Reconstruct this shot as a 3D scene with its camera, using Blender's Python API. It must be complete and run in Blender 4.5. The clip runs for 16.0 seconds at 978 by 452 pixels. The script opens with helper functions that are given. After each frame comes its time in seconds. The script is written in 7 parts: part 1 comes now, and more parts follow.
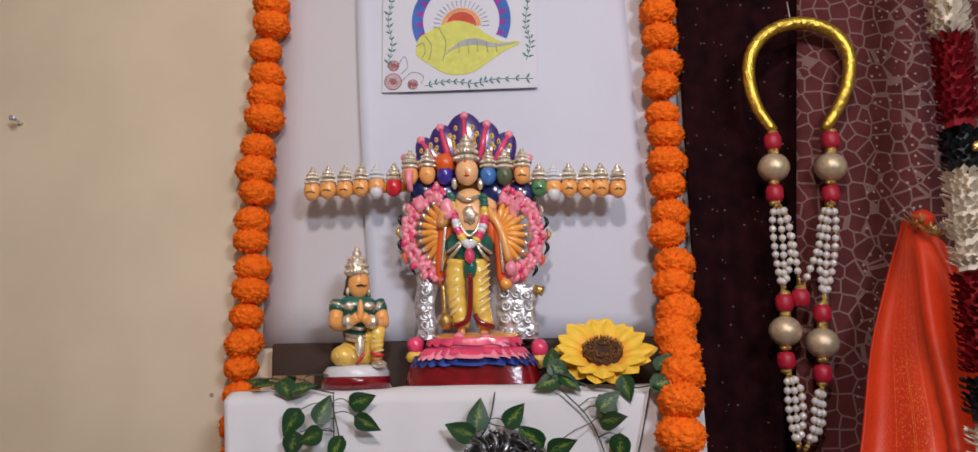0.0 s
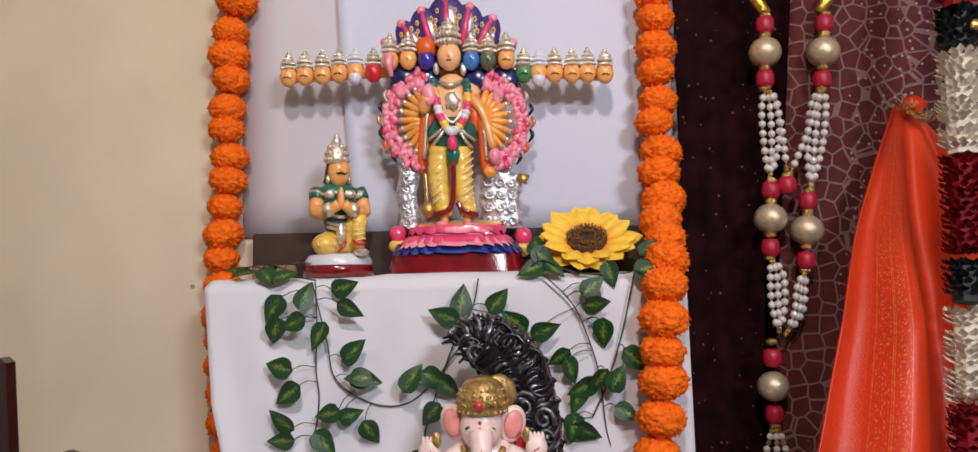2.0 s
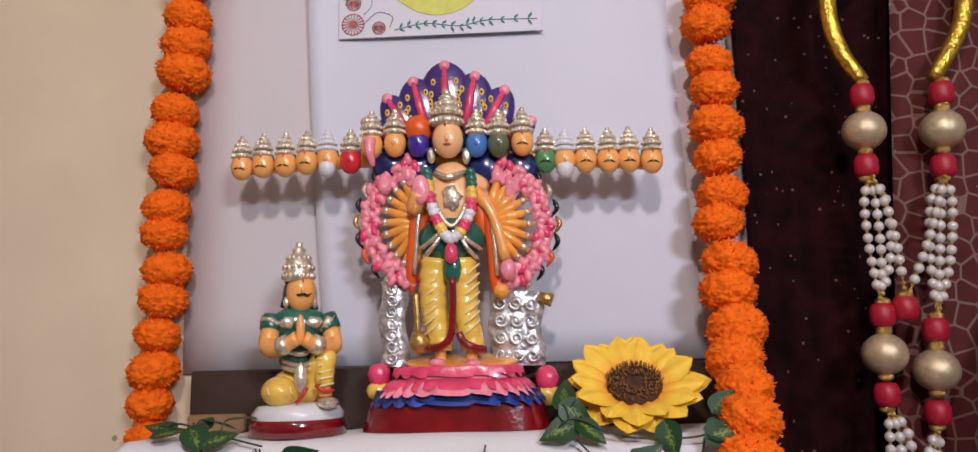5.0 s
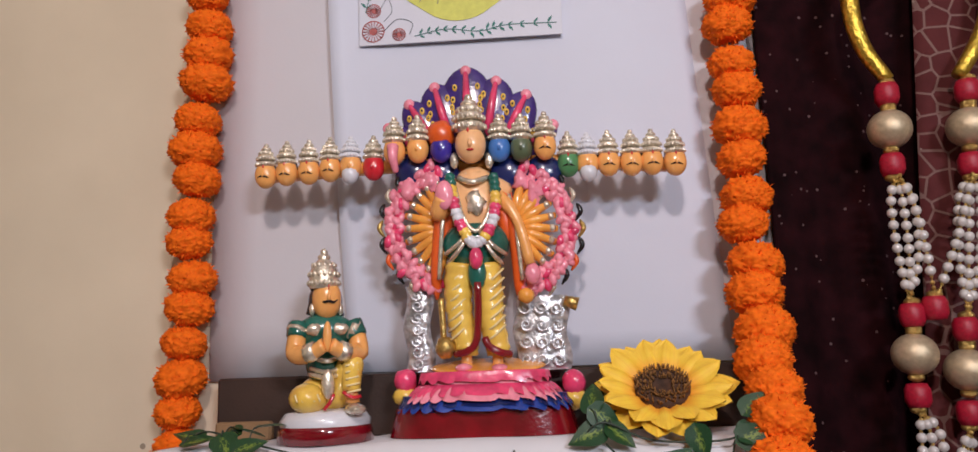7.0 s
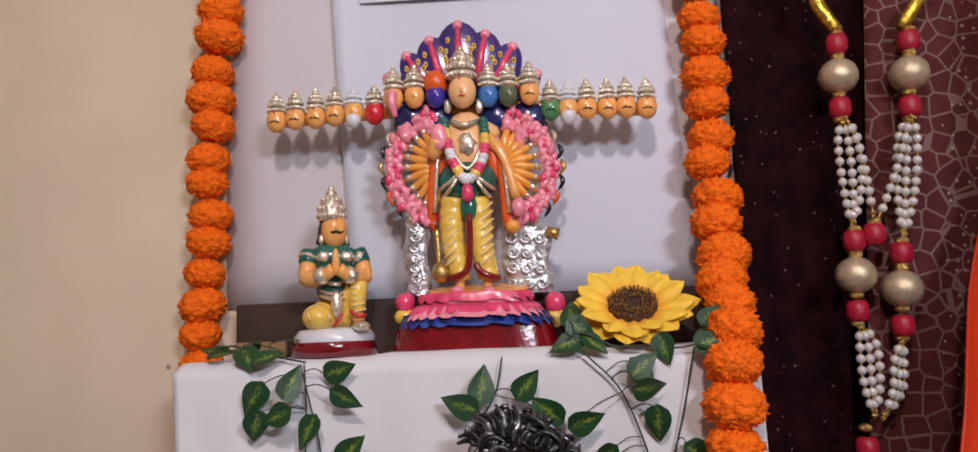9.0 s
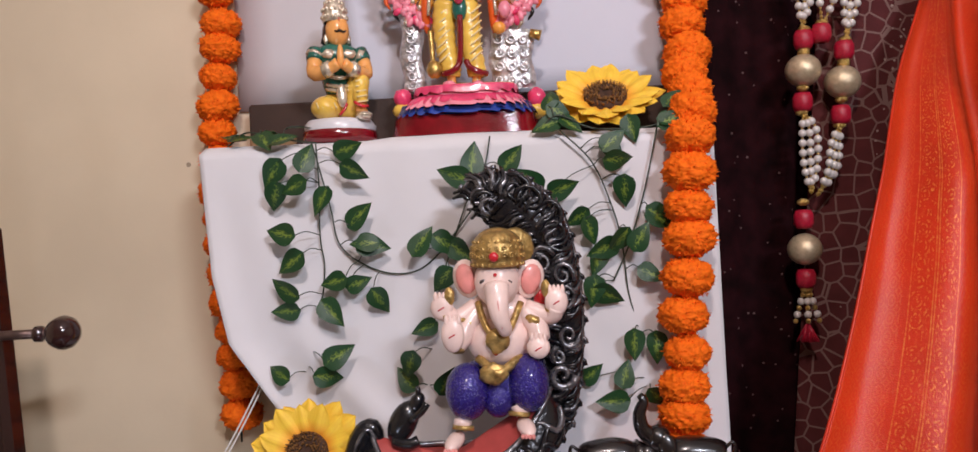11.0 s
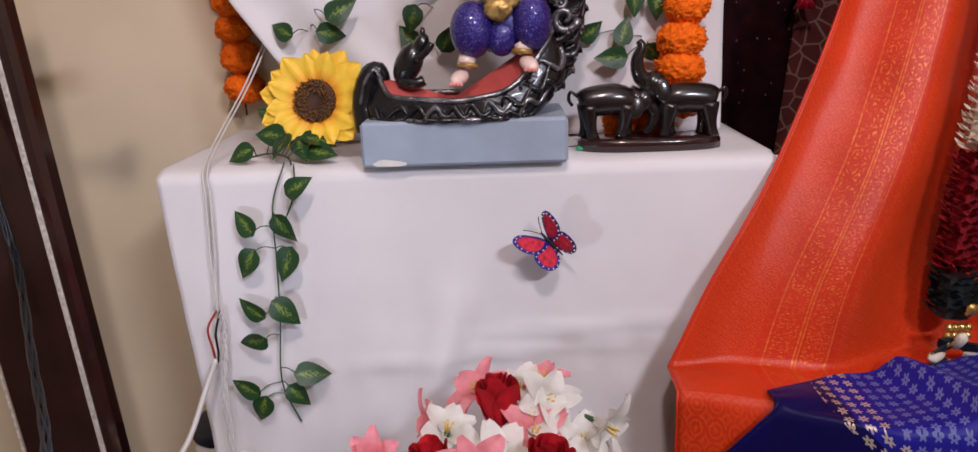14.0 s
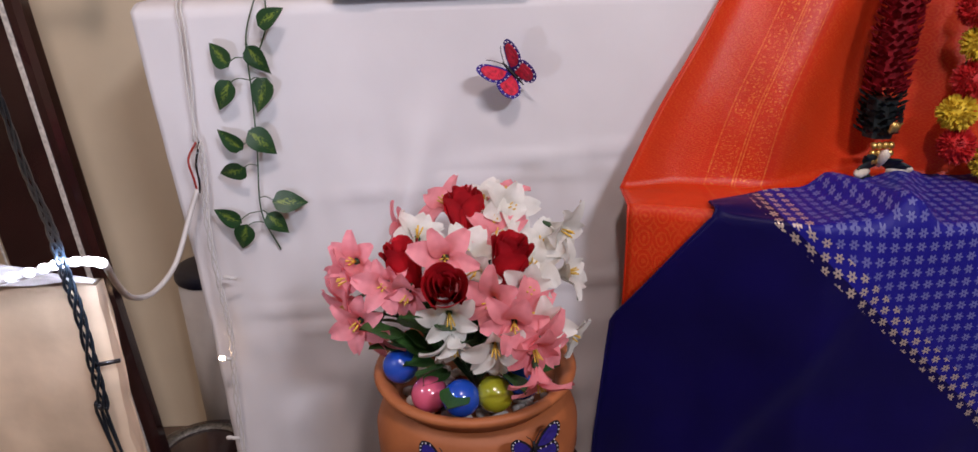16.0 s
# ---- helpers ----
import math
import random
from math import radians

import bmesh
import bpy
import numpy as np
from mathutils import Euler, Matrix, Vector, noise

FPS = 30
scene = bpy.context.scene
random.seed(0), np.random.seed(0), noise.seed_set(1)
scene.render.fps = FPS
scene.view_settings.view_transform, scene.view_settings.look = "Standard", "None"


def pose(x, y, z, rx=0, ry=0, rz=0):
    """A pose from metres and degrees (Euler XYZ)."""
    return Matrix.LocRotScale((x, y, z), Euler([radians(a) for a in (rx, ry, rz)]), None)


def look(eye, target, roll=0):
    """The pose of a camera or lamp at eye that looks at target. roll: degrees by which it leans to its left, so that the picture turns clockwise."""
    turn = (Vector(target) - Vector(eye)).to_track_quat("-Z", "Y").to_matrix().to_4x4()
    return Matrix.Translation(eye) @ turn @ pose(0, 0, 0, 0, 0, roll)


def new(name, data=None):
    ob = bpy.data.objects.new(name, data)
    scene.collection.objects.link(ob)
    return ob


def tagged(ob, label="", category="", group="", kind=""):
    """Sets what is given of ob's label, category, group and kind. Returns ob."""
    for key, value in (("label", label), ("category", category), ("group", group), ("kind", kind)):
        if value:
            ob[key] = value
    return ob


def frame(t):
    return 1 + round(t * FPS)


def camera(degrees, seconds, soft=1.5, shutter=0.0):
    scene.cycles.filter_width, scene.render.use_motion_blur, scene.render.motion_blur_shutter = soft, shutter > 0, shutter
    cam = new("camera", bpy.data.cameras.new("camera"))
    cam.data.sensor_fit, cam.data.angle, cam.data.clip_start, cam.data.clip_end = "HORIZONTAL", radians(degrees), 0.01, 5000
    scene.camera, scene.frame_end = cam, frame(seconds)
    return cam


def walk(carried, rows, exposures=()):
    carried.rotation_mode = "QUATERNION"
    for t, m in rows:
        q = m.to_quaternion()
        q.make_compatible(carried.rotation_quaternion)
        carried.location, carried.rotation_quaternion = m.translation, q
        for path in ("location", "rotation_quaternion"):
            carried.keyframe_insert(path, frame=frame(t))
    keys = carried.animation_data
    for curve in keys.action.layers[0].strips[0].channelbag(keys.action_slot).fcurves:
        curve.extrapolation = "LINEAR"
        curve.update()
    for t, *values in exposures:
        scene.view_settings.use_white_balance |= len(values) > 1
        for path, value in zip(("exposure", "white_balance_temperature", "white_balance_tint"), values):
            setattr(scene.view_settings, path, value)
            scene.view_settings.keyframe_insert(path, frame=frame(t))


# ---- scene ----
cam = camera(64.4, 16.0)
PATH = [
    (0, (0.150, -0.039, 1.272), (0.056, 1.926, 1.633), -1.0),
    (0.5, (0.150, -0.046, 1.261), (0.082, 1.935, 1.525), -1.2),
    (1, (0.145, -0.034, 1.228), (0.084, 1.957, 1.411), -1.3),
    (1.5, (0.142, -0.019, 1.217), (0.087, 1.977, 1.330), -1.5),
    (2, (0.150, -0.008, 1.231), (0.090, 1.986, 1.373), -1.2),
    (2.5, (0.156, 0.022, 1.245), (0.084, 2.013, 1.429), -1.1),
    (3, (0.155, 0.091, 1.259), (0.113, 2.079, 1.477), -1.7),
    (3.5, (0.157, 0.181, 1.278), (0.118, 2.165, 1.533), -2.3),
    (4, (0.144, 0.263, 1.291), (0.092, 2.246, 1.545), -2.6),
    (4.5, (0.146, 0.293, 1.308), (0.065, 2.269, 1.604), -1.5),
    (5, (0.152, 0.306, 1.329), (0.048, 2.274, 1.667), -1.3),
    (5.2, (0.146, 0.308, 1.341), (0.039, 2.276, 1.680), -1.5),
    (7.5, (0.137, 0.301, 1.329), (-0.011, 2.265, 1.678), -1.9),
    (8, (0.145, 0.277, 1.324), (-0.019, 2.243, 1.653), -1.8),
    (8.2, (0.147, 0.266, 1.310), (-0.006, 2.231, 1.646), -1.8),
    (10.3, (0.140, 0.089, 1.175), (0.029, 2.084, 1.262), -2.6),
    (10.5, (0.137, 0.081, 1.146), (0.019, 2.076, 1.218), -2.5),
    (11, (0.138, 0.073, 1.112), (0.051, 2.071, 1.103), -2.4),
    (11.5, (0.140, 0.068, 1.082), (0.076, 2.065, 0.975), -2.1),
    (12, (0.138, 0.062, 1.055), (0.068, 2.051, 0.857), -2.1),
    (12.5, (0.131, 0.054, 1.025), (0.067, 2.034, 0.745), -2.1),
    (13, (0.118, 0.046, 0.999), (0.073, 2.010, 0.624), -2.2),
    (13.5, (0.115, 0.039, 0.963), (0.066, 1.982, 0.488), -2.1),
    (14, (0.106, 0.022, 0.936), (0.045, 1.943, 0.383), -2.1),
    (14.5, (0.108, 0.005, 0.909), (0.073, 1.900, 0.272), -2.0),
    (15, (0.108, -0.021, 0.881), (0.104, 1.852, 0.181), -1.5),
    (15.5, (0.109, -0.059, 0.870), (0.117, 1.798, 0.125), -1.4),
    (16, (0.107, -0.084, 0.852), (0.122, 1.761, 0.079), -1.9),
]
walk(cam, [(t, look(eye, target, roll)) for t, eye, target, roll in PATH], [(0, -0.20, 6250, 17), (1.5, 0.0, 6250, 18), (3.0, -0.03, 6250, 19), (5.2, -0.15, 6300, 20), (8.2, -0.18, 6300, 20), (10.5, -0.04, 6400, 22), (12, 0.14, 6450, 23), (14, 0.04, 6500, 25), (16, 0.03, 6500, 26)])

# ---- world and lights ----
world = bpy.data.worlds.new("world")
scene.world = world
world.use_nodes = True
world.node_tree.nodes["Background"].inputs[0].default_value = (0.9, 0.85, 0.8, 1)
world.node_tree.nodes["Background"].inputs[1].default_value = 0.1
FLOOR, WALL = -0.23, 1.385


def lamp(name, kind, place, target, power, colour, size=0.3, size_y=None):
    data = bpy.data.lights.new(name, kind)
    data.energy, data.color = power, colour
    if kind == "AREA":
        data.size = size
        if size_y:
            data.shape, data.size_y = "RECTANGLE", size_y
    else:
        data.shadow_soft_size = size
    ob = new(name, data)
    ob.matrix_world = look(place, target)
    return ob


lamp("tube_light", "AREA", (1.15, -1.3, 2.15), (-0.1, 1.3, 1.0), 34, (0.87, 0.95, 1.0), 0.5, 0.10)
lamp("ceiling_light", "AREA", (0.15, -0.48, 2.40), (0.15, 1.3, 0.9), 18, (1.0, 0.88, 0.78), 0.14, 0.14)
lamp("led_glow", "POINT", (-0.250, 0.535, 0.590), (0, 0, 0), 2.0, (0.72, 0.86, 1.0), 0.02)


# ---- materials ----
def mat(name, col, rough=0.5, metal=0.0, var=0.15, scale=25.0, bump=0.15, fine=220.0, coat=0.0, sheen=0.0, spec=0.5, stain=0.0):
    m = bpy.data.materials.new(name)
    m.use_nodes = True
    t, link = m.node_tree, m.node_tree.links.new
    p = t.nodes["Principled BSDF"]
    p.inputs["Roughness"].default_value, p.inputs["Metallic"].default_value = rough, metal
    p.inputs["Coat Weight"].default_value, p.inputs["Coat Roughness"].default_value = coat, 0.08
    p.inputs["Sheen Weight"].default_value, p.inputs["Specular IOR Level"].default_value = sheen, spec
    co = t.nodes.new("ShaderNodeTexCoord")
    n = t.nodes.new("ShaderNodeTexNoise")
    n.inputs["Scale"].default_value, n.inputs["Detail"].default_value = scale, 5
    link(co.outputs["Object"], n.inputs["Vector"])
    ramp = t.nodes.new("ShaderNodeValToRGB")
    ramp.color_ramp.elements[0].position, ramp.color_ramp.elements[1].position = 0.3, 0.7
    ramp.color_ramp.elements[0].color = (*[c * (1 - var) for c in col], 1)
    ramp.color_ramp.elements[1].color = (*[min(1, c * (1 + var)) for c in col], 1)
    link(n.outputs["Fac"], ramp.inputs["Fac"])
    out = ramp.outputs["Color"]
    if stain:
        n3 = t.nodes.new("ShaderNodeTexNoise")
        n3.inputs["Scale"].default_value, n3.inputs["Detail"].default_value = 3.1, 6
        link(co.outputs["Object"], n3.inputs["Vector"])
        r3 = t.nodes.new("ShaderNodeValToRGB")
        r3.color_ramp.elements[0].position, r3.color_ramp.elements[1].position = 0.35, 0.62
        r3.color_ramp.elements[0].color = (1 - stain, 1 - stain * 1.15, 1 - stain * 1.35, 1)
        r3.color_ramp.elements[1].color = (1, 1, 1, 1)
        link(n3.outputs["Fac"], r3.inputs["Fac"])
        mx = t.nodes.new("ShaderNodeMixRGB")
        mx.blend_type = "MULTIPLY"
        mx.inputs[0].default_value = 1
        link(out, mx.inputs[1])
        link(r3.outputs["Color"], mx.inputs[2])
        out = mx.outputs["Color"]
    link(out, p.inputs["Base Color"])
    n2 = t.nodes.new("ShaderNodeTexNoise")
    n2.inputs["Scale"].default_value, n2.inputs["Detail"].default_value = fine, 3
    link(co.outputs["Object"], n2.inputs["Vector"])
    b = t.nodes.new("ShaderNodeBump")
    b.inputs["Strength"].default_value, b.inputs["Distance"].default_value = bump, 0.002
    link(n2.outputs["Fac"], b.inputs["Height"])
    link(b.outputs["Normal"], p.inputs["Normal"])
    return m


def glow(name, col, strength):
    m = bpy.data.materials.new(name)
    m.use_nodes = True
    p = m.node_tree.nodes["Principled BSDF"]
    p.inputs["Base Color"].default_value = (*col, 1)
    p.inputs["Emission Color"].default_value = (*col, 1)
    p.inputs["Emission Strength"].default_value = strength
    return m


def base_mix(m, fac, col, rough=None, metal=None):
    """Lays a second colour over a material's base where fac is 1."""
    t, link = m.node_tree, m.node_tree.links.new
    p = t.nodes["Principled BSDF"]
    old = p.inputs["Base Color"].links[0].from_socket
    mx = t.nodes.new("ShaderNodeMixRGB")
    link(fac, mx.inputs[0])
    link(old, mx.inputs[1])
    mx.inputs[2].default_value = (*col, 1)
    link(mx.outputs["Color"], p.inputs["Base Color"])
    for key, value in (("Roughness", rough), ("Metallic", metal)):
        if value is not None:
            mr = t.nodes.new("ShaderNodeMapRange")
            link(fac, mr.inputs["Value"])
            mr.inputs["To Min"].default_value, mr.inputs["To Max"].default_value = p.inputs[key].default_value, value
            link(mr.outputs["Result"], p.inputs[key])
    return m


def maths(m, op, a, b=None, c=None):
    n = m.node_tree.nodes.new("ShaderNodeMath")
    n.operation = op
    for i, v in enumerate((a, b, c)):
        if v is None:
            continue
        if isinstance(v, (int, float)):
            n.inputs[i].default_value = v
        else:
            m.node_tree.links.new(v, n.inputs[i])
    return n.outputs[0]


def voronoi(m, coords, scale, feature="F1", random_=1.0, metric="EUCLIDEAN", exponent=0.5):
    n = m.node_tree.nodes.new("ShaderNodeTexVoronoi")
    n.feature = feature
    if feature == "F1":
        n.distance = metric
    n.inputs["Scale"].default_value, n.inputs["Randomness"].default_value = scale, random_
    if metric == "MINKOWSKI":
        n.inputs["Exponent"].default_value = exponent
    m.node_tree.links.new(coords, n.inputs["Vector"])
    return n


def coords_of(m, kind="Object"):
    return m.node_tree.nodes.new("ShaderNodeTexCoord").outputs[kind]


def split_of(m, vec):
    n = m.node_tree.nodes.new("ShaderNodeSeparateXYZ")
    m.node_tree.links.new(vec, n.inputs[0])
    return n.outputs


cream = mat("cream_wall_paint", (0.74, 0.62, 0.45), 0.55, var=0.04, scale=5, bump=0.12, fine=60, stain=0.07)
vw_ = voronoi(cream, coords_of(cream), 5.0)
base_mix(cream, maths(cream, "MULTIPLY", maths(cream, "LESS_THAN", vw_.outputs["Distance"], 0.022), 0.7), (0.16, 0.11, 0.07))
white_room = mat("white_ceiling_paint", (0.78, 0.76, 0.72), 0.8, var=0.03)
floor_stone = mat("floor_stone", (0.13, 0.085, 0.06), 0.35, var=0.2, scale=8)
chart = mat("white_chart_paper", (0.62, 0.595, 0.62), 0.6, var=0.015, scale=6, bump=0.05)
paper = mat("drawing_paper", (0.64, 0.66, 0.75), 0.65, var=0.015, scale=9, bump=0.05)
cloth = mat("white_cotton_cloth", (0.76, 0.75, 0.78), 0.85, var=0.03, scale=7, bump=0.25, fine=900, sheen=0.1, stain=0.05)
brown_wood = mat("brown_wood", (0.040, 0.018, 0.011), 0.65, var=0.3, scale=14)
dark_wood = mat("dark_polished_wood", (0.028, 0.009, 0.009), 0.16, var=0.3, scale=12, coat=0.6, bump=0.05)
black_wood = mat("black_polished_wood", (0.012, 0.008, 0.008), 0.25, var=0.3, coat=0.4, bump=0.05)
inlay = mat("pale_metal_inlay", (0.72, 0.69, 0.64), 0.4, 0.3, var=0.3, scale=180, bump=0.6)


def translucent(m, col, share):
    """Lets light through thin petals."""
    t, link = m.node_tree, m.node_tree.links.new
    thin = t.nodes.new("ShaderNodeBsdfTranslucent")
    thin.inputs["Color"].default_value = (*col, 1)
    mix = t.nodes.new("ShaderNodeMixShader")
    mix.inputs[0].default_value = share
    link(t.nodes["Principled BSDF"].outputs[0], mix.inputs[1])
    link(thin.outputs[0], mix.inputs[2])
    link(mix.outputs[0], t.nodes["Material Output"].inputs["Surface"])
    return m


orange = mat("marigold_orange", (1.0, 0.175, 0.008), 0.7, var=0.16, scale=1.6, bump=0.03, fine=12, spec=0.15)
orange_core = mat("marigold_core", (1.0, 0.160, 0.006), 0.75, var=0.2, scale=5, bump=0.05, fine=9, spec=0.15)
thread = mat("dark_thread", (0.03, 0.03, 0.02), 0.7)
leaf_green = mat("vine_leaf_green", (0.011, 0.056, 0.017), 0.36, var=0.35, scale=40, bump=0.2, fine=90)
stem_green = mat("vine_stem_green", (0.03, 0.075, 0.03), 0.5)
dark_stem = mat("dark_vine_stem", (0.03, 0.045, 0.028), 0.5)
yellow = mat("sunflower_yellow", (1.0, 0.62, 0.05), 0.6, var=0.10, scale=3, bump=0.06, fine=14)
y_ = split_of(yellow, coords_of(yellow))
ramp_ = yellow.node_tree.nodes.new("ShaderNodeMapRange")
yellow.node_tree.links.new(y_[1], ramp_.inputs["Value"])
for k_, v_ in (("From Min", 0.05), ("From Max", 0.50), ("To Min", 0.85), ("To Max", 0.0)):
    ramp_.inputs[k_].default_value = v_
base_mix(yellow, ramp_.outputs["Result"], (0.95, 0.26, 0.015))
vein_ = maths(yellow, "GREATER_THAN", maths(yellow, "SINE", maths(yellow, "MULTIPLY", y_[0], 75.0)), 0.86)
base_mix(yellow, maths(yellow, "MULTIPLY", vein_, 0.25), (0.80, 0.38, 0.02))
seed_brown = mat("sunflower_seed_brown", (0.06, 0.025, 0.012), 0.8, var=0.4, scale=120)
seed_gold = mat("sunflower_seed_gold", (0.25, 0.11, 0.025), 0.7, var=0.4, scale=150)

p_ = coords_of(leaf_green, "Generated")
q_ = split_of(leaf_green, p_)
n_ = leaf_green.node_tree.nodes.new("ShaderNodeTexNoise")
n_.inputs["Scale"].default_value, n_.inputs["Detail"].default_value = 7, 5
leaf_green.node_tree.links.new(p_, n_.inputs["Vector"])
mid_ = maths(leaf_green, "ABSOLUTE", maths(leaf_green, "SUBTRACT", q_[0], 0.5))
mid_ = maths(leaf_green, "ADD", maths(leaf_green, "MULTIPLY", mid_, 0.42), maths(leaf_green, "ABSOLUTE", maths(leaf_green, "SUBTRACT", n_.outputs["Fac"], 0.5)))
far_leaf = maths(leaf_green, "ABSOLUTE", maths(leaf_green, "SUBTRACT", q_[1], 0.45))
mid_ = maths(leaf_green, "ADD", mid_, maths(leaf_green, "MULTIPLY", far_leaf, 0.16))
base_mix(leaf_green, maths(leaf_green, "LESS_THAN", mid_, 0.088), (0.17, 0.25, 0.035))

maroon = mat("dark_maroon_cloth", (0.014, 0.0022, 0.0032), 0.9, var=0.6, scale=30, spec=0.1)
v_ = voronoi(maroon, coords_of(maroon), 55)
base_mix(maroon, maths(maroon, "LESS_THAN", v_.outputs["Distance"], 0.11), (0.12, 0.07, 0.07))
printed = mat("maroon_printed_cloth", (0.095, 0.022, 0.022), 0.85, var=0.2, scale=20, spec=0.15)
v_ = voronoi(printed, coords_of(printed), 36, "DISTANCE_TO_EDGE", 0.75)
base_mix(printed, maths(printed, "LESS_THAN", v_.outputs["Distance"], 0.052), (0.20, 0.115, 0.10))
v_ = voronoi(printed, coords_of(printed), 62, "F1", 0.5)
base_mix(printed, maths(printed, "LESS_THAN", v_.outputs["Distance"], 0.16), (0.32, 0.23, 0.20))

red_silk = mat("red_silk", (0.60, 0.032, 0.006), 0.36, 0.0, var=0.14, scale=9, bump=0.25, fine=600, spec=0.32)
uv_ = coords_of(red_silk, "UV")
u_ = split_of(red_silk, uv_)
v1 = voronoi(red_silk, uv_, 46, "F1", 0.0)
ripple = maths(red_silk, "SINE", maths(red_silk, "MULTIPLY", v1.outputs["Distance"], 26.0))
fine_ = voronoi(red_silk, uv_, 150, "F1", 0.6)
n_ = red_silk.node_tree.nodes.new("ShaderNodeTexNoise")
n_.inputs["Scale"].default_value, n_.inputs["Detail"].default_value = 160, 4
red_silk.node_tree.links.new(uv_, n_.inputs["Vector"])
away = maths(red_silk, "ABSOLUTE", maths(red_silk, "SUBTRACT", u_[0], 0.155))
lane = maths(red_silk, "ABSOLUTE", maths(red_silk, "SUBTRACT", away, 0.020))
inside = maths(red_silk, "LESS_THAN", lane, 0.014)
edge = maths(red_silk, "LESS_THAN", maths(red_silk, "ABSOLUTE", maths(red_silk, "SUBTRACT", lane, 0.018)), 0.0011)
field = maths(red_silk, "MULTIPLY", maths(red_silk, "GREATER_THAN", ripple, 0.35), maths(red_silk, "GREATER_THAN", away, 0.05))
dots = maths(red_silk, "MULTIPLY", maths(red_silk, "GREATER_THAN", ripple, 0.05), maths(red_silk, "LESS_THAN", fine_.outputs["Distance"], 0.48))
dots = maths(red_silk, "MULTIPLY", inside, dots)
worn_sheen = maths(red_silk, "MULTIPLY", maths(red_silk, "MAXIMUM", dots, edge), maths(red_silk, "MULTIPLY", maths(red_silk, "SUBTRACT", n_.outputs["Fac"], 0.25), 1.7))
# patches of silk sheen, put into the gold's colour by broad noise
sheen_n = red_silk.node_tree.nodes.new("ShaderNodeTexNoise")
sheen_n.inputs["Scale"].default_value, sheen_n.inputs["Detail"].default_value = 7, 3
red_silk.node_tree.links.new(uv_, sheen_n.inputs["Vector"])
worn_sheen = maths(red_silk, "MULTIPLY", worn_sheen, maths(red_silk, "MULTIPLY", sheen_n.outputs["Fac"], 1.15))
base_mix(red_silk, worn_sheen, (0.85, 0.36, 0.07), 0.3, 0.5)
base_mix(red_silk, maths(red_silk, "MULTIPLY", field, 0.10), (0.85, 0.30, 0.05))
specks = maths(red_silk, "MULTIPLY", maths(red_silk, "GREATER_THAN", n_.outputs["Fac"], 0.58), 0.10)
base_mix(red_silk, specks, (0.80, 0.22, 0.04))
blue_silk = mat("blue_silk", (0.004, 0.002, 0.065), 0.42, 0.0, var=0.2, scale=9, bump=0.2, fine=600, spec=0.18)
b_ = split_of(blue_silk, coords_of(blue_silk))
mixed = blue_silk.node_tree.nodes.new("ShaderNodeCombineXYZ")
blue_silk.node_tree.links.new(b_[0], mixed.inputs[0])
blue_silk.node_tree.links.new(maths(blue_silk, "SUBTRACT", b_[1], b_[2]), mixed.inputs[1])
cell = blue_silk.node_tree.nodes.new("ShaderNodeVectorMath")
cell.operation = "SCALE"
cell.inputs[3].default_value = 62
blue_silk.node_tree.links.new(mixed.outputs[0], cell.inputs[0])
c_ = split_of(blue_silk, cell.outputs[0])
fx = maths(blue_silk, "SUBTRACT", maths(blue_silk, "FRACT", c_[0]), 0.5)
fy = maths(blue_silk, "SUBTRACT", maths(blue_silk, "FRACT", c_[1]), 0.5)
far_ = maths(blue_silk, "SQRT", maths(blue_silk, "ADD", maths(blue_silk, "MULTIPLY", fx, fx), maths(blue_silk, "MULTIPLY", fy, fy)))
turn_ = maths(blue_silk, "ARCTAN2", fy, fx)
lobes = maths(blue_silk, "ADD", 0.29, maths(blue_silk, "MULTIPLY", maths(blue_silk, "COSINE", maths(blue_silk, "MULTIPLY", turn_, 6.0)), 0.095))
flower_ = maths(blue_silk, "MULTIPLY", maths(blue_silk, "LESS_THAN", far_, lobes), maths(blue_silk, "GREATER_THAN", far_, 0.07))
way_ = maths(blue_silk, "ADD", b_[0], b_[2])
inner = maths(blue_silk, "GREATER_THAN", way_, 0.958)
rim = maths(blue_silk, "LESS_THAN", maths(blue_silk, "ABSOLUTE", maths(blue_silk, "SUBTRACT", way_, 0.964)), 0.024)
base_mix(blue_silk, maths(blue_silk, "MULTIPLY", inner, 0.80), (0.015, 0.013, 0.27), 0.28, 0.1)
base_mix(blue_silk, maths(blue_silk, "MULTIPLY", maths(blue_silk, "MULTIPLY", inner, flower_), 0.34), (0.34, 0.36, 0.60), 0.26, 0.6)
base_mix(blue_silk, maths(blue_silk, "MULTIPLY", maths(blue_silk, "MULTIPLY", rim, flower_), 0.8), (0.72, 0.60, 0.48), 0.28, 0.6)
for m_, tint_, much in ((blue_silk, (0.25, 0.30, 1.0, 1), 0.10), (red_silk, (1.0, 0.25, 0.08, 1), 0.06)):
    m_.node_tree.nodes["Principled BSDF"].inputs["Sheen Weight"].default_value = much
    m_.node_tree.nodes["Principled BSDF"].inputs["Sheen Tint"].default_value = tint_


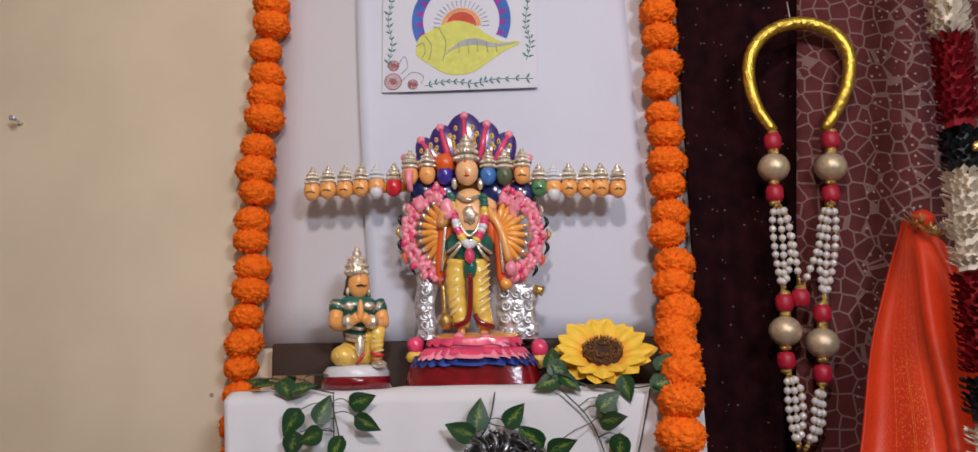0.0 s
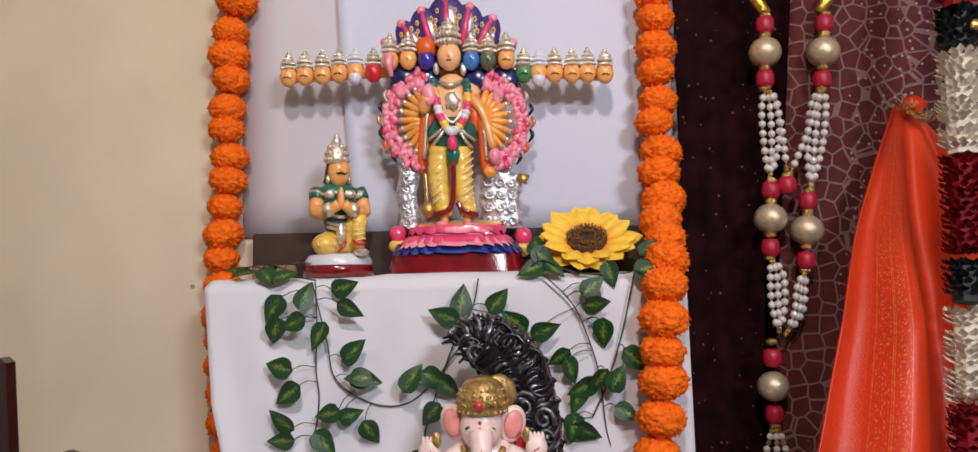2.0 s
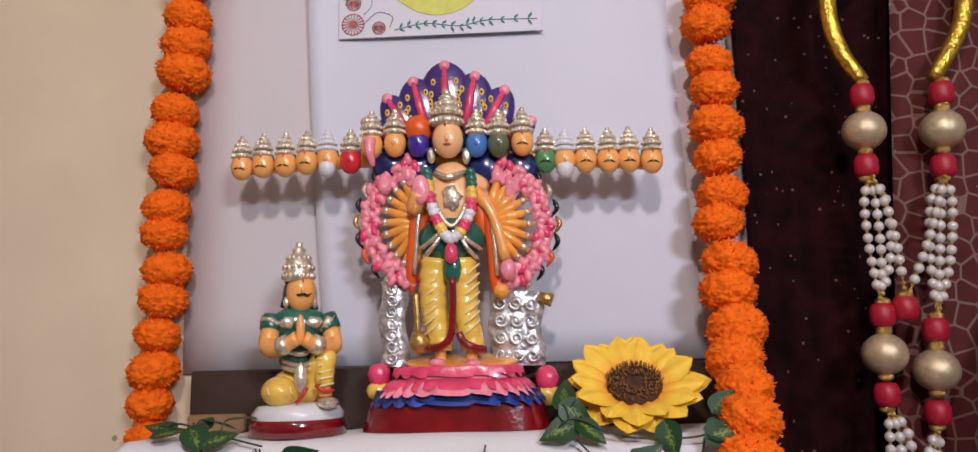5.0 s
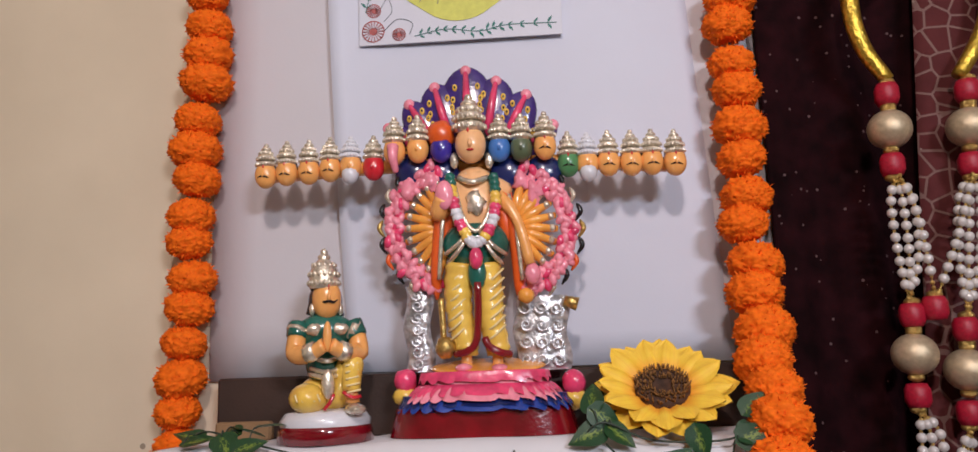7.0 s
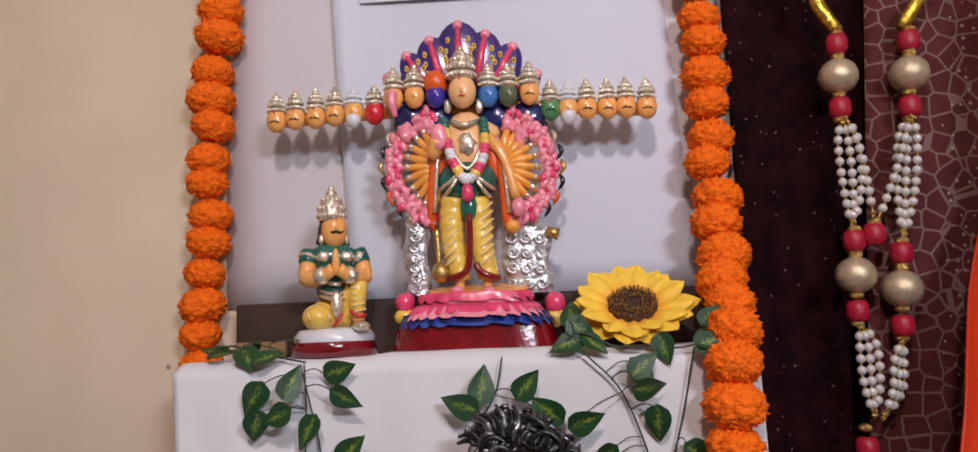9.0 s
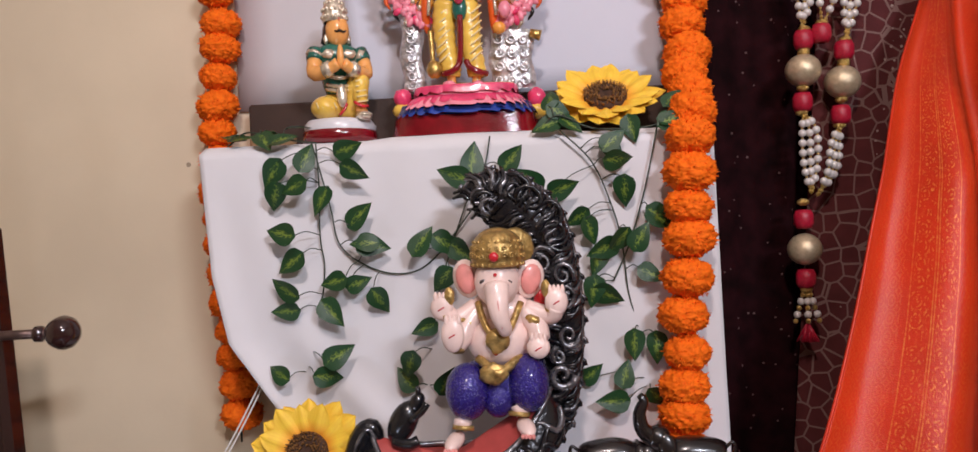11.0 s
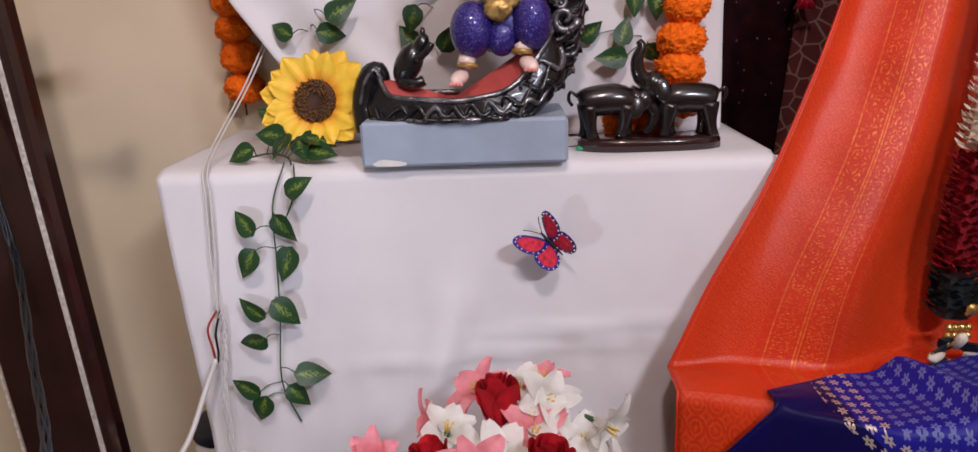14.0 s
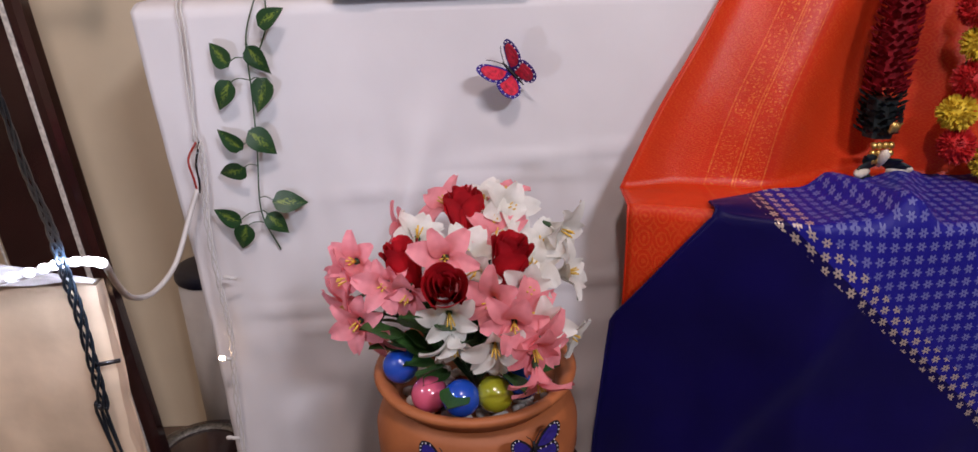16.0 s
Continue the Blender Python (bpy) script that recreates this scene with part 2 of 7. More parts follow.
# ---- mesh tools ----
class Shape:
    """Collects faces, each with a material slot, for one mesh."""

    def __init__(self):
        self.v, self.f, self.m, self.s, self.uv = [], [], [], [], {}
        self.slot, self.smooth = 0, True

    def face(self, ids):
        self.f.append(ids)
        self.m.append(self.slot)
        self.s.append(self.smooth)

    def box(self, lo, hi, bev=0.002, turn=None):
        c = [(a + b) / 2 for a, b in zip(lo, hi)]
        hx = [abs(b - a) / 2 for a, b in zip(lo, hi)]
        bev = min(bev, min(hx) * 0.8)
        ids = {}
        for sx in (-1, 1):
            for sy in (-1, 1):
                for sz in (-1, 1):
                    for a in range(3):
                        d = [sg * (hx[i] - (0 if i == a else bev)) for i, sg in enumerate((sx, sy, sz))]
                        d = Vector(d)
                        if turn is not None:
                            d = turn @ d
                        ids[sx, sy, sz, a] = len(self.v)
                        self.v.append(tuple(Vector(c) + d))
        keep, self.smooth = self.smooth, False

        def add(q):
            pts = [Vector(self.v[i]) for i in q]
            mid = sum(pts, Vector()) / len(pts) - Vector(c)
            nrm = (pts[1] - pts[0]).cross(pts[2] - pts[0])
            self.face(q if nrm.dot(mid) > 0 else q[::-1])
        for a in range(3):
            b, e = (a + 1) % 3, (a + 2) % 3
            for s1 in (-1, 1):
                def key(sa, sb, se, t):
                    k = [0, 0, 0]
                    k[a], k[b], k[e] = sa, sb, se
                    return ids[(*k, t)]
                add([key(s1, -1, -1, a), key(s1, 1, -1, a), key(s1, 1, 1, a), key(s1, -1, 1, a)])
                for s2 in (-1, 1):
                    add([key(s1, s2, -1, a), key(s1, s2, 1, a), key(s1, s2, 1, b), key(s1, s2, -1, b)])
        for sx in (-1, 1):
            for sy in (-1, 1):
                for sz in (-1, 1):
                    add([ids[sx, sy, sz, a] for a in range(3)])
        self.smooth = keep
        return self

    def grid(self, fn, nu, nv, close_u=False, uv=False):
        """Sheet of fn(u, v) for u and v from 0 to 1."""
        o = len(self.v)
        cols = nu if close_u else nu + 1
        for j in range(nv + 1):
            for i in range(cols):
                if uv:
                    self.uv[len(self.v)] = (i / nu * 0.8, j / nv * 2.0)
                self.v.append(tuple(fn(i / nu, j / nv)))
        for j in range(nv):
            for i in range(nu):
                k = (i + 1) % cols
                self.face([o + j * cols + i, o + j * cols + k, o + (j + 1) * cols + k, o + (j + 1) * cols + i])
        return self

    def ell(self, c, r, seg=12, rings=8, turn=None, rough=0.0, freq=30):
        """Ellipsoid, roughened if asked."""
        if isinstance(r, (int, float)):
            r = (r, r, r)
        c = Vector(c)

        def fn(u, v):
            th, ph = 2 * math.pi * u, math.pi * (0.002 + 0.996 * v)
            d = Vector((math.cos(th) * math.sin(ph) * r[0], math.sin(th) * math.sin(ph) * r[1], -math.cos(ph) * r[2]))
            if turn is not None:
                d = turn @ d
            if rough:
                d *= 1 + rough * noise.noise((c + d) * freq)
            return c + d
        return self.grid(fn, seg, rings, True)

    def tube(self, pts, r, seg=8, caps=True):
        """Round rod along points; r is one radius or one for each point."""
        pts = [Vector(p) for p in pts]
        n = len(pts)
        rad = [r] * n if isinstance(r, (int, float)) else list(r)
        o = len(self.v)
        side = None
        for i, p in enumerate(pts):
            d = (pts[min(i + 1, n - 1)] - pts[max(i - 1, 0)]).normalized()
            if side is None:
                side = d.orthogonal().normalized()
            side = (side - d * side.dot(d)).normalized()
            up = d.cross(side)
            for k in range(seg):
                a = 2 * math.pi * k / seg
                self.v.append(tuple(p + rad[i] * (math.cos(a) * side + math.sin(a) * up)))
        for i in range(n - 1):
            for k in range(seg):
                m = (k + 1) % seg
                self.face([o + i * seg + k, o + i * seg + m, o + (i + 1) * seg + m, o + (i + 1) * seg + k])
        if caps:
            self.face([o + k for k in range(seg)][::-1])
            self.face([o + (n - 1) * seg + k for k in range(seg)])
        return self

    def lathe(self, profile, c, seg=24, turn=None, wave=None):
        """Profile of (radius, height) turned round the upright axis through c."""
        c, n = Vector(c), len(profile) - 1

        def fn(u, v):
            r, z = profile[min(n, int(round(v * n)))]
            a = 2 * math.pi * u
            if wave:
                r *= wave(a)
            d = Vector((r * math.cos(a), r * math.sin(a), z))
            return c + (turn @ d if turn is not None else d)
        return self.grid(fn, seg, n, True)

    def disc(self, c, r, turn=None, seg=14, thick=0.002):
        return self.lathe([(0.0001, thick), (r * 0.9, thick), (r, 0), (0.0001, 0)], c, seg, turn)


def curve(points, n=24):
    """A smooth line through points (Catmull-Rom)."""
    p = [Vector(q) for q in points]
    p = [p[0] * 2 - p[1]] + p + [p[-1] * 2 - p[-2]]
    out = []
    m = len(p) - 3
    for k in range(n + 1):
        s = min(m - 1e-6, k / n * m)
        i, t = int(s), s - int(s)
        a, b, c, d = p[i:i + 4]
        out.append(0.5 * (2 * b + (c - a) * t + (2 * a - 5 * b + 4 * c - d) * t * t + (3 * b - a - 3 * c + d) * t ** 3))
    return out


def mesh_of(name, shape, mats):
    me = bpy.data.meshes.new(name)
    me.from_pydata(shape.v, [], shape.f)
    for m in (mats if isinstance(mats, (list, tuple)) else [mats]):
        me.materials.append(m)
    me.polygons.foreach_set("material_index", shape.m)
    me.polygons.foreach_set("use_smooth", shape.s)
    if shape.uv:
        layer = me.uv_layers.new(name="UVMap")
        for lp in me.loops:
            layer.data[lp.index].uv = shape.uv.get(lp.vertex_index, (0, 0))
    me.validate()
    me.update()
    return me


def part(name, shape, mats, parent=None, label="", thick=0.0):
    """One mesh object in world places, under a thing or part if given."""
    ob = new(name, mesh_of(name, shape, mats) if isinstance(shape, Shape) else shape)
    if parent is not None:
        ob.parent = parent
        up = parent
        m = parent.matrix_basis.copy()
        while up.parent is not None:
            m = up.parent.matrix_basis @ up.matrix_parent_inverse @ m
            up = up.parent
        ob.matrix_parent_inverse = m.inverted()
    if thick:
        md = ob.modifiers.new("Solidify", "SOLIDIFY")
        md.thickness = thick
    if label:
        tagged(ob, label)
    return ob


def thing(name, place, label, category, group="", kind=""):
    ob = new(name)
    ob.empty_display_size = 0.05
    ob.matrix_basis = Matrix.Translation(place)
    return tagged(ob, label, category, group, kind)


def turned(rx=0, ry=0, rz=0):
    return Euler([radians(a) for a in (rx, ry, rz)]).to_matrix()


# ---- the room ----
def slab(name, lo, hi, m, label):
    return tagged(part(name, Shape().box(lo, hi, 0.001), m), label, name.split("_")[0], kind="structure")


slab("floor", (-2.3, -2.3, FLOOR - 0.1), (2.3, WALL + 0.1, FLOOR), floor_stone, "dark brown polished stone floor")
slab("wall_north", (-2.3, WALL, FLOOR), (2.3, WALL + 0.1, 2.8), cream, "cream painted wall with small marks behind the altar")
slab("wall_west", (-2.4, -2.3, FLOOR), (-2.3, WALL + 0.1, 2.8), cream, "plain cream painted side wall")
slab("wall_east", (2.3, -2.3, FLOOR), (2.4, WALL + 0.1, 2.8), cream, "plain cream painted side wall")
slab("wall_south", (-2.4, -2.4, FLOOR), (2.4, -2.3, 2.8), cream, "plain cream painted wall")
slab("ceiling", (-2.4, -2.4, 2.8), (2.4, WALL + 0.1, 2.9), white_room, "plain white ceiling")

# ---- backing, papers and drawing ----
backing = Shape()
backing.grid(lambda u, v: (-0.336 + 0.79 * u, WALL - 0.006 - 0.002 * math.sin(5 * u + 3 * v), 1.318 + 0.012 * u + 0.92 * v), 12, 12)
tagged(part("backing_sheet", backing, chart, thick=0.003), "large white chart paper sheet pinned on the wall", "backing sheet")
second = Shape()
second.grid(lambda u, v: (-0.132 - 0.046 * v ** 0.8 + u * 0.52, WALL - 0.012 - 0.014 * math.exp(-u * 14) * math.sin(3.1 * v), 1.324 + 0.9 * v), 30, 20)
tagged(part("paper_sheet", second, paper, thick=0.002), "white paper sheet with a curling edge over the backing", "paper sheet")

board = Shape().box((-0.305, 1.335, 1.2415), (0.42, 1.372, 1.322), 0.003)
tagged(part("wooden_board", board, brown_wood), "dark brown wooden board standing behind the statues", "board")
wedge = Shape().box((-0.300, 1.318, 1.2415), (-0.225, 1.333, 1.266), 0.003)
tagged(part("cardboard_piece", wedge, mat("cardboard", (0.26, 0.15, 0.07), 0.8, var=0.12)), "small tan cardboard piece leaning on the brown board", "cardboard")


# ---- tables and cloths ----
def wooden_table(name, lo, hi, label, leg=0.03, top=0.025):
    t = thing(name, ((lo[0] + hi[0]) / 2, (lo[1] + hi[1]) / 2, lo[2]), label, "table")
    part("tabletop", Shape().box((lo[0], lo[1], hi[2] - top), hi, 0.003), brown_wood, t)
    for x in (lo[0], hi[0] - leg):
        for y in (lo[1], hi[1] - leg):
            part("leg", Shape().box((x, y, lo[2]), (x + leg, y + leg, hi[2] - top), 0.003), brown_wood, t)
    return t


wooden_table("stand", (-0.20, 1.225, 0.7365), (0.395, 1.36, 1.228), "small wooden stand hidden under a white cloth")
wooden_table("table", (-0.325, 1.045, FLOOR), (0.43, 1.365, 0.727), "wooden table hidden under a long white cloth", 0.045)


def upper_cloth(u, v):
    """Top from the wall forward, then the front fall with a gathered corner."""
    x0, x1 = -0.336, 0.416
    if v < 0.25:
        s = v / 0.25
        y = 1.372 - s * 0.165
        x = x0 + (x1 - x0) * u + (1 - s) * 0.03 * (1 - u)
        rise = 0.0044 * min(1, max(0, (x + 0.09) / 0.04)) * min(1, max(0, (0.23 - x) / 0.04))
        return x, y, 1.2405 + rise - 0.0015 * noise.noise((x * 9, y * 9, 1)) - 0.0125 * max(0, (s - 0.86) / 0.14) ** 2
    s = (v - 0.25) / 0.75
    z = 1.228 - s * 0.488
    left = x0 + float(np.interp(z, (0.74, 0.80, 0.87, 0.95, 1.05, 1.23), (0.165, 0.148, 0.098, 0.042, 0.018, 0.0)))
    x = left + (x1 + 0.006 * s - left) * u
    y = 1.202 - 0.006 * s - 0.009 * s * noise.noise((x * 5, z * 2.2, 4)) - 0.016 * math.exp(-((x - left) / 0.025) ** 2) * min(1, s * 2)
    y -= 0.0022 * noise.noise((x * 22, z * 14, 2)) + 0.012 * s * math.exp(-((x - left - 0.05 - 0.1 * s) / 0.03) ** 2)
    return x, y, z


sheet = Shape().grid(upper_cloth, 90, 80)
tagged(part("upper_tablecloth", sheet, cloth, thick=0.0015), "white cotton cloth draped over the small stand", "tablecloth")


def lower_cloth(u, v):
    x0, x1 = -0.366, 0.45
    if v < 0.28:
        s = v / 0.28
        y = 1.378 - s * 0.352
        x = x0 + (x1 - x0) * u
        return x, y, 0.7335 - 0.0015 * noise.noise((x * 8, y * 8, 7)) - 0.006 * max(0, s - 0.95) / 0.05
    s = (v - 0.28) / 0.72
    z = 0.7275 - s * (0.7275 - FLOOR - 0.012)
    x = x0 + 0.048 * s + (x1 - x0 - 0.048 * s) * u
    y = 1.022 - 0.004 * s - 0.034 * s * noise.noise((x * 4.5 + s, z * 1.2, 9)) - 0.017 * s * noise.noise((x * 13, z * 2.0, 3))
    y -= 0.0042 * noise.noise((x * 26, z * 16, 5)) * min(1, s * 3)
    for zc, xc, w in ((0.50, 0.20, 0.16), (0.46, 0.05, 0.2), (0.26, -0.2, 0.12), (0.23, -0.1, 0.1), (0.30, 0.3, 0.12)):
        y -= 0.007 * math.exp(-((z - zc - 0.08 * (x - xc)) / 0.006) ** 2 - ((x - xc) / w) ** 2)
    y -= 0.022 * math.exp(-((x + 0.04 - 0.26 * (z - 0.3)) / 0.028) ** 2) * min(1, max(0, (0.62 - z) * 5))
    return x, y, z


sheet = Shape().grid(lower_cloth, 110, 110)
tagged(part("lower_tablecloth", sheet, cloth, thick=0.0015), "long white creased cotton cloth falling to the floor", "tablecloth")
flap = Shape().grid(lambda u, v: (0.447 + 0.20 * u, 1.03 + 0.16 * v * u + 0.01 * math.sin(7 * u), 0.732 - 0.02 * u - 0.42 * v), 14, 16)
tagged(part("cloth_flap", flap, cloth, thick=0.0015), "loose white cloth end hanging beside the table", "cloth")


# ---- wall hangings ----
def hanging(name, x0, x1, y, z0, z1, m, label, folds=6, deep=0.012, slant=0.0):
    s = Shape().grid(lambda u, v: (x0 + (x1 - x0) * u + slant * (1 - u) * (z1 + (z0 - z1) * v - 1.81), y - deep * math.sin(folds * math.pi * u + 0.6 * math.sin(3 * v)) * (0.4 + 0.6 * v) - 0.004 * noise.noise((u * 9, v * 5, y)), z1 + (z0 - z1) * v), 60, 30)
    return tagged(part(name, s, m, thick=0.002), label, "curtain")


hanging("dark_curtain", 0.447, 0.74, 1.362, FLOOR + 0.02, 2.6, maroon, "very dark maroon patterned cloth hanging on the wall")
hanging("printed_curtain", 0.650, 1.9, 1.325, FLOOR + 0.02, 2.6, printed, "maroon cloth with a pale cell pattern hanging on the wall", 9, 0.010, 0.09)


# ---- marigold garlands ----
def marigold_mesh(seed):
    """Pompom of crimped paper: a ruffled ball with ragged tufts."""
    rnd = random.Random(seed)
    s = Shape()
    s.slot = 1

    def ruffle(u, v):
        th, ph = 2 * math.pi * u, math.pi * (0.002 + 0.996 * v)
        d = Vector((math.cos(th) * math.sin(ph), math.sin(th) * math.sin(ph), -math.cos(ph)))
        k = 0.96 + 0.12 * noise.noise(d * 3.1 + Vector((seed * 7, 0, 0))) + 0.15 * abs(noise.noise(d * 7.0)) + 0.09 * noise.noise(d * 15) + 0.06 * noise.noise(d * 31)
        return d.x * k, d.y * k, d.z * k * 0.80
    s.grid(ruffle, 84, 54, True)
    s.slot = 0
    s.smooth = False
    for _ in range(150):
        z = rnd.uniform(-1, 1)
        a = rnd.uniform(0, 2 * math.pi)
        w = math.sqrt(1 - z * z)
        out = Vector((w * math.cos(a), w * math.sin(a), z))
        d = (out + Vector((rnd.gauss(0, .22), rnd.gauss(0, .22), rnd.gauss(0, .22)))).normalized()
        root = Vector((out.x, out.y, out.z * 0.80)) * 0.93
        side = d.cross(Vector((rnd.uniform(-1, 1), rnd.uniform(-1, 1), rnd.uniform(-1, 1)))).normalized() * rnd.uniform(0.02, 0.04)
        tip = root + d * rnd.uniform(0.12, 0.25)
        o = len(s.v)
        s.v += [tuple(root + side), tuple(tip + side * 0.6), tuple(tip - side * 0.7), tuple(root - side)]
        s.face([o, o + 1, o + 2, o + 3])
    return mesh_of("flower", s, [orange, orange_core])


MARIGOLD = [marigold_mesh(k) for k in range(4)]


def garland(points, step, r, label, seed, flat=0.98):
    rnd = random.Random(seed)
    line = curve(points, 200)
    g = thing("marigold_garland", line[0], label, "garland", "marigold garlands")
    part("string", Shape().tube(line[::4], 0.0018, 6), thread, g)
    run, need = 0.0, 0.0
    for a, b in zip(line, line[1:]):
        if run >= need:
            f = part("flower", MARIGOLD[rnd.randrange(4)], None, g)
            d = (b - a).normalized()
            size = r * rnd.uniform(0.90, 1.10)
            f.matrix_basis = Matrix.LocRotScale(a + Vector((rnd.uniform(-.005, .005), 0, 0)), d.to_track_quat("Z", "Y") @ Euler((rnd.uniform(-.15, .15), rnd.uniform(-.15, .15), rnd.uniform(0, 6))).to_quaternion(), (size, size, size * flat))
            need += step * rnd.uniform(0.95, 1.05)
        run += (b - a).length
    return g


garland([(-0.330, 1.343, 2.12), (-0.333, 1.343, 1.95), (-0.352, 1.343, 1.45), (-0.358, 1.343, 1.27), (-0.350, 1.343, 1.0), (-0.343, 1.343, 0.765)], 0.0465, 0.0325, "orange artificial marigold garland hanging on the wall", 3)
garland([(0.412, 1.335, 2.12), (0.410, 1.335, 1.95), (0.402, 1.325, 1.60), (0.398, 1.285, 1.38), (0.384, 1.20, 1.275), (0.372, 1.160, 1.215), (0.362, 1.155, 1.08), (0.352, 1.15, 0.85), (0.345, 1.145, 0.785), (0.31, 1.145, 0.768), (0.262, 1.15, 0.768)], 0.0475, 0.0325, "orange artificial marigold garland falling over the stand's front", 8)


# ---- vines ----
def leaf_mesh(bend):
    s = Shape()

    def fn(u, v):
        w = 0.40 * math.sin(math.pi * min(1, v * 1.02) ** 0.62) ** 0.85 * (1 - 0.25 * v)
        x = (u - 0.5) * 2 * w
        back = 0.12 * abs(u - 0.5) * 2 * (1 - v) ** 3
        return x, v - back, 0.16 * abs(x) - bend * v * v + 0.03 * math.sin(6 * v) * (u - 0.5)
    s.grid(fn, 8, 10)
    return mesh_of("leaf", s, leaf_green)


LEAF = [leaf_mesh(b) for b in (0.05, 0.15, 0.25, 0.0)]


def set_leaf(g, x, y, z, ang, size, rnd, lie=0.0, label=""):
    """A leaf whose middle is at the place, tip along ang in the upright plane, laid back by lie degrees."""
    f = part("leaf", LEAF[rnd.randrange(4)], None, g)
    m = Matrix.Translation((x, y, z)) @ Matrix.Rotation(radians(90 - lie), 4, "X") @ Matrix.Rotation(radians(ang - 90), 4, "Z")
    m = m @ Matrix.Rotation(radians(rnd.uniform(-28, 28)), 4, "Y") @ Matrix.Rotation(radians(rnd.uniform(-22, 12)), 4, "X")
    f.matrix_basis = m @ Matrix.Diagonal((size, size, size, 1)) @ Matrix.Translation((0, -0.5, 0))
    return f.matrix_basis.translation


def nearest(line, p):
    return min(line, key=lambda q: (q - p).length + 0.4 * max(0, p.z - q.z))


def vine(name, stems, leaves, y, label, seed, size=0.0425, stem_mat=dark_stem, near=0.022):
    rnd = random.Random(seed)
    lines = [curve([(x, y + 0.012 + 0.006 * math.sin(9 * z), z) for x, z in st], 40) for st in stems]
    g = thing(name, lines[0][0], label, "vine", "artificial vines")
    for ln in lines:
        part("stem", Shape().tube(ln, 0.0012, 6), stem_mat, g)
    allpts = [p for ln in lines for p in ln]
    for x, z, ang in leaves:
        yy = y - rnd.uniform(0.0, near)
        root = set_leaf(g, x, yy, z, ang, size * rnd.uniform(0.88, 1.12), rnd)
        s = nearest(allpts, root)
        mid = (root + s) / 2 + Vector((0, -0.004, 0.006))
        part("stalk", Shape().tube(curve([s, mid, root], 6), 0.0008, 5), stem_mat, g)
    return g


vine("leafy_vine", [[(-0.157, 1.236), (-0.155, 1.173), (-0.157, 1.101), (-0.153, 1.055), (-0.163, 0.992), (-0.179, 0.939), (-0.189, 0.889)],
                    [(-0.162, 1.236), (-0.140, 1.145), (-0.127, 1.086), (-0.079, 1.051), (-0.029, 1.044), (0.012, 1.067), (0.069, 1.136)]],
     [(-0.221, 1.193, 240), (-0.215, 1.159, 265), (-0.187, 1.173, 200), (-0.165, 1.217, 60), (-0.107, 1.228, 20), (-0.095, 1.192, 330), (-0.150, 1.150, 250), (-0.093, 1.132, 40), (-0.090, 1.091, 180), (-0.074, 1.086, 350), (-0.208, 1.109, 165), (-0.199, 1.064, 215), (-0.207, 1.029, 150), (-0.211, 0.996, 180), (-0.137, 1.036, 190), (-0.099, 1.034, 20), (-0.069, 1.004, 300), (-0.137, 0.990, 310), (-0.127, 0.935, 30), (-0.223, 0.909, 150), (-0.145, 0.900, 350)],
     1.182, "artificial ivy vine with variegated leaves over the white cloth", 1)
vine("leafy_vine", [[(0.096, 1.236), (0.085, 1.189), (0.056, 1.137), (0.010, 1.004), (-0.004, 0.897), (-0.014, 0.861)]],
     [(-0.003, 1.092, 60), (0.030, 1.083, 330), (0.050, 1.070, 320), (0.020, 1.032, 230), (-0.010, 0.964, 200), (-0.030, 0.914, 250), (-0.040, 0.894, 130), (0.023, 0.892, 60), (0.041, 1.181, 160), (0.071, 1.206, 80), (0.128, 1.204, 50), (0.147, 1.172, 140)],
     1.182, "artificial ivy vine hanging behind the seated statue", 2)
vine("leafy_vine", [[(0.196, 1.240), (0.241, 1.191), (0.269, 1.119), (0.280, 1.065), (0.286, 1.002), (0.301, 0.940), (0.311, 0.868)],
                    [(0.335, 1.240), (0.314, 1.152), (0.289, 1.073), (0.265, 1.021)]],
     [(0.199, 1.157, 20), (0.214, 1.112, 220), (0.235, 1.092, 300), (0.247, 1.067, 200), (0.242, 1.049, 250), (0.284, 1.146, 265), (0.302, 1.086, 60), (0.333, 1.107, 320), (0.318, 1.029, 330), (0.272, 1.076, 240), (0.234, 1.006, 260), (0.258, 1.001, 330), (0.288, 0.929, 270), (0.229, 0.892, 40), (0.275, 0.892, 75), (0.252, 0.853, 180), (0.321, 0.855, 310), (0.320, 0.924, 270), (0.271, 1.223, 40), (0.279, 1.192, 350), (0.270, 1.205, 300), (0.355, 1.248, 20)],
     1.182, "artificial ivy vine with dark leaves beside the garland", 5)
vine("leafy_vine", [[(-0.190, 0.745), (-0.211, 0.687), (-0.213, 0.609), (-0.217, 0.528), (-0.225, 0.432), (-0.205, 0.367)], [(-0.178, 0.742), (-0.182, 0.70), (-0.205, 0.65)]],
     [(-0.248, 0.670, 130), (-0.195, 0.655, 300), (-0.252, 0.609, 240), (-0.198, 0.607, 250), (-0.252, 0.549, 140), (-0.200, 0.542, 315), (-0.256, 0.500, 200), (-0.172, 0.453, 0), (-0.274, 0.432, 155), (-0.198, 0.414, 310), (-0.256, 0.391, 250), (-0.168, 0.719, 30)],
     1.000, "artificial ivy vine hanging over the long cloth", 4, 0.043, stem_green, 0.012)


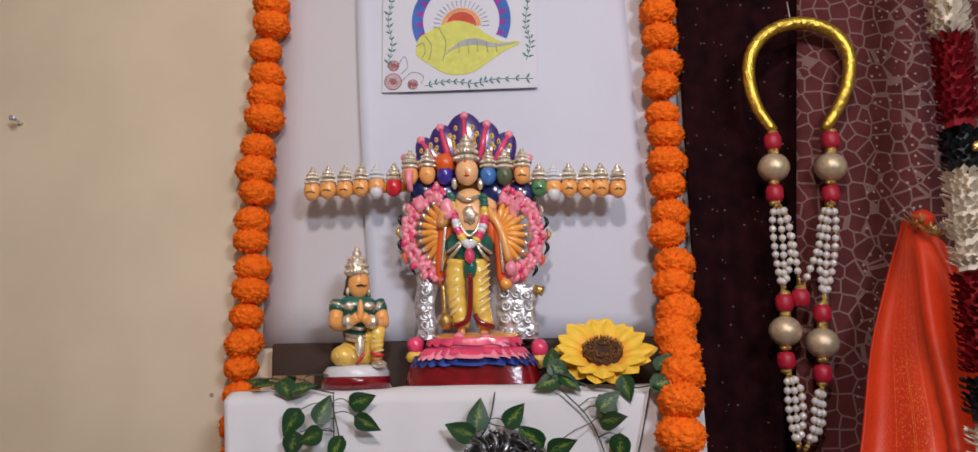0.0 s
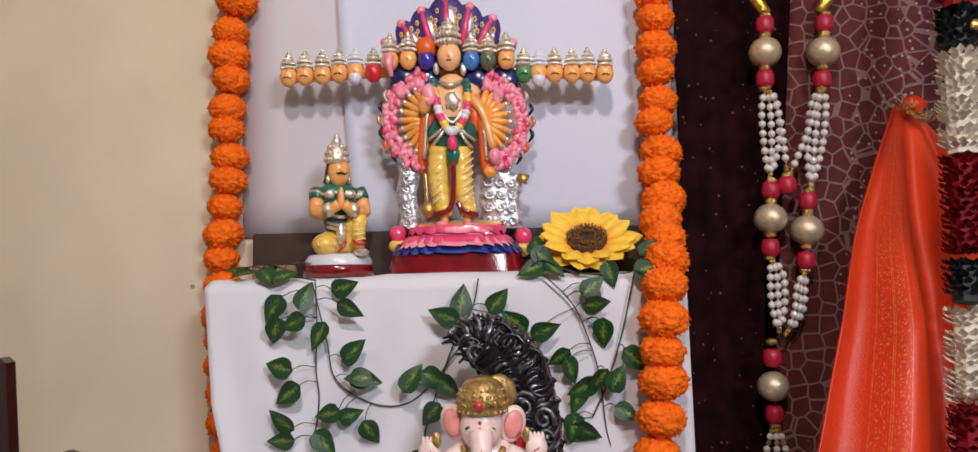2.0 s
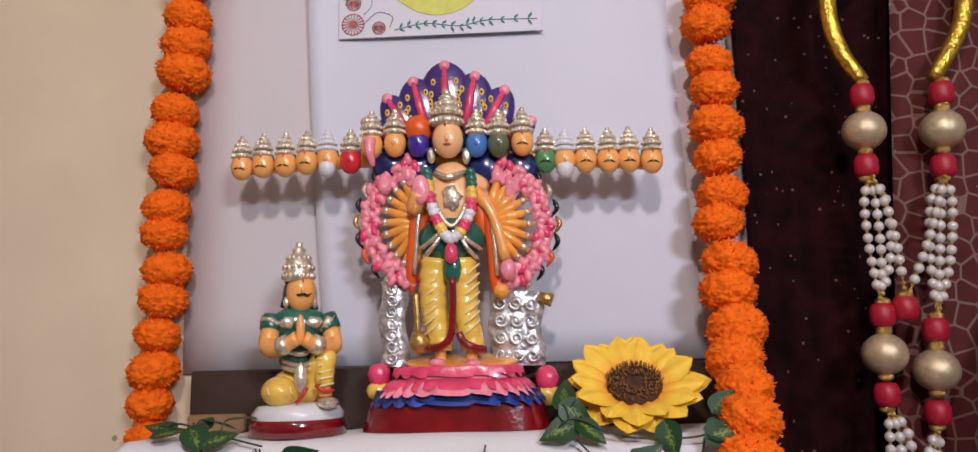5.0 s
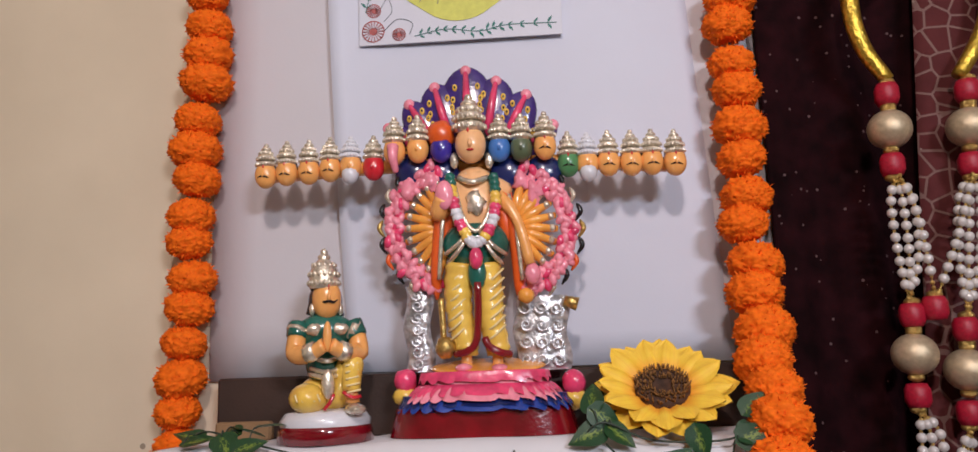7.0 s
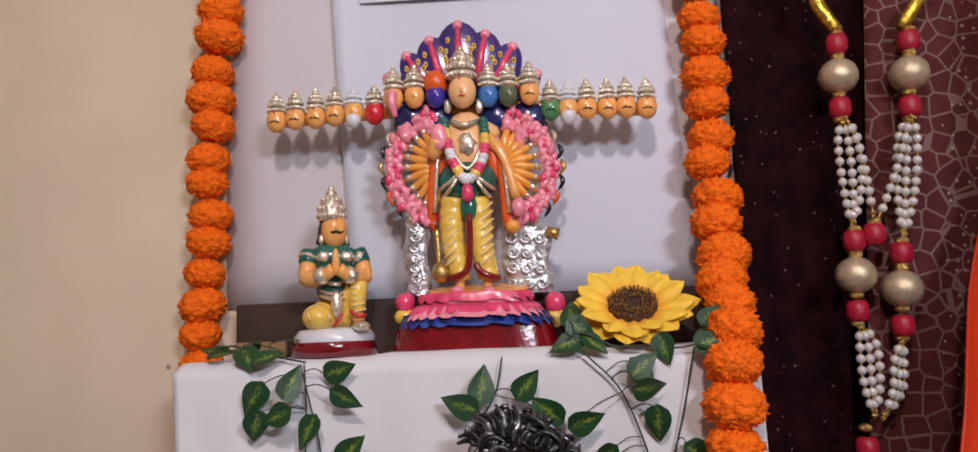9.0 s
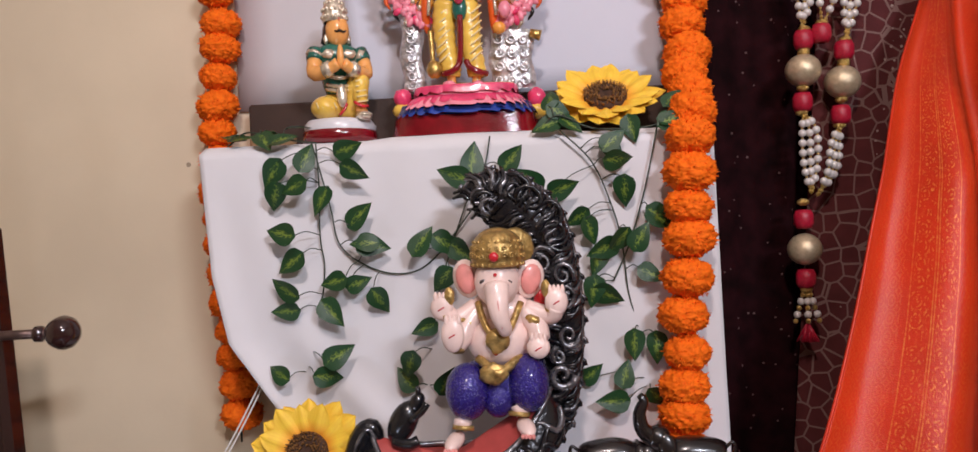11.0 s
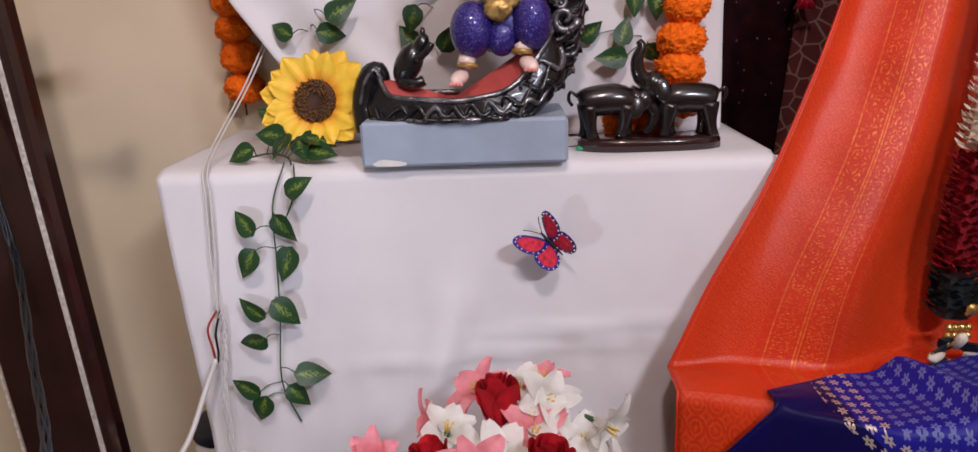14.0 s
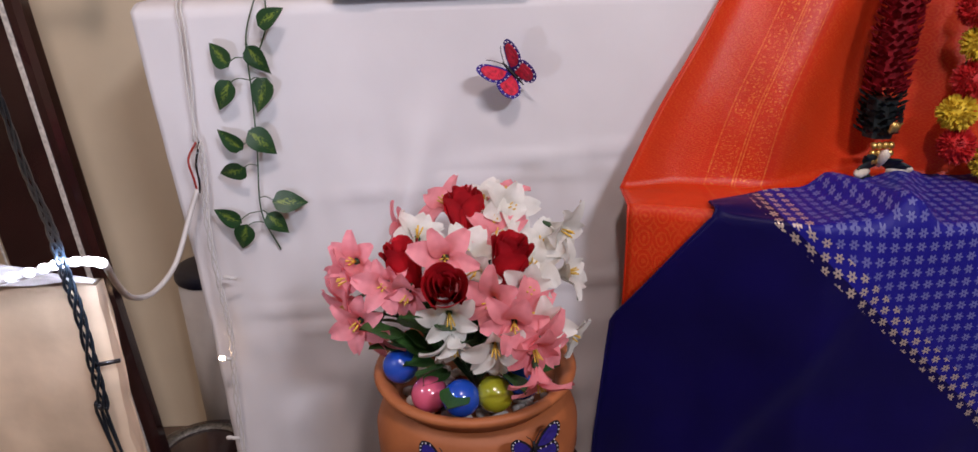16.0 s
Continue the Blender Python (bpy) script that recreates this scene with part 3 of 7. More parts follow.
def lying_vine(places, stem, label, seed, z, size=0.041):
    rnd = random.Random(seed)
    ln = curve(stem, 30)
    g = thing("lying_vine", ln[0], label, "vine", "artificial vines")
    part("stem", Shape().tube(ln, 0.0013, 6), dark_stem, g)
    for x, y, dz, ang, lie in places:
        root = set_leaf(g, x, y, z + dz, ang, size * rnd.uniform(0.9, 1.1), rnd, lie)
        s = min(ln, key=lambda q: (q - root).length)
        part("stalk", Shape().tube(curve([s, (root + s) / 2 + Vector((0, 0, 0.006)), root], 6), 0.0009, 5), dark_stem, g)
    return g


lying_vine([(-0.30, 1.24, 0.020, 170, 68), (-0.275, 1.22, 0.016, 20, 74), (-0.255, 1.25, 0.022, 160, 70), (-0.235, 1.20, 0.008, 300, 55), (-0.205, 1.195, 0.012, 30, 55), (-0.225, 1.25, 0.022, 5, 75), (-0.19, 1.23, 0.030, 20, 78)],
           [(-0.31, 1.25, 1.245), (-0.27, 1.225, 1.262), (-0.22, 1.215, 1.250), (-0.157, 1.194, 1.238)], "cluster of dark ivy leaves lying on the white cloth", 11, 1.236)
lying_vine([(0.185, 1.215, 0.055, 100, 10), (0.20, 1.20, 0.03, 330, 20), (0.175, 1.195, 0.012, 200, 30), (0.215, 1.195, 0.01, 320, 40), (0.362, 1.19, 0.045, 40, 15), (0.30, 1.195, 0.0, 280, 20), (0.36, 1.18, 0.012, 350, 15)],
           [(0.17, 1.20, 1.245), (0.196, 1.197, 1.262), (0.25, 1.20, 1.241), (0.335, 1.193, 1.242), (0.36, 1.195, 1.27)], "dark ivy leaves round the sunflower on the cloth", 12, 1.236)
lying_vine([(-0.232, 1.10, 0.06, 150, 30), (-0.225, 1.07, 0.035, 170, 45), (-0.262, 1.05, 0.012, 200, 60), (-0.205, 1.05, 0.02, 250, 40), (-0.175, 1.045, 0.018, 290, 45), (-0.15, 1.06, 0.028, 5, 55), (-0.145, 1.045, 0.012, 340, 50)],
           [(-0.26, 1.06, 0.742), (-0.22, 1.05, 0.750), (-0.19, 1.03, 0.748), (-0.18, 1.01, 0.742)], "ivy leaves under the sunflower on the lower table", 13, 0.738)


# ---- sunflowers ----
def petal_mesh():
    s = Shape()

    def fn(u, v):
        w = 0.300 * math.sin(math.pi * min(1.0, 0.10 + 0.90 * v) ** 1.1) ** 0.75 + 0.02 * (1 - v)
        x = (u - 0.5) * 2 * w
        return x, v, 0.10 * math.sin(v * 2.6) - 0.25 * abs(x) + 0.02 * math.cos(u * 12)
    s.grid(fn, 8, 8)
    return mesh_of("petal", s, yellow)


PETAL = petal_mesh()


def sunflower(place, elev, turn, r, label, seed):
    """Flower head that faces up by elev degrees and aside by turn."""
    rnd = random.Random(seed)
    g = thing("sunflower", place, label, "flower", "sunflowers")
    face = Matrix.Translation(place) @ Matrix.Rotation(radians(turn), 4, "Z") @ Matrix.Rotation(radians(90 - elev), 4, "X")
    for ring, (n, r0, length, lift) in enumerate(((13, 0.30, 0.72, 4), (13, 0.30, 0.64, 15))):
        for k in range(n):
            a = 360 / n * (k + 0.5 * ring) + rnd.uniform(-5, 5)
            p = part("petal", PETAL, None, g)
            ln = length * r * rnd.uniform(0.9, 1.08)
            p.matrix_basis = face @ Matrix.Rotation(radians(a), 4, "Z") @ Matrix.Translation((0, r0 * r, 0.003 * ring)) @ Matrix.Rotation(radians(lift + rnd.uniform(-7, 7)), 4, "X") @ Matrix.Diagonal((ln * 1.1, ln, ln, 1))
    rot = face.to_3x3()
    c = Vector(place)
    s = Shape()
    s.lathe([(0.0001, 0.10 * r), (0.12 * r, 0.10 * r), (0.2 * r, 0.15 * r), (0.32 * r, 0.16 * r), (0.39 * r, 0.10 * r), (0.36 * r, -0.08 * r), (0.0001, -0.10 * r)], c, 20, rot)
    part("seed_head", s, seed_brown, g)
    s = Shape()
    for k in range(260):
        q = math.sqrt(rnd.uniform(0.12, 1)) * 0.385 * r
        a = k * 2.39996
        hgt = (0.165 - 0.25 * abs(q / r - 0.27)) * r
        p = c + rot @ Vector((q * math.cos(a), q * math.sin(a), hgt))
        e = c + rot @ Vector((q * math.cos(a) * 1.06, q * math.sin(a) * 1.06, hgt + 0.055 * r))
        s.tube([p, e], [0.0013, 0.0007], 4)
    tagged(part("stamen_tuft", s, seed_gold, g, "gold-tipped brown stamens"), kind="stuff")
    return g


sunflower((0.271, 1.260, 1.290), 50, -4, 0.085, "yellow artificial sunflower with a dark centre on the cloth", 21)
sunflower((-0.160, 1.098, 0.812), 18, -6, 0.077, "yellow artificial sunflower standing beside the boat-shaped statue base", 22)


# ---- paints for statues and small things ----
skin = mat("statue_peach_paint", (0.92, 0.42, 0.12), 0.25, var=0.1, scale=60, coat=0.5, bump=0.08)
pale_yellow = mat("statue_pale_yellow_paint", (0.86, 0.68, 0.32), 0.28, var=0.1, coat=0.4)
light_skin = mat("statue_light_peach_paint", (0.95, 0.52, 0.24), 0.25, var=0.08, scale=60, coat=0.5)
amber = mat("statue_amber_paint", (0.95, 0.37, 0.06), 0.25, var=0.18, scale=60, coat=0.5, bump=0.08)
silver = mat("statue_silver_gilt", (0.80, 0.72, 0.58), 0.25, 0.7, var=0.25, scale=160, bump=0.6, fine=260)
silver_plain = mat("statue_silver_relief", (0.66, 0.66, 0.68), 0.3, 0.6, var=0.45, scale=90, bump=0.9, fine=150)
gold = mat("gilt_metal", (0.62, 0.42, 0.13), 0.3, 0.85, var=0.3, scale=160, bump=0.5, fine=300)
old_gold = mat("antique_gold_paint", (0.46, 0.30, 0.10), 0.35, 0.6, var=0.5, scale=110, bump=0.8, fine=160)
pink = mat("statue_pink_paint", (0.95, 0.28, 0.36), 0.25, var=0.2, scale=70, coat=0.5)
hot_pink = mat("statue_rose_paint", (0.78, 0.06, 0.16), 0.25, var=0.25, scale=60, coat=0.5)
purple = mat("statue_purple_paint", (0.045, 0.02, 0.16), 0.22, var=0.3, scale=60, coat=0.6)
navy = mat("statue_navy_paint", (0.01, 0.02, 0.11), 0.22, var=0.3, coat=0.6)
royal = mat("statue_royal_blue_paint", (0.015, 0.05, 0.30), 0.25, var=0.3, coat=0.5)
sky = mat("statue_blue_face_paint", (0.06, 0.20, 0.55), 0.25, var=0.15, coat=0.5)
violet = mat("statue_violet_face_paint", (0.05, 0.03, 0.30), 0.25, var=0.15, coat=0.5)
green_face = mat("statue_green_face_paint", (0.08, 0.26, 0.10), 0.25, var=0.15, coat=0.5)
olive = mat("statue_olive_face_paint", (0.10, 0.13, 0.07), 0.25, var=0.15, coat=0.5)
red_face = mat("statue_red_paint", (0.60, 0.02, 0.03), 0.22, var=0.2, coat=0.6)
white_paint = mat("statue_white_paint", (0.72, 0.72, 0.76), 0.3, var=0.08, coat=0.4)
dhoti = mat("statue_yellow_paint", (0.95, 0.56, 0.09), 0.25, var=0.2, scale=45, coat=0.5)
teal = mat("statue_green_paint", (0.01, 0.12, 0.09), 0.22, var=0.3, coat=0.6)
crimson = mat("statue_crimson_base_paint", (0.20, 0.004, 0.010), 0.15, var=0.3, scale=35, coat=0.9)
black_paint = mat("statue_black_paint", (0.008, 0.008, 0.010), 0.25, coat=0.4)
hair = mat("statue_orange_hair_paint", (0.78, 0.11, 0.012), 0.35, coat=0.3)

# ---- drawing on the wall ----
ink = mat("green_ink", (0.05, 0.20, 0.17), 0.8)
grey_ink = mat("grey_ink", (0.25, 0.27, 0.30), 0.8)
poster_paper = mat("poster_paper", (0.66, 0.67, 0.74), 0.6, var=0.01)
drawing = thing("conch_drawing", (0.03, WALL - 0.03, 1.80), "hand-drawn conch picture with a vine border on white paper", "drawing")
PY = WALL - 0.0235


def flat(points, y=PY, n=None):
    s = Shape()
    s.smooth = False
    o = len(s.v)
    for d in (0.0, 0.0008):
        s.v += [(x, y + d, z) for x, z in points]
    k = len(points)
    s.face([o + i for i in range(k)])
    for i in range(k):
        j = (i + 1) % k
        s.face([o + i, o + j, o + k + j, o + k + i])
    return s


def blob(points, n=48):
    return [(p.x, p.z) for p in curve([(x, 0, z) for x, z in points] + [(points[0][0], 0, points[0][1])], n)][:-1]


part("paper", Shape().box((-0.117, PY + 0.0012, 1.794), (0.180, PY + 0.0035, 2.095), 0.0004), poster_paper, drawing)


def ring(c, r0, r1, a0, a1, y, n=40):
    s = Shape()
    s.grid(lambda u, v: (c[0] + (r0 + (r1 - r0) * v) * math.cos(a0 + (a1 - a0) * u), y, c[1] + (r0 + (r1 - r0) * v) * math.sin(a0 + (a1 - a0) * u)), n, 1)
    return s


CX, CZ = 0.036, 1.935
part("ring_band", ring((CX, CZ), 0.074, 0.096, radians(-25), radians(205), PY + 0.0008), mat("blue_crayon", (0.05, 0.15, 0.48), 0.8, var=0.2), drawing, "blue crayon ring")
zig = Shape()
for k in range(15):
    a = radians(-20 + 220 * k / 14)
    for sg in (-1, 1):
        pts = [(CX + r * math.cos(a + d), PY + 0.0002 * sg, CZ + r * math.sin(a + d)) for r, d in ((0.075, -0.10), (0.092, 0), (0.075, 0.10))]
    o = len(zig.v)
    zig.v += pts
    zig.face([o, o + 1, o + 2])
part("zigzag", zig, mat("purple_crayon", (0.30, 0.05, 0.33), 0.8, var=0.2), drawing, "purple crayon zigzag")
sun_s = ring((CX, CZ - 0.012), 0.0, 0.030, radians(0), radians(180), PY + 0.0007)
part("sun_disc", sun_s, mat("red_crayon", (0.62, 0.09, 0.05), 0.8, var=0.2), drawing)
part("sun_band", ring((CX, CZ - 0.012), 0.031, 0.038, 0, math.pi, PY + 0.0007), mat("orange_crayon", (0.75, 0.33, 0.12), 0.8, var=0.2), drawing)
for k in range(19):
    a = math.pi * k / 18
    part("ray", Shape().tube([(CX + r * math.cos(a), PY + 0.0006, CZ - 0.012 + r * math.sin(a)) for r in (0.040, 0.054)], [0.0004, 0.0009], 5), grey_ink, drawing)
part("conch", flat(blob([(-0.052, 1.884), (-0.050, 1.866), (-0.030, 1.850), (0.000, 1.830), (0.030, 1.824), (0.060, 1.830), (0.090, 1.850), (0.120, 1.870), (0.146, 1.882), (0.142, 1.889), (0.115, 1.888), (0.085, 1.905), (0.060, 1.925), (0.025, 1.935), (-0.005, 1.925), (-0.030, 1.912), (-0.045, 1.902)])), mat("yellow_green_crayon", (0.66, 0.66, 0.15), 0.8, var=0.08, scale=90), drawing, "yellow-green crayon conch")
part("shell_mouth", flat(blob([(0.000, 1.862), (0.030, 1.888), (0.060, 1.897), (0.100, 1.885), (0.144, 1.886), (0.100, 1.878), (0.060, 1.884), (0.025, 1.878)]), PY - 0.0007), mat("grey_crayon", (0.40, 0.41, 0.45), 0.8, var=0.15), drawing)
for line in ([(-0.052, 1.884), (-0.038, 1.890), (-0.034, 1.872), (-0.040, 1.860)], [(-0.034, 1.905), (-0.022, 1.885), (-0.026, 1.856)], [(-0.008, 1.922), (0.006, 1.890), (0.000, 1.852)]):
    part("shell_line", Shape().tube(curve([(x, PY - 0.0006, z) for x, z in line], 14), 0.0006, 5), grey_ink, drawing)
for k in range(5):
    part("shell_line", Shape().tube([(0.03 + 0.018 * k, PY - 0.001, 1.889 + 0.003 * math.sin(k)), (0.032 + 0.018 * k, PY - 0.001, 1.868)], 0.0005, 5), grey_ink, drawing)


def border_vine(pts, seed):
    rnd = random.Random(seed)
    ln = curve([(x, PY + 0.0006, z) for x, z in pts], 46)
    s = Shape().tube(ln, 0.0006, 5)
    for i in range(2, 45, 3):
        d = (ln[i + 1] - ln[i - 1]).normalized()
        for sg in (-1, 1):
            nrm = Vector((-d.z, 0, d.x)) * sg
            tip = ln[i] + d * 0.006 + nrm * rnd.uniform(0.005, 0.012) * (1 if (i + sg) % 4 else 0.5)
            mid = (ln[i] + tip) / 2
            wd = Vector((nrm.z, 0, -nrm.x)) * 0.0026
            o = len(s.v)
            s.v += [tuple(ln[i]), tuple(mid + wd), tuple(tip), tuple(mid - wd)]
            s.face([o, o + 1, o + 2, o + 3])
    part("border_vine", s, ink, drawing, "green ink leaf border")


border_vine([(-0.107, 1.845), (-0.098, 1.89), (-0.106, 1.94), (-0.098, 1.99), (-0.105, 2.06)], 1)
border_vine([(0.160, 1.850), (0.168, 1.885), (0.160, 1.925), (0.166, 1.98), (0.160, 2.05)], 2)
border_vine([(-0.035, 1.804), (0.01, 1.812), (0.06, 1.806), (0.10, 1.813), (0.172, 1.812)], 3)
rose_ink = mat("rose_ink", (0.46, 0.13, 0.12), 0.8, var=0.3, scale=200)
for x, z, r in ((-0.096, 1.815, 0.017), (-0.095, 1.847, 0.011), (-0.058, 1.808, 0.010)):
    s = ring((x, z), r * 0.90, r, 0, 2 * math.pi, PY + 0.0007, 30)
    s.grid(lambda u, v: (x + r * 0.35 * v * math.cos(6.2832 * u), PY + 0.0007, z + r * 0.35 * v * math.sin(6.2832 * u)), 14, 1)
    for k in range(18):
        a = k * math.pi / 9
        s.tube([(x + q * math.cos(a), PY + 0.0002, z + q * math.sin(a)) for q in (r * 0.3, r * 0.97)], [0.0004, 0.0010], 4)
    part("drawn_flower", s, [rose_ink], drawing)
part("scroll_line", Shape().tube(curve([(-0.09, PY + 0.0006, 1.84), (-0.075, PY + 0.0006, 1.865), (-0.068, PY + 0.0006, 1.845), (-0.08, PY + 0.0006, 1.83)], 16), 0.0006, 5), grey_ink, drawing)
part("scroll_line", Shape().tube(curve([(-0.08, PY + 0.0006, 1.815), (-0.06, PY + 0.0006, 1.832), (-0.038, PY + 0.0006, 1.825), (-0.042, PY + 0.0006, 1.808)], 16), 0.0006, 5), grey_ink, drawing)

# nail in the wall
nail = Shape().tube([(-0.838, WALL + 0.01, 1.762), (-0.838, WALL - 0.028, 1.766)], 0.003, 8)
nail.lathe([(0.0001, 0.004), (0.006, 0.004), (0.006, 0), (0.0001, 0)], (-0.838, WALL - 0.028, 1.766), 12, turned(90))
tagged(part("nail", nail, silver_plain), "small grey metal nail in the cream wall", "nail")


# ---- standing many-headed statue ----
def crown(s, x, y, z, w, h, slot):
    """Stacked rings that taper to a knob."""
    keep, s.slot = s.slot, slot
    prof = []
    for q, r, d in ((0.00, 1.06, 0.28), (0.25, 1.02, 0.27), (0.48, 0.78, 0.22), (0.67, 0.52, 0.18), (0.83, 0.27, 0.17)):
        prof += [(w * r * (0.74 + 0.30 * math.sin(math.pi * t)), h * (q + d * t)) for t in (0.0, 0.25, 0.5, 0.75, 1.0)]
    prof += [(0.0003, h * 1.01)]
    s.lathe(prof, (x, y, z), 18, wave=lambda a: 1 + 0.05 * math.sin(9 * a))
    for row, (q, r, n) in enumerate(((0.13, 1.06, 11), (0.36, 1.00, 9), (0.58, 0.76, 7))):
        for k in range(n):
            a = math.pi * (1.06 + 0.88 * k / (n - 1))
            s.ell((x + w * r * math.cos(a), y + w * r * math.sin(a), z + h * q), (w * 0.12, w * 0.10, h * 0.075), 6, 5)
    s.slot = keep


def great_statue():
    mats = [skin, silver, purple, pink, hot_pink, navy, sky, violet, green_face, olive, red_face, white_paint, dhoti, teal, crimson, royal, black_paint, hair, silver_plain, amber, gold, pale_yellow, light_skin]
    SK, SI, PU, PI, HP, NA, SKY, VI, GF, OL, RF, WH, DH, TE, CR, RO, BL, HA, SP, AM, GO, PA, LS = range(23)
    s = Shape()
    Y = 1.290

    def X(u):
        return -0.251 + u * 0.000474

    def Z(u, v):
        return 1.758 - v * 0.000485 - u * 0.000020

    def P(u, v, y=Y):
        return X(u), y, Z(u, v)
    K = 0.00048
    # stepped foot with bowed front
    def foot(u0, u1, z0, z1, dy, slot, wave=0.0, seed=0):
        s.slot = slot
        xc, hx = (X(u0) + X(u1)) / 2, (X(u1) - X(u0)) / 2

        def fn(u, v):
            a = 2 * math.pi * u
            ca, sa = math.cos(a), math.sin(a)
            k = 1 + wave * math.sin(22 * a)
            e = 0.55
            x = math.copysign(abs(ca) ** e, ca) * hx * k
            y = math.copysign(abs(sa) ** e, sa) * dy * k
            taper = 1 - 0.06 * min(1, v * 1.3)
            if v > 0.86:
                taper *= (1 - v) / 0.14 * 0.98 + 0.0005
                v = 0.86
            return xc + x * taper, Y - 0.008 + y * taper, z0 + (z1 - z0) * v / 0.86 + 0.003 * math.sin(11 * a) * wave * 8
        s.grid(fn, 66, 12, True)
    foot(408, 892, 1.2468, 1.281, 0.055, CR)
    foot(428, 878, 1.276, 1.295, 0.052, NA, 0.01)

    def skirt(ax, ay, z1, grow, z0, slot, n, cut):
        """Flared collar with a scalloped lower edge."""
        s.slot = slot

        def fn(u, v):
            a = 2 * math.pi * u
            ca, sa = math.cos(a), math.sin(a)
            lobe = abs(math.sin(n * a / 2 + 0.5 * math.sin(3 * a))) ** 0.7
            k = grow * v ** 0.8 * (0.55 + 0.45 * lobe)
            x = math.copysign(abs(ca) ** 0.6, ca) * (ax + k)
            y = math.copysign(abs(sa) ** 0.6, sa) * (ay + k)
            z = z1 + (z0 - z1) * v - cut * (lobe - 0.5) * v * v + 0.0015 * math.sin(n * a) * v
            return X(655) + x, Y - 0.008 + y, z
        s.grid(fn, 260, 6, True)
    skirt(0.096, 0.050, 1.2925, 0.013, 1.2790, RO, 26, 0.006)
    skirt(0.095, 0.049, 1.2935, 0.012, 1.2835, NA, 34, 0.004)
    skirt(0.080, 0.044, 1.3060, 0.020, 1.2900, PI, 30, 0.005)
    skirt(0.080, 0.044, 1.3075, 0.015, 1.2965, HP, 38, 0.006)
    skirt(0.079, 0.046, 1.3215, 0.003, 1.3110, HP, 18, 0.004)
    foot(505, 818, 1.290, 1.320, 0.046, PI)
    foot(498, 826, 1.313, 1.3225, 0.047, HP)
    s.slot = AM
    s.ell((X(662), Y - 0.006, 1.3275), (0.0725, 0.043, 0.0045), 40, 8, turned(13))
    for u in (440, 885):
        s.slot = HP
        s.ell(P(u, 900), (0.015, 0.014, 0.016), 10, 8, rough=0.2, freq=120)
        s.slot = DH
        s.ell(P(u, 940), (0.017, 0.014, 0.013), 8, 6, rough=0.2, freq=120)
    # carved side panels
    s.slot = SP
    for u0, u1, v0, v1 in ((437, 512, 655, 880), (735, 880, 680, 872)):
        n = 16

        def fn(u, v, u0=u0, u1=u1, v0=v0, v1=v1):
            x = X(u0 + (u1 - u0) * u) + 0.003 * math.sin(v * 9)
            z = Z(u0, v1 + (v0 - v1) * v)
            return x, Y + 0.014 - 0.012 * math.sin(math.pi * u) ** 0.4 - 0.004 * noise.noise((x * 110, 0, z * 110)), z
        s.grid(fn, n, 22)
        for j in range(7 if u1 < 600 else 12):
            row = j % 4 if u1 > 600 else j * 0.6
            cu, cv = (u0 + 30 + (j // 4) * 42, v0 + 30 + row * 44) if u1 > 600 else (u0 + 38, v0 + 22 + j * 30)
            sg = 1 if j % 2 else -1
            pts = [P(cu + sg * (18 - 1.2 * q) * math.cos(q * 0.7), cv + (18 - 1.2 * q) * math.sin(q * 0.7), Y - 0.001) for q in range(13)]
            s.tube(pts, [0.0022 - 0.0001 * q for q in range(13)], 5)
    # legs in folded cloth
    for u0, u1, uf in ((590, 608, 612), (672, 690, 705)):
        s.slot = DH
        pts = [P(635 + (u0 - 635) * 0.8, 600), P(u0, 670), P(u0 + 4, 740), P(u1, 810), P(u1, 835)]
        ln = curve([(x, Y - 0.012, z) for x, y, z in pts], 24)
        s.tube(ln, [0.0195 - 0.0055 * (i / 24) + 0.0011 * math.sin(i * 2.1) for i in range(25)], 12)
        s.slot = SK
        s.tube([P(u1, 825, Y - 0.012), P(u1, 872, Y - 0.014)], 0.007, 10)
        s.slot = PI
        s.ell(P(uf - 10, 866, Y - 0.026), (0.011, 0.017, 0.006), 10, 6)
    s.slot = CR
    s.tube(curve([P(646, 650, Y - 0.034), P(645, 730, Y - 0.031), P(638, 795, Y - 0.029), P(618, 822, Y - 0.030), P(580, 832, Y - 0.024)], 16), 0.0050, 7)
    s.tube(curve([P(660, 790, Y - 0.029), P(672, 812, Y - 0.031), P(700, 826, Y - 0.029), P(726, 830, Y - 0.022)], 10), 0.0050, 7)
    for k in range(7):
        s.slot = PA
        for u in (592, 690):
            s.tube(curve([P(u - 28, 655 + 24 * k, Y - 0.020), P(u - 4, 640 + 24 * k, Y - 0.0300), P(u + 24, 612 + 24 * k, Y - 0.022)], 6), 0.0016, 5)
    # torso, sash and ornaments
    s.slot = LS
    s.ell(P(640, 440, Y - 0.005), (0.036, 0.022, 0.052), 16, 12)
    s.ell(P(640, 400, Y - 0.003), (0.050, 0.020, 0.022), 14, 8)
    s.tube([P(637, 350, Y - 0.008), P(638, 385, Y - 0.006)], 0.014, 12)
    s.slot = TE
    s.ell(P(640, 545, Y - 0.008), (0.044, 0.025, 0.033), 16, 10)
    s.ell(P(645, 625, Y - 0.030), (0.012, 0.008, 0.022), 10, 8)
    s.slot = SI
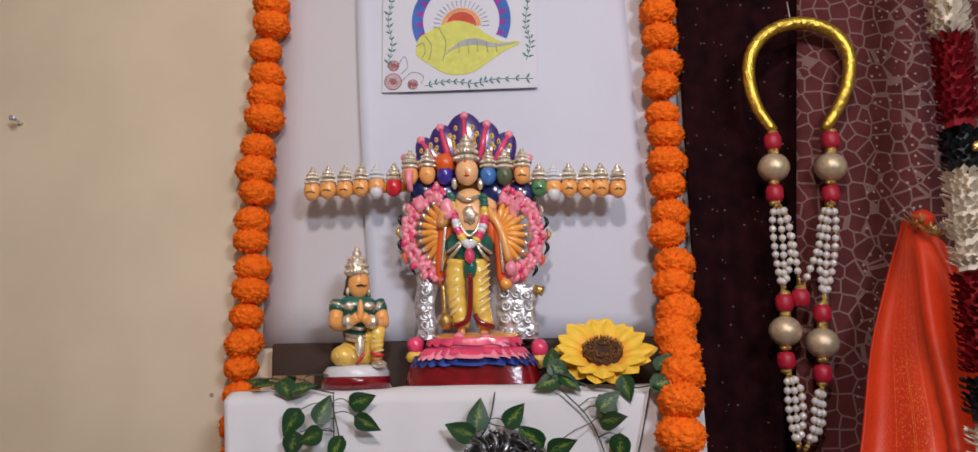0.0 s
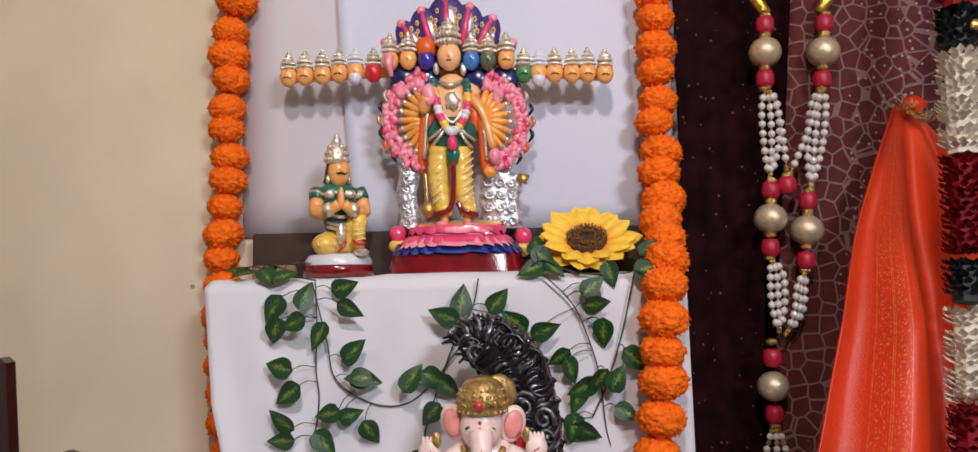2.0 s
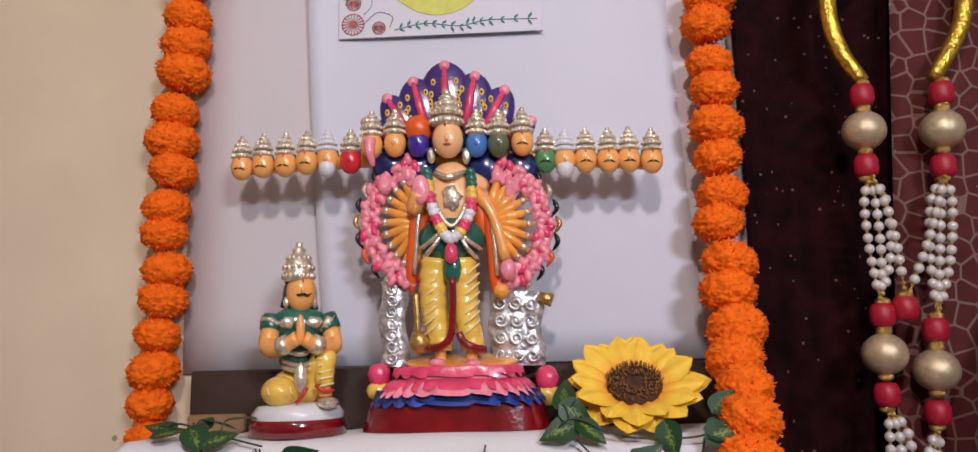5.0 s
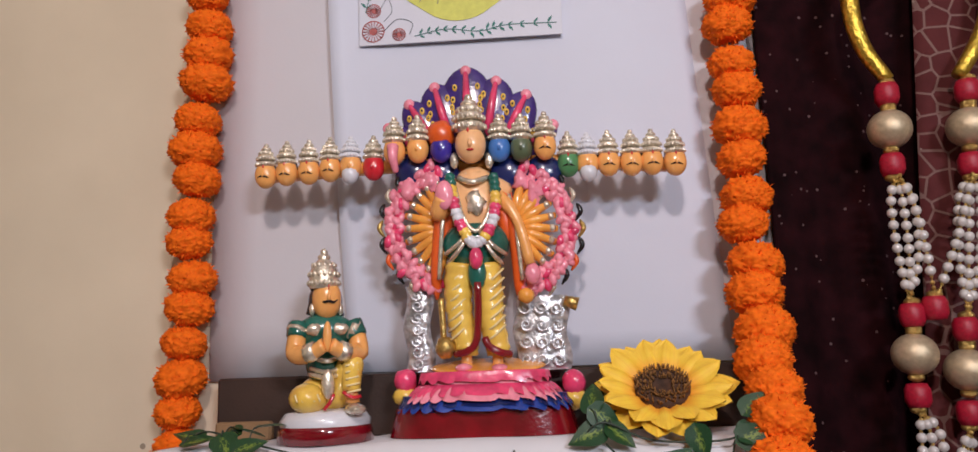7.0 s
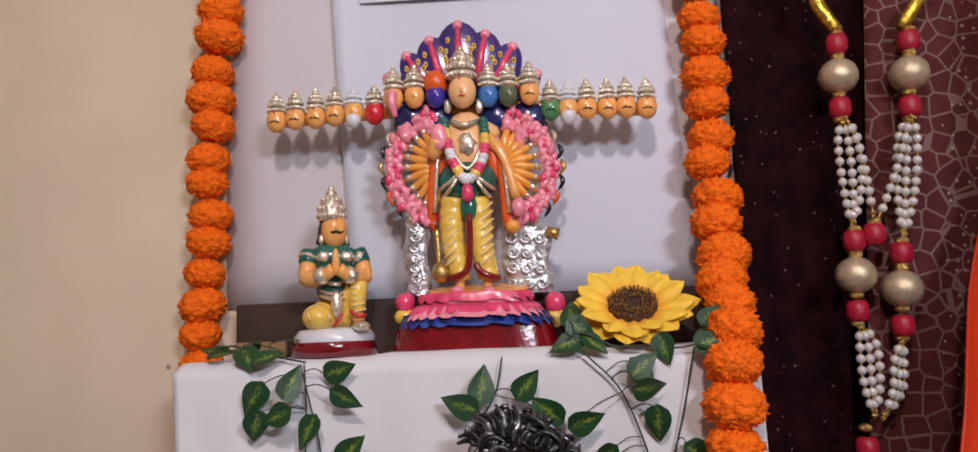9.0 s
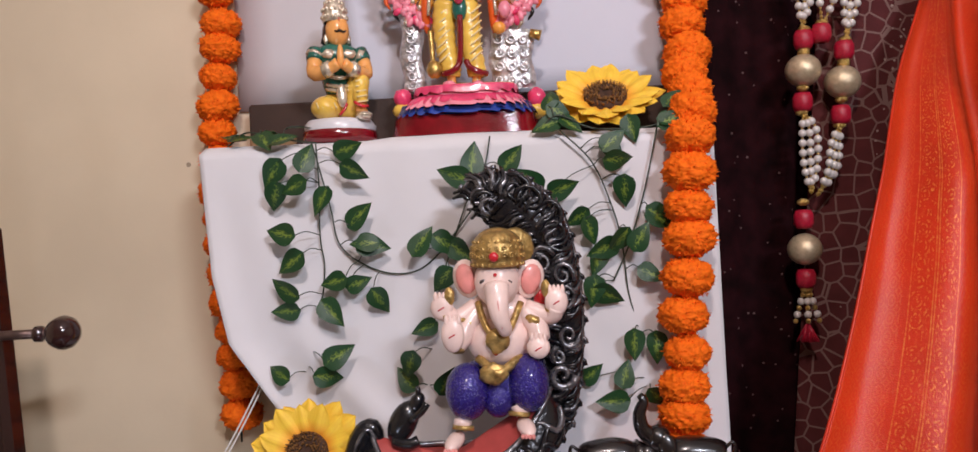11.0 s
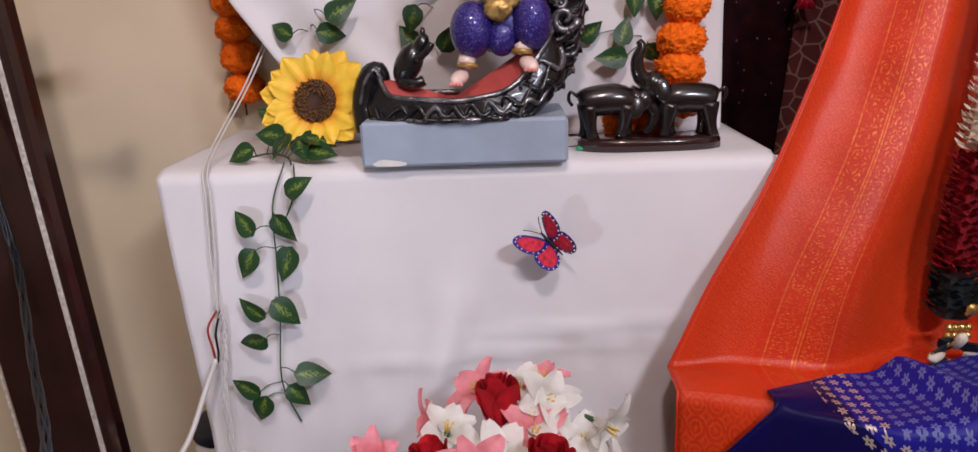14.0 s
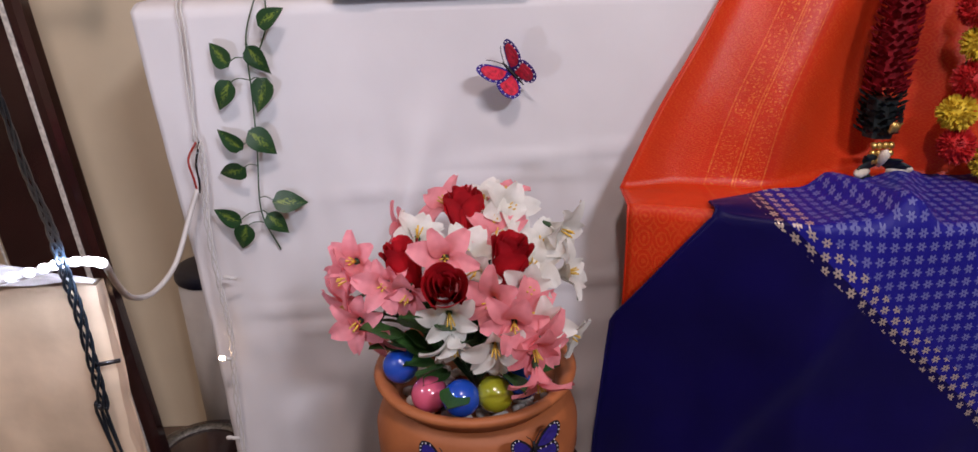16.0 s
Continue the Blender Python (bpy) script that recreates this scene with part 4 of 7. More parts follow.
    for u0, v0, u1, v1 in ((566, 600, 620, 540), (712, 600, 665, 540), (560, 575, 630, 520), (722, 575, 655, 520)):
        s.tube(curve([P(u0, v0, Y - 0.020), P((u0 + u1) / 2, (v0 + v1) / 2 + 8, Y - 0.035), P(u1, v1, Y - 0.033)], 8), 0.003, 6)
    s.tube(curve([P(598, 370, Y - 0.018), P(638, 388, Y - 0.032), P(680, 370, Y - 0.018)], 10), 0.004, 7)
    s.ell(P(645, 440, Y - 0.028), (0.012, 0.006, 0.016), 10, 8, rough=0.4, freq=200)
    s.tube(curve([P(592, 400, Y - 0.024), P(612, 480, Y - 0.034), P(645, 520, Y - 0.036), P(678, 480, Y - 0.034), P(700, 400, Y - 0.024)], 14), 0.003, 6)
    cols = [TE, DH, HP, WH, HP, DH, TE]
    ln = curve([P(578, 372, Y - 0.024), P(590, 450, Y - 0.034), P(612, 515, Y - 0.038), P(645, 553, Y - 0.040), P(682, 515, Y - 0.038), P(700, 450, Y - 0.034), P(696, 372, Y - 0.024)], 28)
    for i, p in enumerate(ln):
        s.slot = WH if 12 <= i <= 16 else cols[(i // 2) % 7]
        s.ell(p, (0.0076, 0.0065, 0.0070), 8, 6, rough=0.25, freq=300)
    s.slot = HP
    s.ell(P(645, 590, Y - 0.040), (0.009, 0.008, 0.014), 8, 6)
    # shawl edges
    s.slot = HA
    s.ell(P(566, 470, Y - 0.006), (0.012, 0.011, 0.046), 12, 10, turned(0, 6, 0))
    s.ell(P(716, 460, Y - 0.006), (0.013, 0.012, 0.044), 12, 10, turned(0, -8, 0))
    for u0, u1, u2 in ((560, 545, 530), (725, 740, 752)):
        s.slot = HA
        s.tube(curve([P(u0, 400, Y), P(u1, 480, Y - 0.012), P(u2, 620, Y - 0.006), P(u2, 690, Y)], 14), [0.0075] * 11 + [0.007, 0.006, 0.004, 0.002], 8)
        s.slot = SI
        s.tube(curve([P(u0 + 8, 410, Y - 0.008), P(u1 + 10, 490, Y - 0.022), P(u2 + 10, 640, Y - 0.014)], 12), 0.003, 6)
    # mace and lowered hands
    s.slot = GO
    s.tube(curve([P(545, 690, Y - 0.02), P(548, 740, Y - 0.02), P(550, 800, Y - 0.018)], 8), 0.004, 8)
    s.ell(P(555, 815, Y - 0.02), (0.013, 0.012, 0.014), 10, 8, rough=0.2, freq=200)
    s.tube([P(870, 690, Y), P(905, 700, Y)], [0.006, 0.009], 8)
    s.slot = AM
    s.ell(P(770, 680, Y - 0.012), (0.011, 0.010, 0.010), 8, 6)
    s.slot = SK
    s.tube(curve([P(700, 410, Y - 0.01), P(752, 480, Y - 0.022), P(785, 600, Y - 0.02)], 10), [0.0090] * 4 + [0.0068] * 7, 10)
    s.tube(curve([P(580, 410, Y - 0.01), P(545, 470, Y - 0.022), P(562, 430, Y - 0.035)], 10), 0.011, 10)
    s.slot = PI
    s.ell(P(565, 425, Y - 0.038), (0.012, 0.006, 0.019), 10, 8)
    s.ell(P(790, 625, Y - 0.02), (0.010, 0.009, 0.014), 10, 8)
    # fans of arms with hands round the rim
    for side, (cu, cv) in ((-1, (570, 500)), (1, (735, 500))):
        for k in range(11):
            a = radians(-72 + 14.4 * k)
            ru, rv = 148, 146
            e = (cu + side * ru * math.cos(a) * 0.85, cv - rv * math.sin(a))
            s.slot = AM
            ln = curve([P(cu + side * 10, cv - 10 * math.sin(a), Y + 0.004), P((cu + e[0]) / 2, (cv + e[1]) / 2, Y - 0.006), P(*e, Y + 0.002)], 8)
            s.tube(ln, [0.0075, 0.0075, 0.0072, 0.007, 0.0066, 0.006, 0.0055, 0.005, 0.0045], 8)
            s.slot = SI
            s.ell(P(cu + side * ru * 0.76 * math.cos(a), cv - rv * 0.88 * math.sin(a), Y - 0.004), (0.0048, 0.005, 0.0052), 6, 5)
            s.slot = PI
            o1 = (cu + side * 182 * math.cos(a) * 0.86, cv - 158 * math.sin(a))
            for q in range(9):
                fu = o1[0] + 24 * math.sin(2.4 * q + k) * (0.4 + 0.6 * ((q * 7 + k * 3) % 5) / 4)
                fv = o1[1] + 24 * math.cos(2.4 * q + k) * (0.4 + 0.6 * ((q * 5 + k) % 4) / 3)
                s.slot = HP if (q + k) % 6 == 0 else PI
                s.ell(P(fu, fv, Y - 0.002 * (q % 3)), (0.0056, 0.0052, 0.0088), 7, 5, turned(0, 50 * math.sin(3 * q + k), 0))
            s.slot = (BL, SI, BL, HA, BL, GO)[k % 6]
            q = (cu + side * 218 * math.cos(a) * 0.86, cv - 182 * math.sin(a))
            if abs(math.sin(a)) < 0.9:
                s.tube(curve([P(q[0], q[1] - 24, Y + 0.002), P(q[0] + side * 9, q[1], Y), P(q[0] - side * 6, q[1] + 24, Y + 0.002)], 8), [0.001, 0.0025, 0.0034, 0.0036, 0.0036, 0.003, 0.0026, 0.002, 0.001], 6)
    for u, v in ((455, 400), (805, 400), (520, 370), (770, 375)):
        s.slot = PI
        s.ell(P(u, v, Y - 0.004), (0.010, 0.009, 0.015), 12, 10, rough=0.8, freq=170)
    # dark garment behind the middle heads
    s.slot = NA
    for u in (470, 545, 735, 830):
        s.ell(P(u, 345, Y + 0.006), (0.026, 0.012, 0.024), 12, 8)
    # serpent hoods
    for u, v, w in ((393, 205, 22), (455, 135, 30), (530, 85, 38), (622, 36, 46), (710, 68, 40), (795, 110, 33), (868, 200, 24)):
        base = Vector(P(632 + (u - 632) * 0.35, 330, Y + 0.016))
        tip = Vector(P(u, v + 6, Y + 0.012))
        d = tip - base
        up = d.normalized()
        side = up.cross(Vector((0, 1, 0))).normalized()
        rot = Matrix((side, Vector((0, 1, 0)), up)).transposed()
        s.slot = PU
        s.ell(base + d * 0.58, (w * K * 1.75, 0.009, d.length * 0.44), 14, 14, rot)
        s.slot = HP
        s.tube([base + d * 0.3 + Vector((0, -0.008, 0)), base + d * 0.7 + Vector((0, -0.011, 0)), tip + Vector((0, -0.004, 0))], [0.006, 0.0055, 0.003], 8)
        s.slot = PI
        s.ell(tip + Vector((0, -0.003, 0)) - d * 0.03, (0.008, 0.006, 0.008), 8, 6)
        for q in (0.56, 0.68, 0.80):
            for sg in (-1, 1):
                c = base + d * q + side * sg * w * K * 0.85 * (1.1 - 0.35 * abs(q - 0.6) * 4) + Vector((0, -0.0072, 0))
                s.slot = DH
                s.ell(c, (0.0036, 0.0022, 0.0052), 8, 5)
                s.slot = BL
                s.ell(c + Vector((0, -0.0012, 0)), (0.0018, 0.0016, 0.0026), 6, 4)
    # row of heads
    rows = [(48, 345, SK, 1), (108, 338, SK, 1), (172, 335, SK, 1), (233, 328, SK, 1), (292, 322, WH, 2), (357, 325, RF, 0), (423, 290, SK, 3), (488, 285, SK, 0), (553, 285, VI, 4), (713, 285, SKY, 0), (773, 285, OL, 0), (838, 280, SK, 1), (900, 320, GF, 1), (953, 320, WH, 2), (1010, 318, SK, 1), (1072, 318, SK, 1), (1128, 316, SK, 1), (1190, 318, SK, 1)]
    for u, v, slot, style in rows:
        yy = Y - 0.012 if 400 < u < 880 else Y + 0.004
        s.slot = slot if style != 2 else SK
        s.ell(P(u, v + 2, yy), (0.0147, 0.0130, 0.0186), 16, 12)
        s.slot = slot if style != 2 else SK
        s.ell(P(u, v + 6, yy - 0.0125), (0.0022, 0.003, 0.004), 6, 5)
        if style == 1:
            s.slot = BL
            s.tube(curve([P(u - 16, v + 14, yy - 0.0105), P(u, v + 10, yy - 0.0135), P(u + 16, v + 14, yy - 0.0105)], 6), [0.0005, 0.0009, 0.0012, 0.0012, 0.0012, 0.0009, 0.0005], 5)
            s.slot = RF
            s.ell(P(u, v - 18, yy - 0.0112), (0.0014, 0.0015, 0.0035), 6, 4)
        elif style == 2:
            s.slot = WH
            s.ell(P(u, v + 26, yy - 0.003), (0.0118, 0.011, 0.0135), 10, 8)
        elif style == 3:
            s.slot = PI
            s.tube(curve([P(u, v - 6, yy - 0.012), P(u + 2, v + 30, yy - 0.016), P(u + 8, v + 66, yy - 0.010)], 8), [0.008, 0.0078, 0.007, 0.0065, 0.006, 0.0055, 0.005, 0.0045, 0.003], 8)
        s.slot = BL
        s.ell(P(u, v - 10, yy + 0.003), (0.0145, 0.011, 0.0165), 10, 8)
        x, y, z = P(u, v - 17, yy)
        if style == 4:
            s.slot = HA
            s.ell((x, y, z + 0.010), (0.019, 0.014, 0.019), 10, 8, rough=0.2, freq=150)
        elif style == 2:
            crown(s, x, y, z, 0.0125, 0.032, WH)
        else:
            crown(s, x, y, z, 0.0135 if 400 < u < 880 else 0.0125, 0.037 if 400 < u < 880 else 0.034, SI)
    s.slot = BL
    s.ell(P(636, 276, Y - 0.013), (0.0245, 0.017, 0.026), 14, 10)
    s.slot = LS
    s.ell(P(636, 280, Y - 0.019), (0.0205, 0.019, 0.0245), 18, 14)
    s.ell(P(637, 284, Y - 0.038), (0.0028, 0.004, 0.006), 8, 6)
    s.slot = RF
    s.ell(P(632, 243, Y - 0.0345), (0.0018, 0.002, 0.006), 6, 5)
    s.ell(P(637, 302, Y - 0.0355), (0.0052, 0.003, 0.0018), 8, 5)
    s.slot = SI
    for u in (588, 684):
        s.ell(P(u, 320, Y - 0.012), (0.006, 0.005, 0.011), 8, 6)
    x, y, z = P(633, 248, Y - 0.017)
    crown(s, x, y, z, 0.0205, 0.052, SI)
    # bar that carries the outer heads
    s.slot = AM
    s.tube([P(40, 345, Y + 0.016), P(400, 320, Y + 0.014), P(880, 310, Y + 0.014), P(1200, 322, Y + 0.016)], 0.010, 8)
    ob = part("deity_statue", s, mats)
    return tagged(ob, "painted many-headed many-armed deity statue on a red base", "statue")


great_statue()


# ---- kneeling statue ----
def kneeling_statue():
    mats = [skin, silver, white_paint, dhoti, teal, crimson, black_paint, red_face, pale_yellow]
    SK, SI, WH, DH, TE, CR, BL, RF, PA = range(9)
    s = Shape()
    Y = 1.265

    def P(u, v, y=Y):
        return -0.137 + (u - 187) * 0.000515, y, 1.494 - v * 0.000486
    c = P(187, 500)
    s.slot = CR
    s.lathe([(0.0001, 0), (0.060, 0), (0.059, 0.018), (0.055, 0.024), (0.0001, 0.024)], (c[0], Y, 1.2355), 28, wave=lambda a: 1 - 0.22 * abs(math.sin(a)))
    s.slot = WH
    s.lathe([(0.056, 0.0), (0.057, 0.008), (0.050, 0.018), (0.025, 0.022), (0.0001, 0.022)], (c[0], Y, 1.2575), 28, wave=lambda a: 1 - 0.22 * abs(math.sin(a)))
    s.slot = DH
    s.ell(P(140, 410, Y - 0.014), (0.026, 0.027, 0.020), 14, 10, turned(0, 15, 0))
    s.tube(curve([P(215, 400, Y + 0.004), P(258, 320, Y - 0.022), P(250, 395, Y - 0.026)], 14), [0.020, 0.020, 0.020, 0.019, 0.019, 0.019, 0.019, 0.018, 0.018, 0.017, 0.016, 0.015, 0.014, 0.013, 0.011], 12)
    s.ell(P(190, 395, Y + 0.006), (0.040, 0.026, 0.026), 14, 10)
    for k in range(5):
        s.slot = PA
        s.tube(curve([P(106 + 14 * k, 398, Y - 0.0355), P(114 + 14 * k, 418, Y - 0.0385)], 4), 0.0014, 5)
        s.tube(curve([P(238, 325 + 18 * k, Y - 0.040), P(275, 318 + 18 * k, Y - 0.038)], 4), 0.0016, 5)
    s.slot = SK
    s.tube(curve([P(250, 395, Y - 0.026), P(252, 425, Y - 0.026)], 4), 0.0095, 10)
    s.slot = SI
    s.ell(P(255, 442, Y - 0.034), (0.014, 0.022, 0.008), 10, 6)
    s.slot = RF
    s.tube(curve([P(228, 395, Y - 0.036), P(250, 410, Y - 0.040), P(272, 408, Y - 0.034)], 6), 0.0028, 6)
    s.tube(curve([P(180, 440, Y - 0.034), P(195, 420, Y - 0.036), P(205, 400, Y - 0.034)], 6), 0.0024, 6)
    s.slot = TE
    s.ell(P(187, 275, Y), (0.034, 0.022, 0.055), 14, 12)
    s.ell(P(185, 225, Y), (0.046, 0.022, 0.024), 14, 10)
    s.slot = SI
    for v, w in ((335, 46), (350, 48), (305, 42)):
        s.tube(curve([P(187 - w, v - 6, Y - 0.014), P(187, v + 6, Y - 0.030), P(187 + w, v - 6, Y - 0.014)], 8), 0.0035, 6)
    s.ell(P(190, 372, Y - 0.032), (0.010, 0.006, 0.020), 8, 6)
    for u in (150, 225):
        s.ell(P(u, 222, Y - 0.018), (0.013, 0.005, 0.008), 10, 8, rough=0.35, freq=160)
    for sg, u0, u1 in ((-1, 108, 102), (1, 262, 278)):
        s.slot = TE
        s.tube(curve([P(u0, 205, Y), P(u1, 245, Y - 0.006)], 6), [0.016, 0.017, 0.017, 0.017, 0.017, 0.017, 0.016], 10)
        s.slot = SI
        s.tube([P(u0 - 2, 222, Y - 0.002), P(u1, 232, Y - 0.004)], 0.0178, 10)
        s.slot = SK
        s.tube(curve([P(u1, 245, Y - 0.006), P(u1 + sg * 2, 290, Y - 0.016), P(187 + sg * 40, 285, Y - 0.040), P(187 + sg * 10, 268, Y - 0.050)], 14), [0.0145] * 5 + [0.013] * 5 + [0.010] * 5, 10)
        s.slot = SI
        s.tube([P(187 + sg * 58, 290, Y - 0.036), P(187 + sg * 34, 282, Y - 0.044)], 0.0132, 10)
    s.slot = SK
    s.ell(P(186, 245, Y - 0.052), (0.0065, 0.007, 0.020), 10, 8)
    s.tube([P(185, 195, Y), P(185, 165, Y)], 0.013, 12)
    s.slot = BL
    s.ell(P(185, 140, Y + 0.006), (0.0265, 0.020, 0.030), 14, 10)
    s.tube(curve([P(148, 140, Y + 0.004), P(138, 180, Y + 0.004)], 4), 0.006, 8)
    s.tube(curve([P(222, 140, Y + 0.004), P(230, 185, Y + 0.004)], 4), 0.006, 8)
    s.slot = SK
    s.ell(P(188, 136, Y - 0.006), (0.0225, 0.021, 0.029), 16, 12)
    s.ell(P(192, 135, Y - 0.027), (0.003, 0.005, 0.006), 8, 6)
    s.slot = BL
    s.tube(curve([P(166, 140, Y - 0.021), P(180, 148, Y - 0.026), P(193, 145, Y - 0.029), P(206, 149, Y - 0.025), P(219, 140, Y - 0.020)], 12), [0.0006, 0.001, 0.0016, 0.002, 0.002, 0.002, 0.002, 0.002, 0.002, 0.002, 0.0016, 0.001, 0.0006], 6)
    s.slot = RF
    s.ell(P(192, 105, Y - 0.024), (0.0012, 0.002, 0.005), 6, 5)
    s.slot = SI
    for u in (146, 228):
        s.ell(P(u, 165, Y - 0.004), (0.005, 0.005, 0.009), 8, 6)
    x, y, z = P(180, 100, Y - 0.002)
    s.slot = SI
    s.lathe([(0.0215, -0.004), (0.0245, 0.002), (0.0235, 0.009), (0.0225, 0.014), (0.0220, 0.021), (0.0190, 0.027), (0.0165, 0.031), (0.0125, 0.035), (0.0090, 0.038), (0.0105, 0.041), (0.0085, 0.044), (0.0050, 0.046), (0.0060, 0.049), (0.0040, 0.052), (0.0003, 0.054)], (x, y, z), 24)
    for row, (rr, hh, n) in enumerate(((0.0235, 0.004, 11), (0.0225, 0.016, 9), (0.0170, 0.029, 7))):
        for k in range(n):
            a = math.pi * (1.02 + 0.96 * k / (n - 1))
            s.ell((x + rr * math.cos(a), y + rr * math.sin(a), z + hh), (0.0034, 0.0028, 0.0042), 7, 5)
    k_ = turned(0, 0, 18)
    s.v = [tuple(Vector((c[0], Y, 1.2425)) + k_ @ Vector(((x - c[0]) * (0.97 - 0.16 * min(1, max(0, (z - 1.275) / 0.05))), (y - Y) * 0.95, (z - 1.2355) * 0.905))) for x, y, z in s.v]
    return tagged(part("kneeling_statue", s, mats), "small painted kneeling statue with joined palms", "statue")


kneeling_statue()


# ---- plinth and seated statue ----
plinth_paint = mat("blue_grey_paint", (0.33, 0.41, 0.52), 0.5, var=0.12, scale=12, bump=0.3, fine=60, stain=0.08)
chip = mat("chipped_white", (0.72, 0.72, 0.70), 0.8)
pl = Shape().box((-0.086, 1.003, 0.7355), (0.180, 1.145, 0.794), 0.004)
plinth = tagged(part("plinth", pl, plinth_paint), "blue-grey painted block with chipped edges on the cloth", "plinth")
part("chipped_patch", flat(blob([(-0.072, 0.741), (-0.060, 0.746), (-0.040, 0.744), (-0.028, 0.741), (-0.034, 0.7375), (-0.066, 0.7375)], 20), 1.0018), chip, plinth, "bare white chip in the paint")
blue_glitter = mat("blue_glitter_paint", (0.022, 0.012, 0.19), 0.25, 0.3, var=0.5, scale=420, bump=0.8, fine=500, coat=0.5)
vg_ = voronoi(blue_glitter, coords_of(blue_glitter), 420)
base_mix(blue_glitter, maths(blue_glitter, "LESS_THAN", vg_.outputs["Distance"], 0.22), (0.35, 0.32, 0.75), 0.2, 0.6)
rosy = mat("rosy_white_paint", (0.88, 0.66, 0.60), 0.35, var=0.16, scale=30, coat=0.3)
ear_pink = mat("ear_pink_paint", (0.80, 0.30, 0.27), 0.35, var=0.2, scale=40, coat=0.3)
seat_red = mat("seat_red_paint", (0.48, 0.07, 0.06), 0.6, var=0.2, scale=30)
carved = mat("black_silver_carving", (0.009, 0.009, 0.012), 0.26, 0.2, var=0.4, scale=50, bump=0.7, fine=120, coat=0.3)
ridge = mat("silver_worn_ridges", (0.17, 0.17, 0.185), 0.26, 0.75, var=0.95, scale=60, bump=0.5)


def seated_statue():
    mats = [carved, ridge, seat_red, blue_glitter, rosy, ear_pink, old_gold, red_face, black_paint]
    CA, RI, SR, BG, SK, EP, GO, RF, BL = range(9)
    s = Shape()
    rnd = random.Random(5)
    Y = 1.060

    def P(u, v, y=Y):
        return -0.089 + u * 0.000429 - v * 0.0000266, y, 1.15 - v * 0.000442 - u * 0.0000173
    K = 0.00043
    # boat-shaped seat
    s.slot = CA

    def hull(u, v):
        t = u * 2 * math.pi
        uu = 360 + 305 * math.cos(t)
        top = 735 + 4 * math.sin((uu - 60) / 600 * math.pi) - 0.16 * max(0, uu - 360) - 150 * max(0, (uu - 480) / 190) ** 2 - 60 * max(0, (120 - uu) / 65) ** 2
        bot = 868 - 20 * ((uu - 330) / 300) ** 2 - 95 * max(0, (uu - 420) / 250) ** 1.6
        bulge = 0.86 + 0.14 * math.sin(math.pi * v)
        x, _, z = P(360 + 305 * math.cos(t) * bulge, bot + (top - bot) * v)
        y = Y + 0.060 * math.sin(t) * bulge
        return x, y - 0.0035 * noise.noise((x * 60, y * 60, z * 90)), max(0.7945, z)
    s.grid(hull, 64, 14, True)
    rim = [hull(k / 64, 1.0) for k in range(65)]
    s.slot = RI
    s.tube(rim, 0.004, 7)
    s.slot = SR

    def seat(u, v):
        x, y, z = hull(u, 1.0)
        cx, cz = P(330, 745)[0], P(330, 742)[2]
        return cx + (x - cx) * v * 0.96, Y + (y - Y) * v * 0.96, cz * (1 - v) + (z - 0.004) * v
    s.grid(seat, 48, 6, True)
    # scrolls along the hull
    for row in range(3):
        for k in range(9):
            u = 66 + 62 * k + 24 * row
            pts = []
            for q in range(15):
                uu = min(664, u + 92 * q / 14)
                a = -math.acos(max(-1, min(1, (uu - 360) / 305)))
                x, y, z = hull((a / (2 * math.pi)) % 1, min(0.96, max(0.05, 0.20 + 0.26 * row + 0.24 * (1 - q / 16) * math.sin(7.5 * q / 14 + 1.7 * row + 0.5 * k))))
                pts.append((x, y - 0.0022, z))
            s.slot = RI if (2 * k + row) % 3 == 0 else CA
            s.tube(pts, [0.0012 + 0.0030 * math.sin(math.pi * (q + 0.6) / 15.2) for q in range(15)], 7)
    s.slot = CA
    # curled prow
    s.tube(curve([P(70, 840, Y), P(52, 770, Y), P(60, 700, Y), P(88, 662, Y), P(112, 690, Y), P(105, 740, Y)], 20), [0.020, 0.020, 0.019, 0.018, 0.017, 0.016, 0.016, 0.015, 0.015, 0.014, 0.014, 0.013, 0.012, 0.012, 0.011, 0.010, 0.009, 0.008, 0.007, 0.006, 0.004], 10)
    s.slot = RI
    s.tube(curve([P(48, 760, Y - 0.02), P(62, 695, Y - 0.018), P(88, 660, Y - 0.014), P(112, 690, Y - 0.010)], 14), 0.003, 6)
    # tall plume behind the figure
    axis = [(612, 720, 34), (655, 630, 42), (664, 520, 50), (660, 400, 58), (643, 285, 68), (610, 175, 80), (560, 72, 88), (487, 5, 78), (417, -22, 56), (375, 6, 36)]
    ln = curve([P(u, v, Y + 0.036) for u, v, r in axis], 36)
    rr = [float(np.interp(i / 36 * 9, range(10), [a[2] * 1.15 for a in axis])) * K for i in range(37)]
    s.slot = CA
    o = len(s.v)
    s.tube(ln, rr, 14)
    for i in range(o, len(s.v)):
        x, y, z = s.v[i]
        y = Y + 0.036 + (y - Y - 0.036) * 0.5
        n = noise.noise((x * 70, y * 70, z * 70)) * 0.006
        s.v[i] = (x + n, y + n, z + n * 0.6)
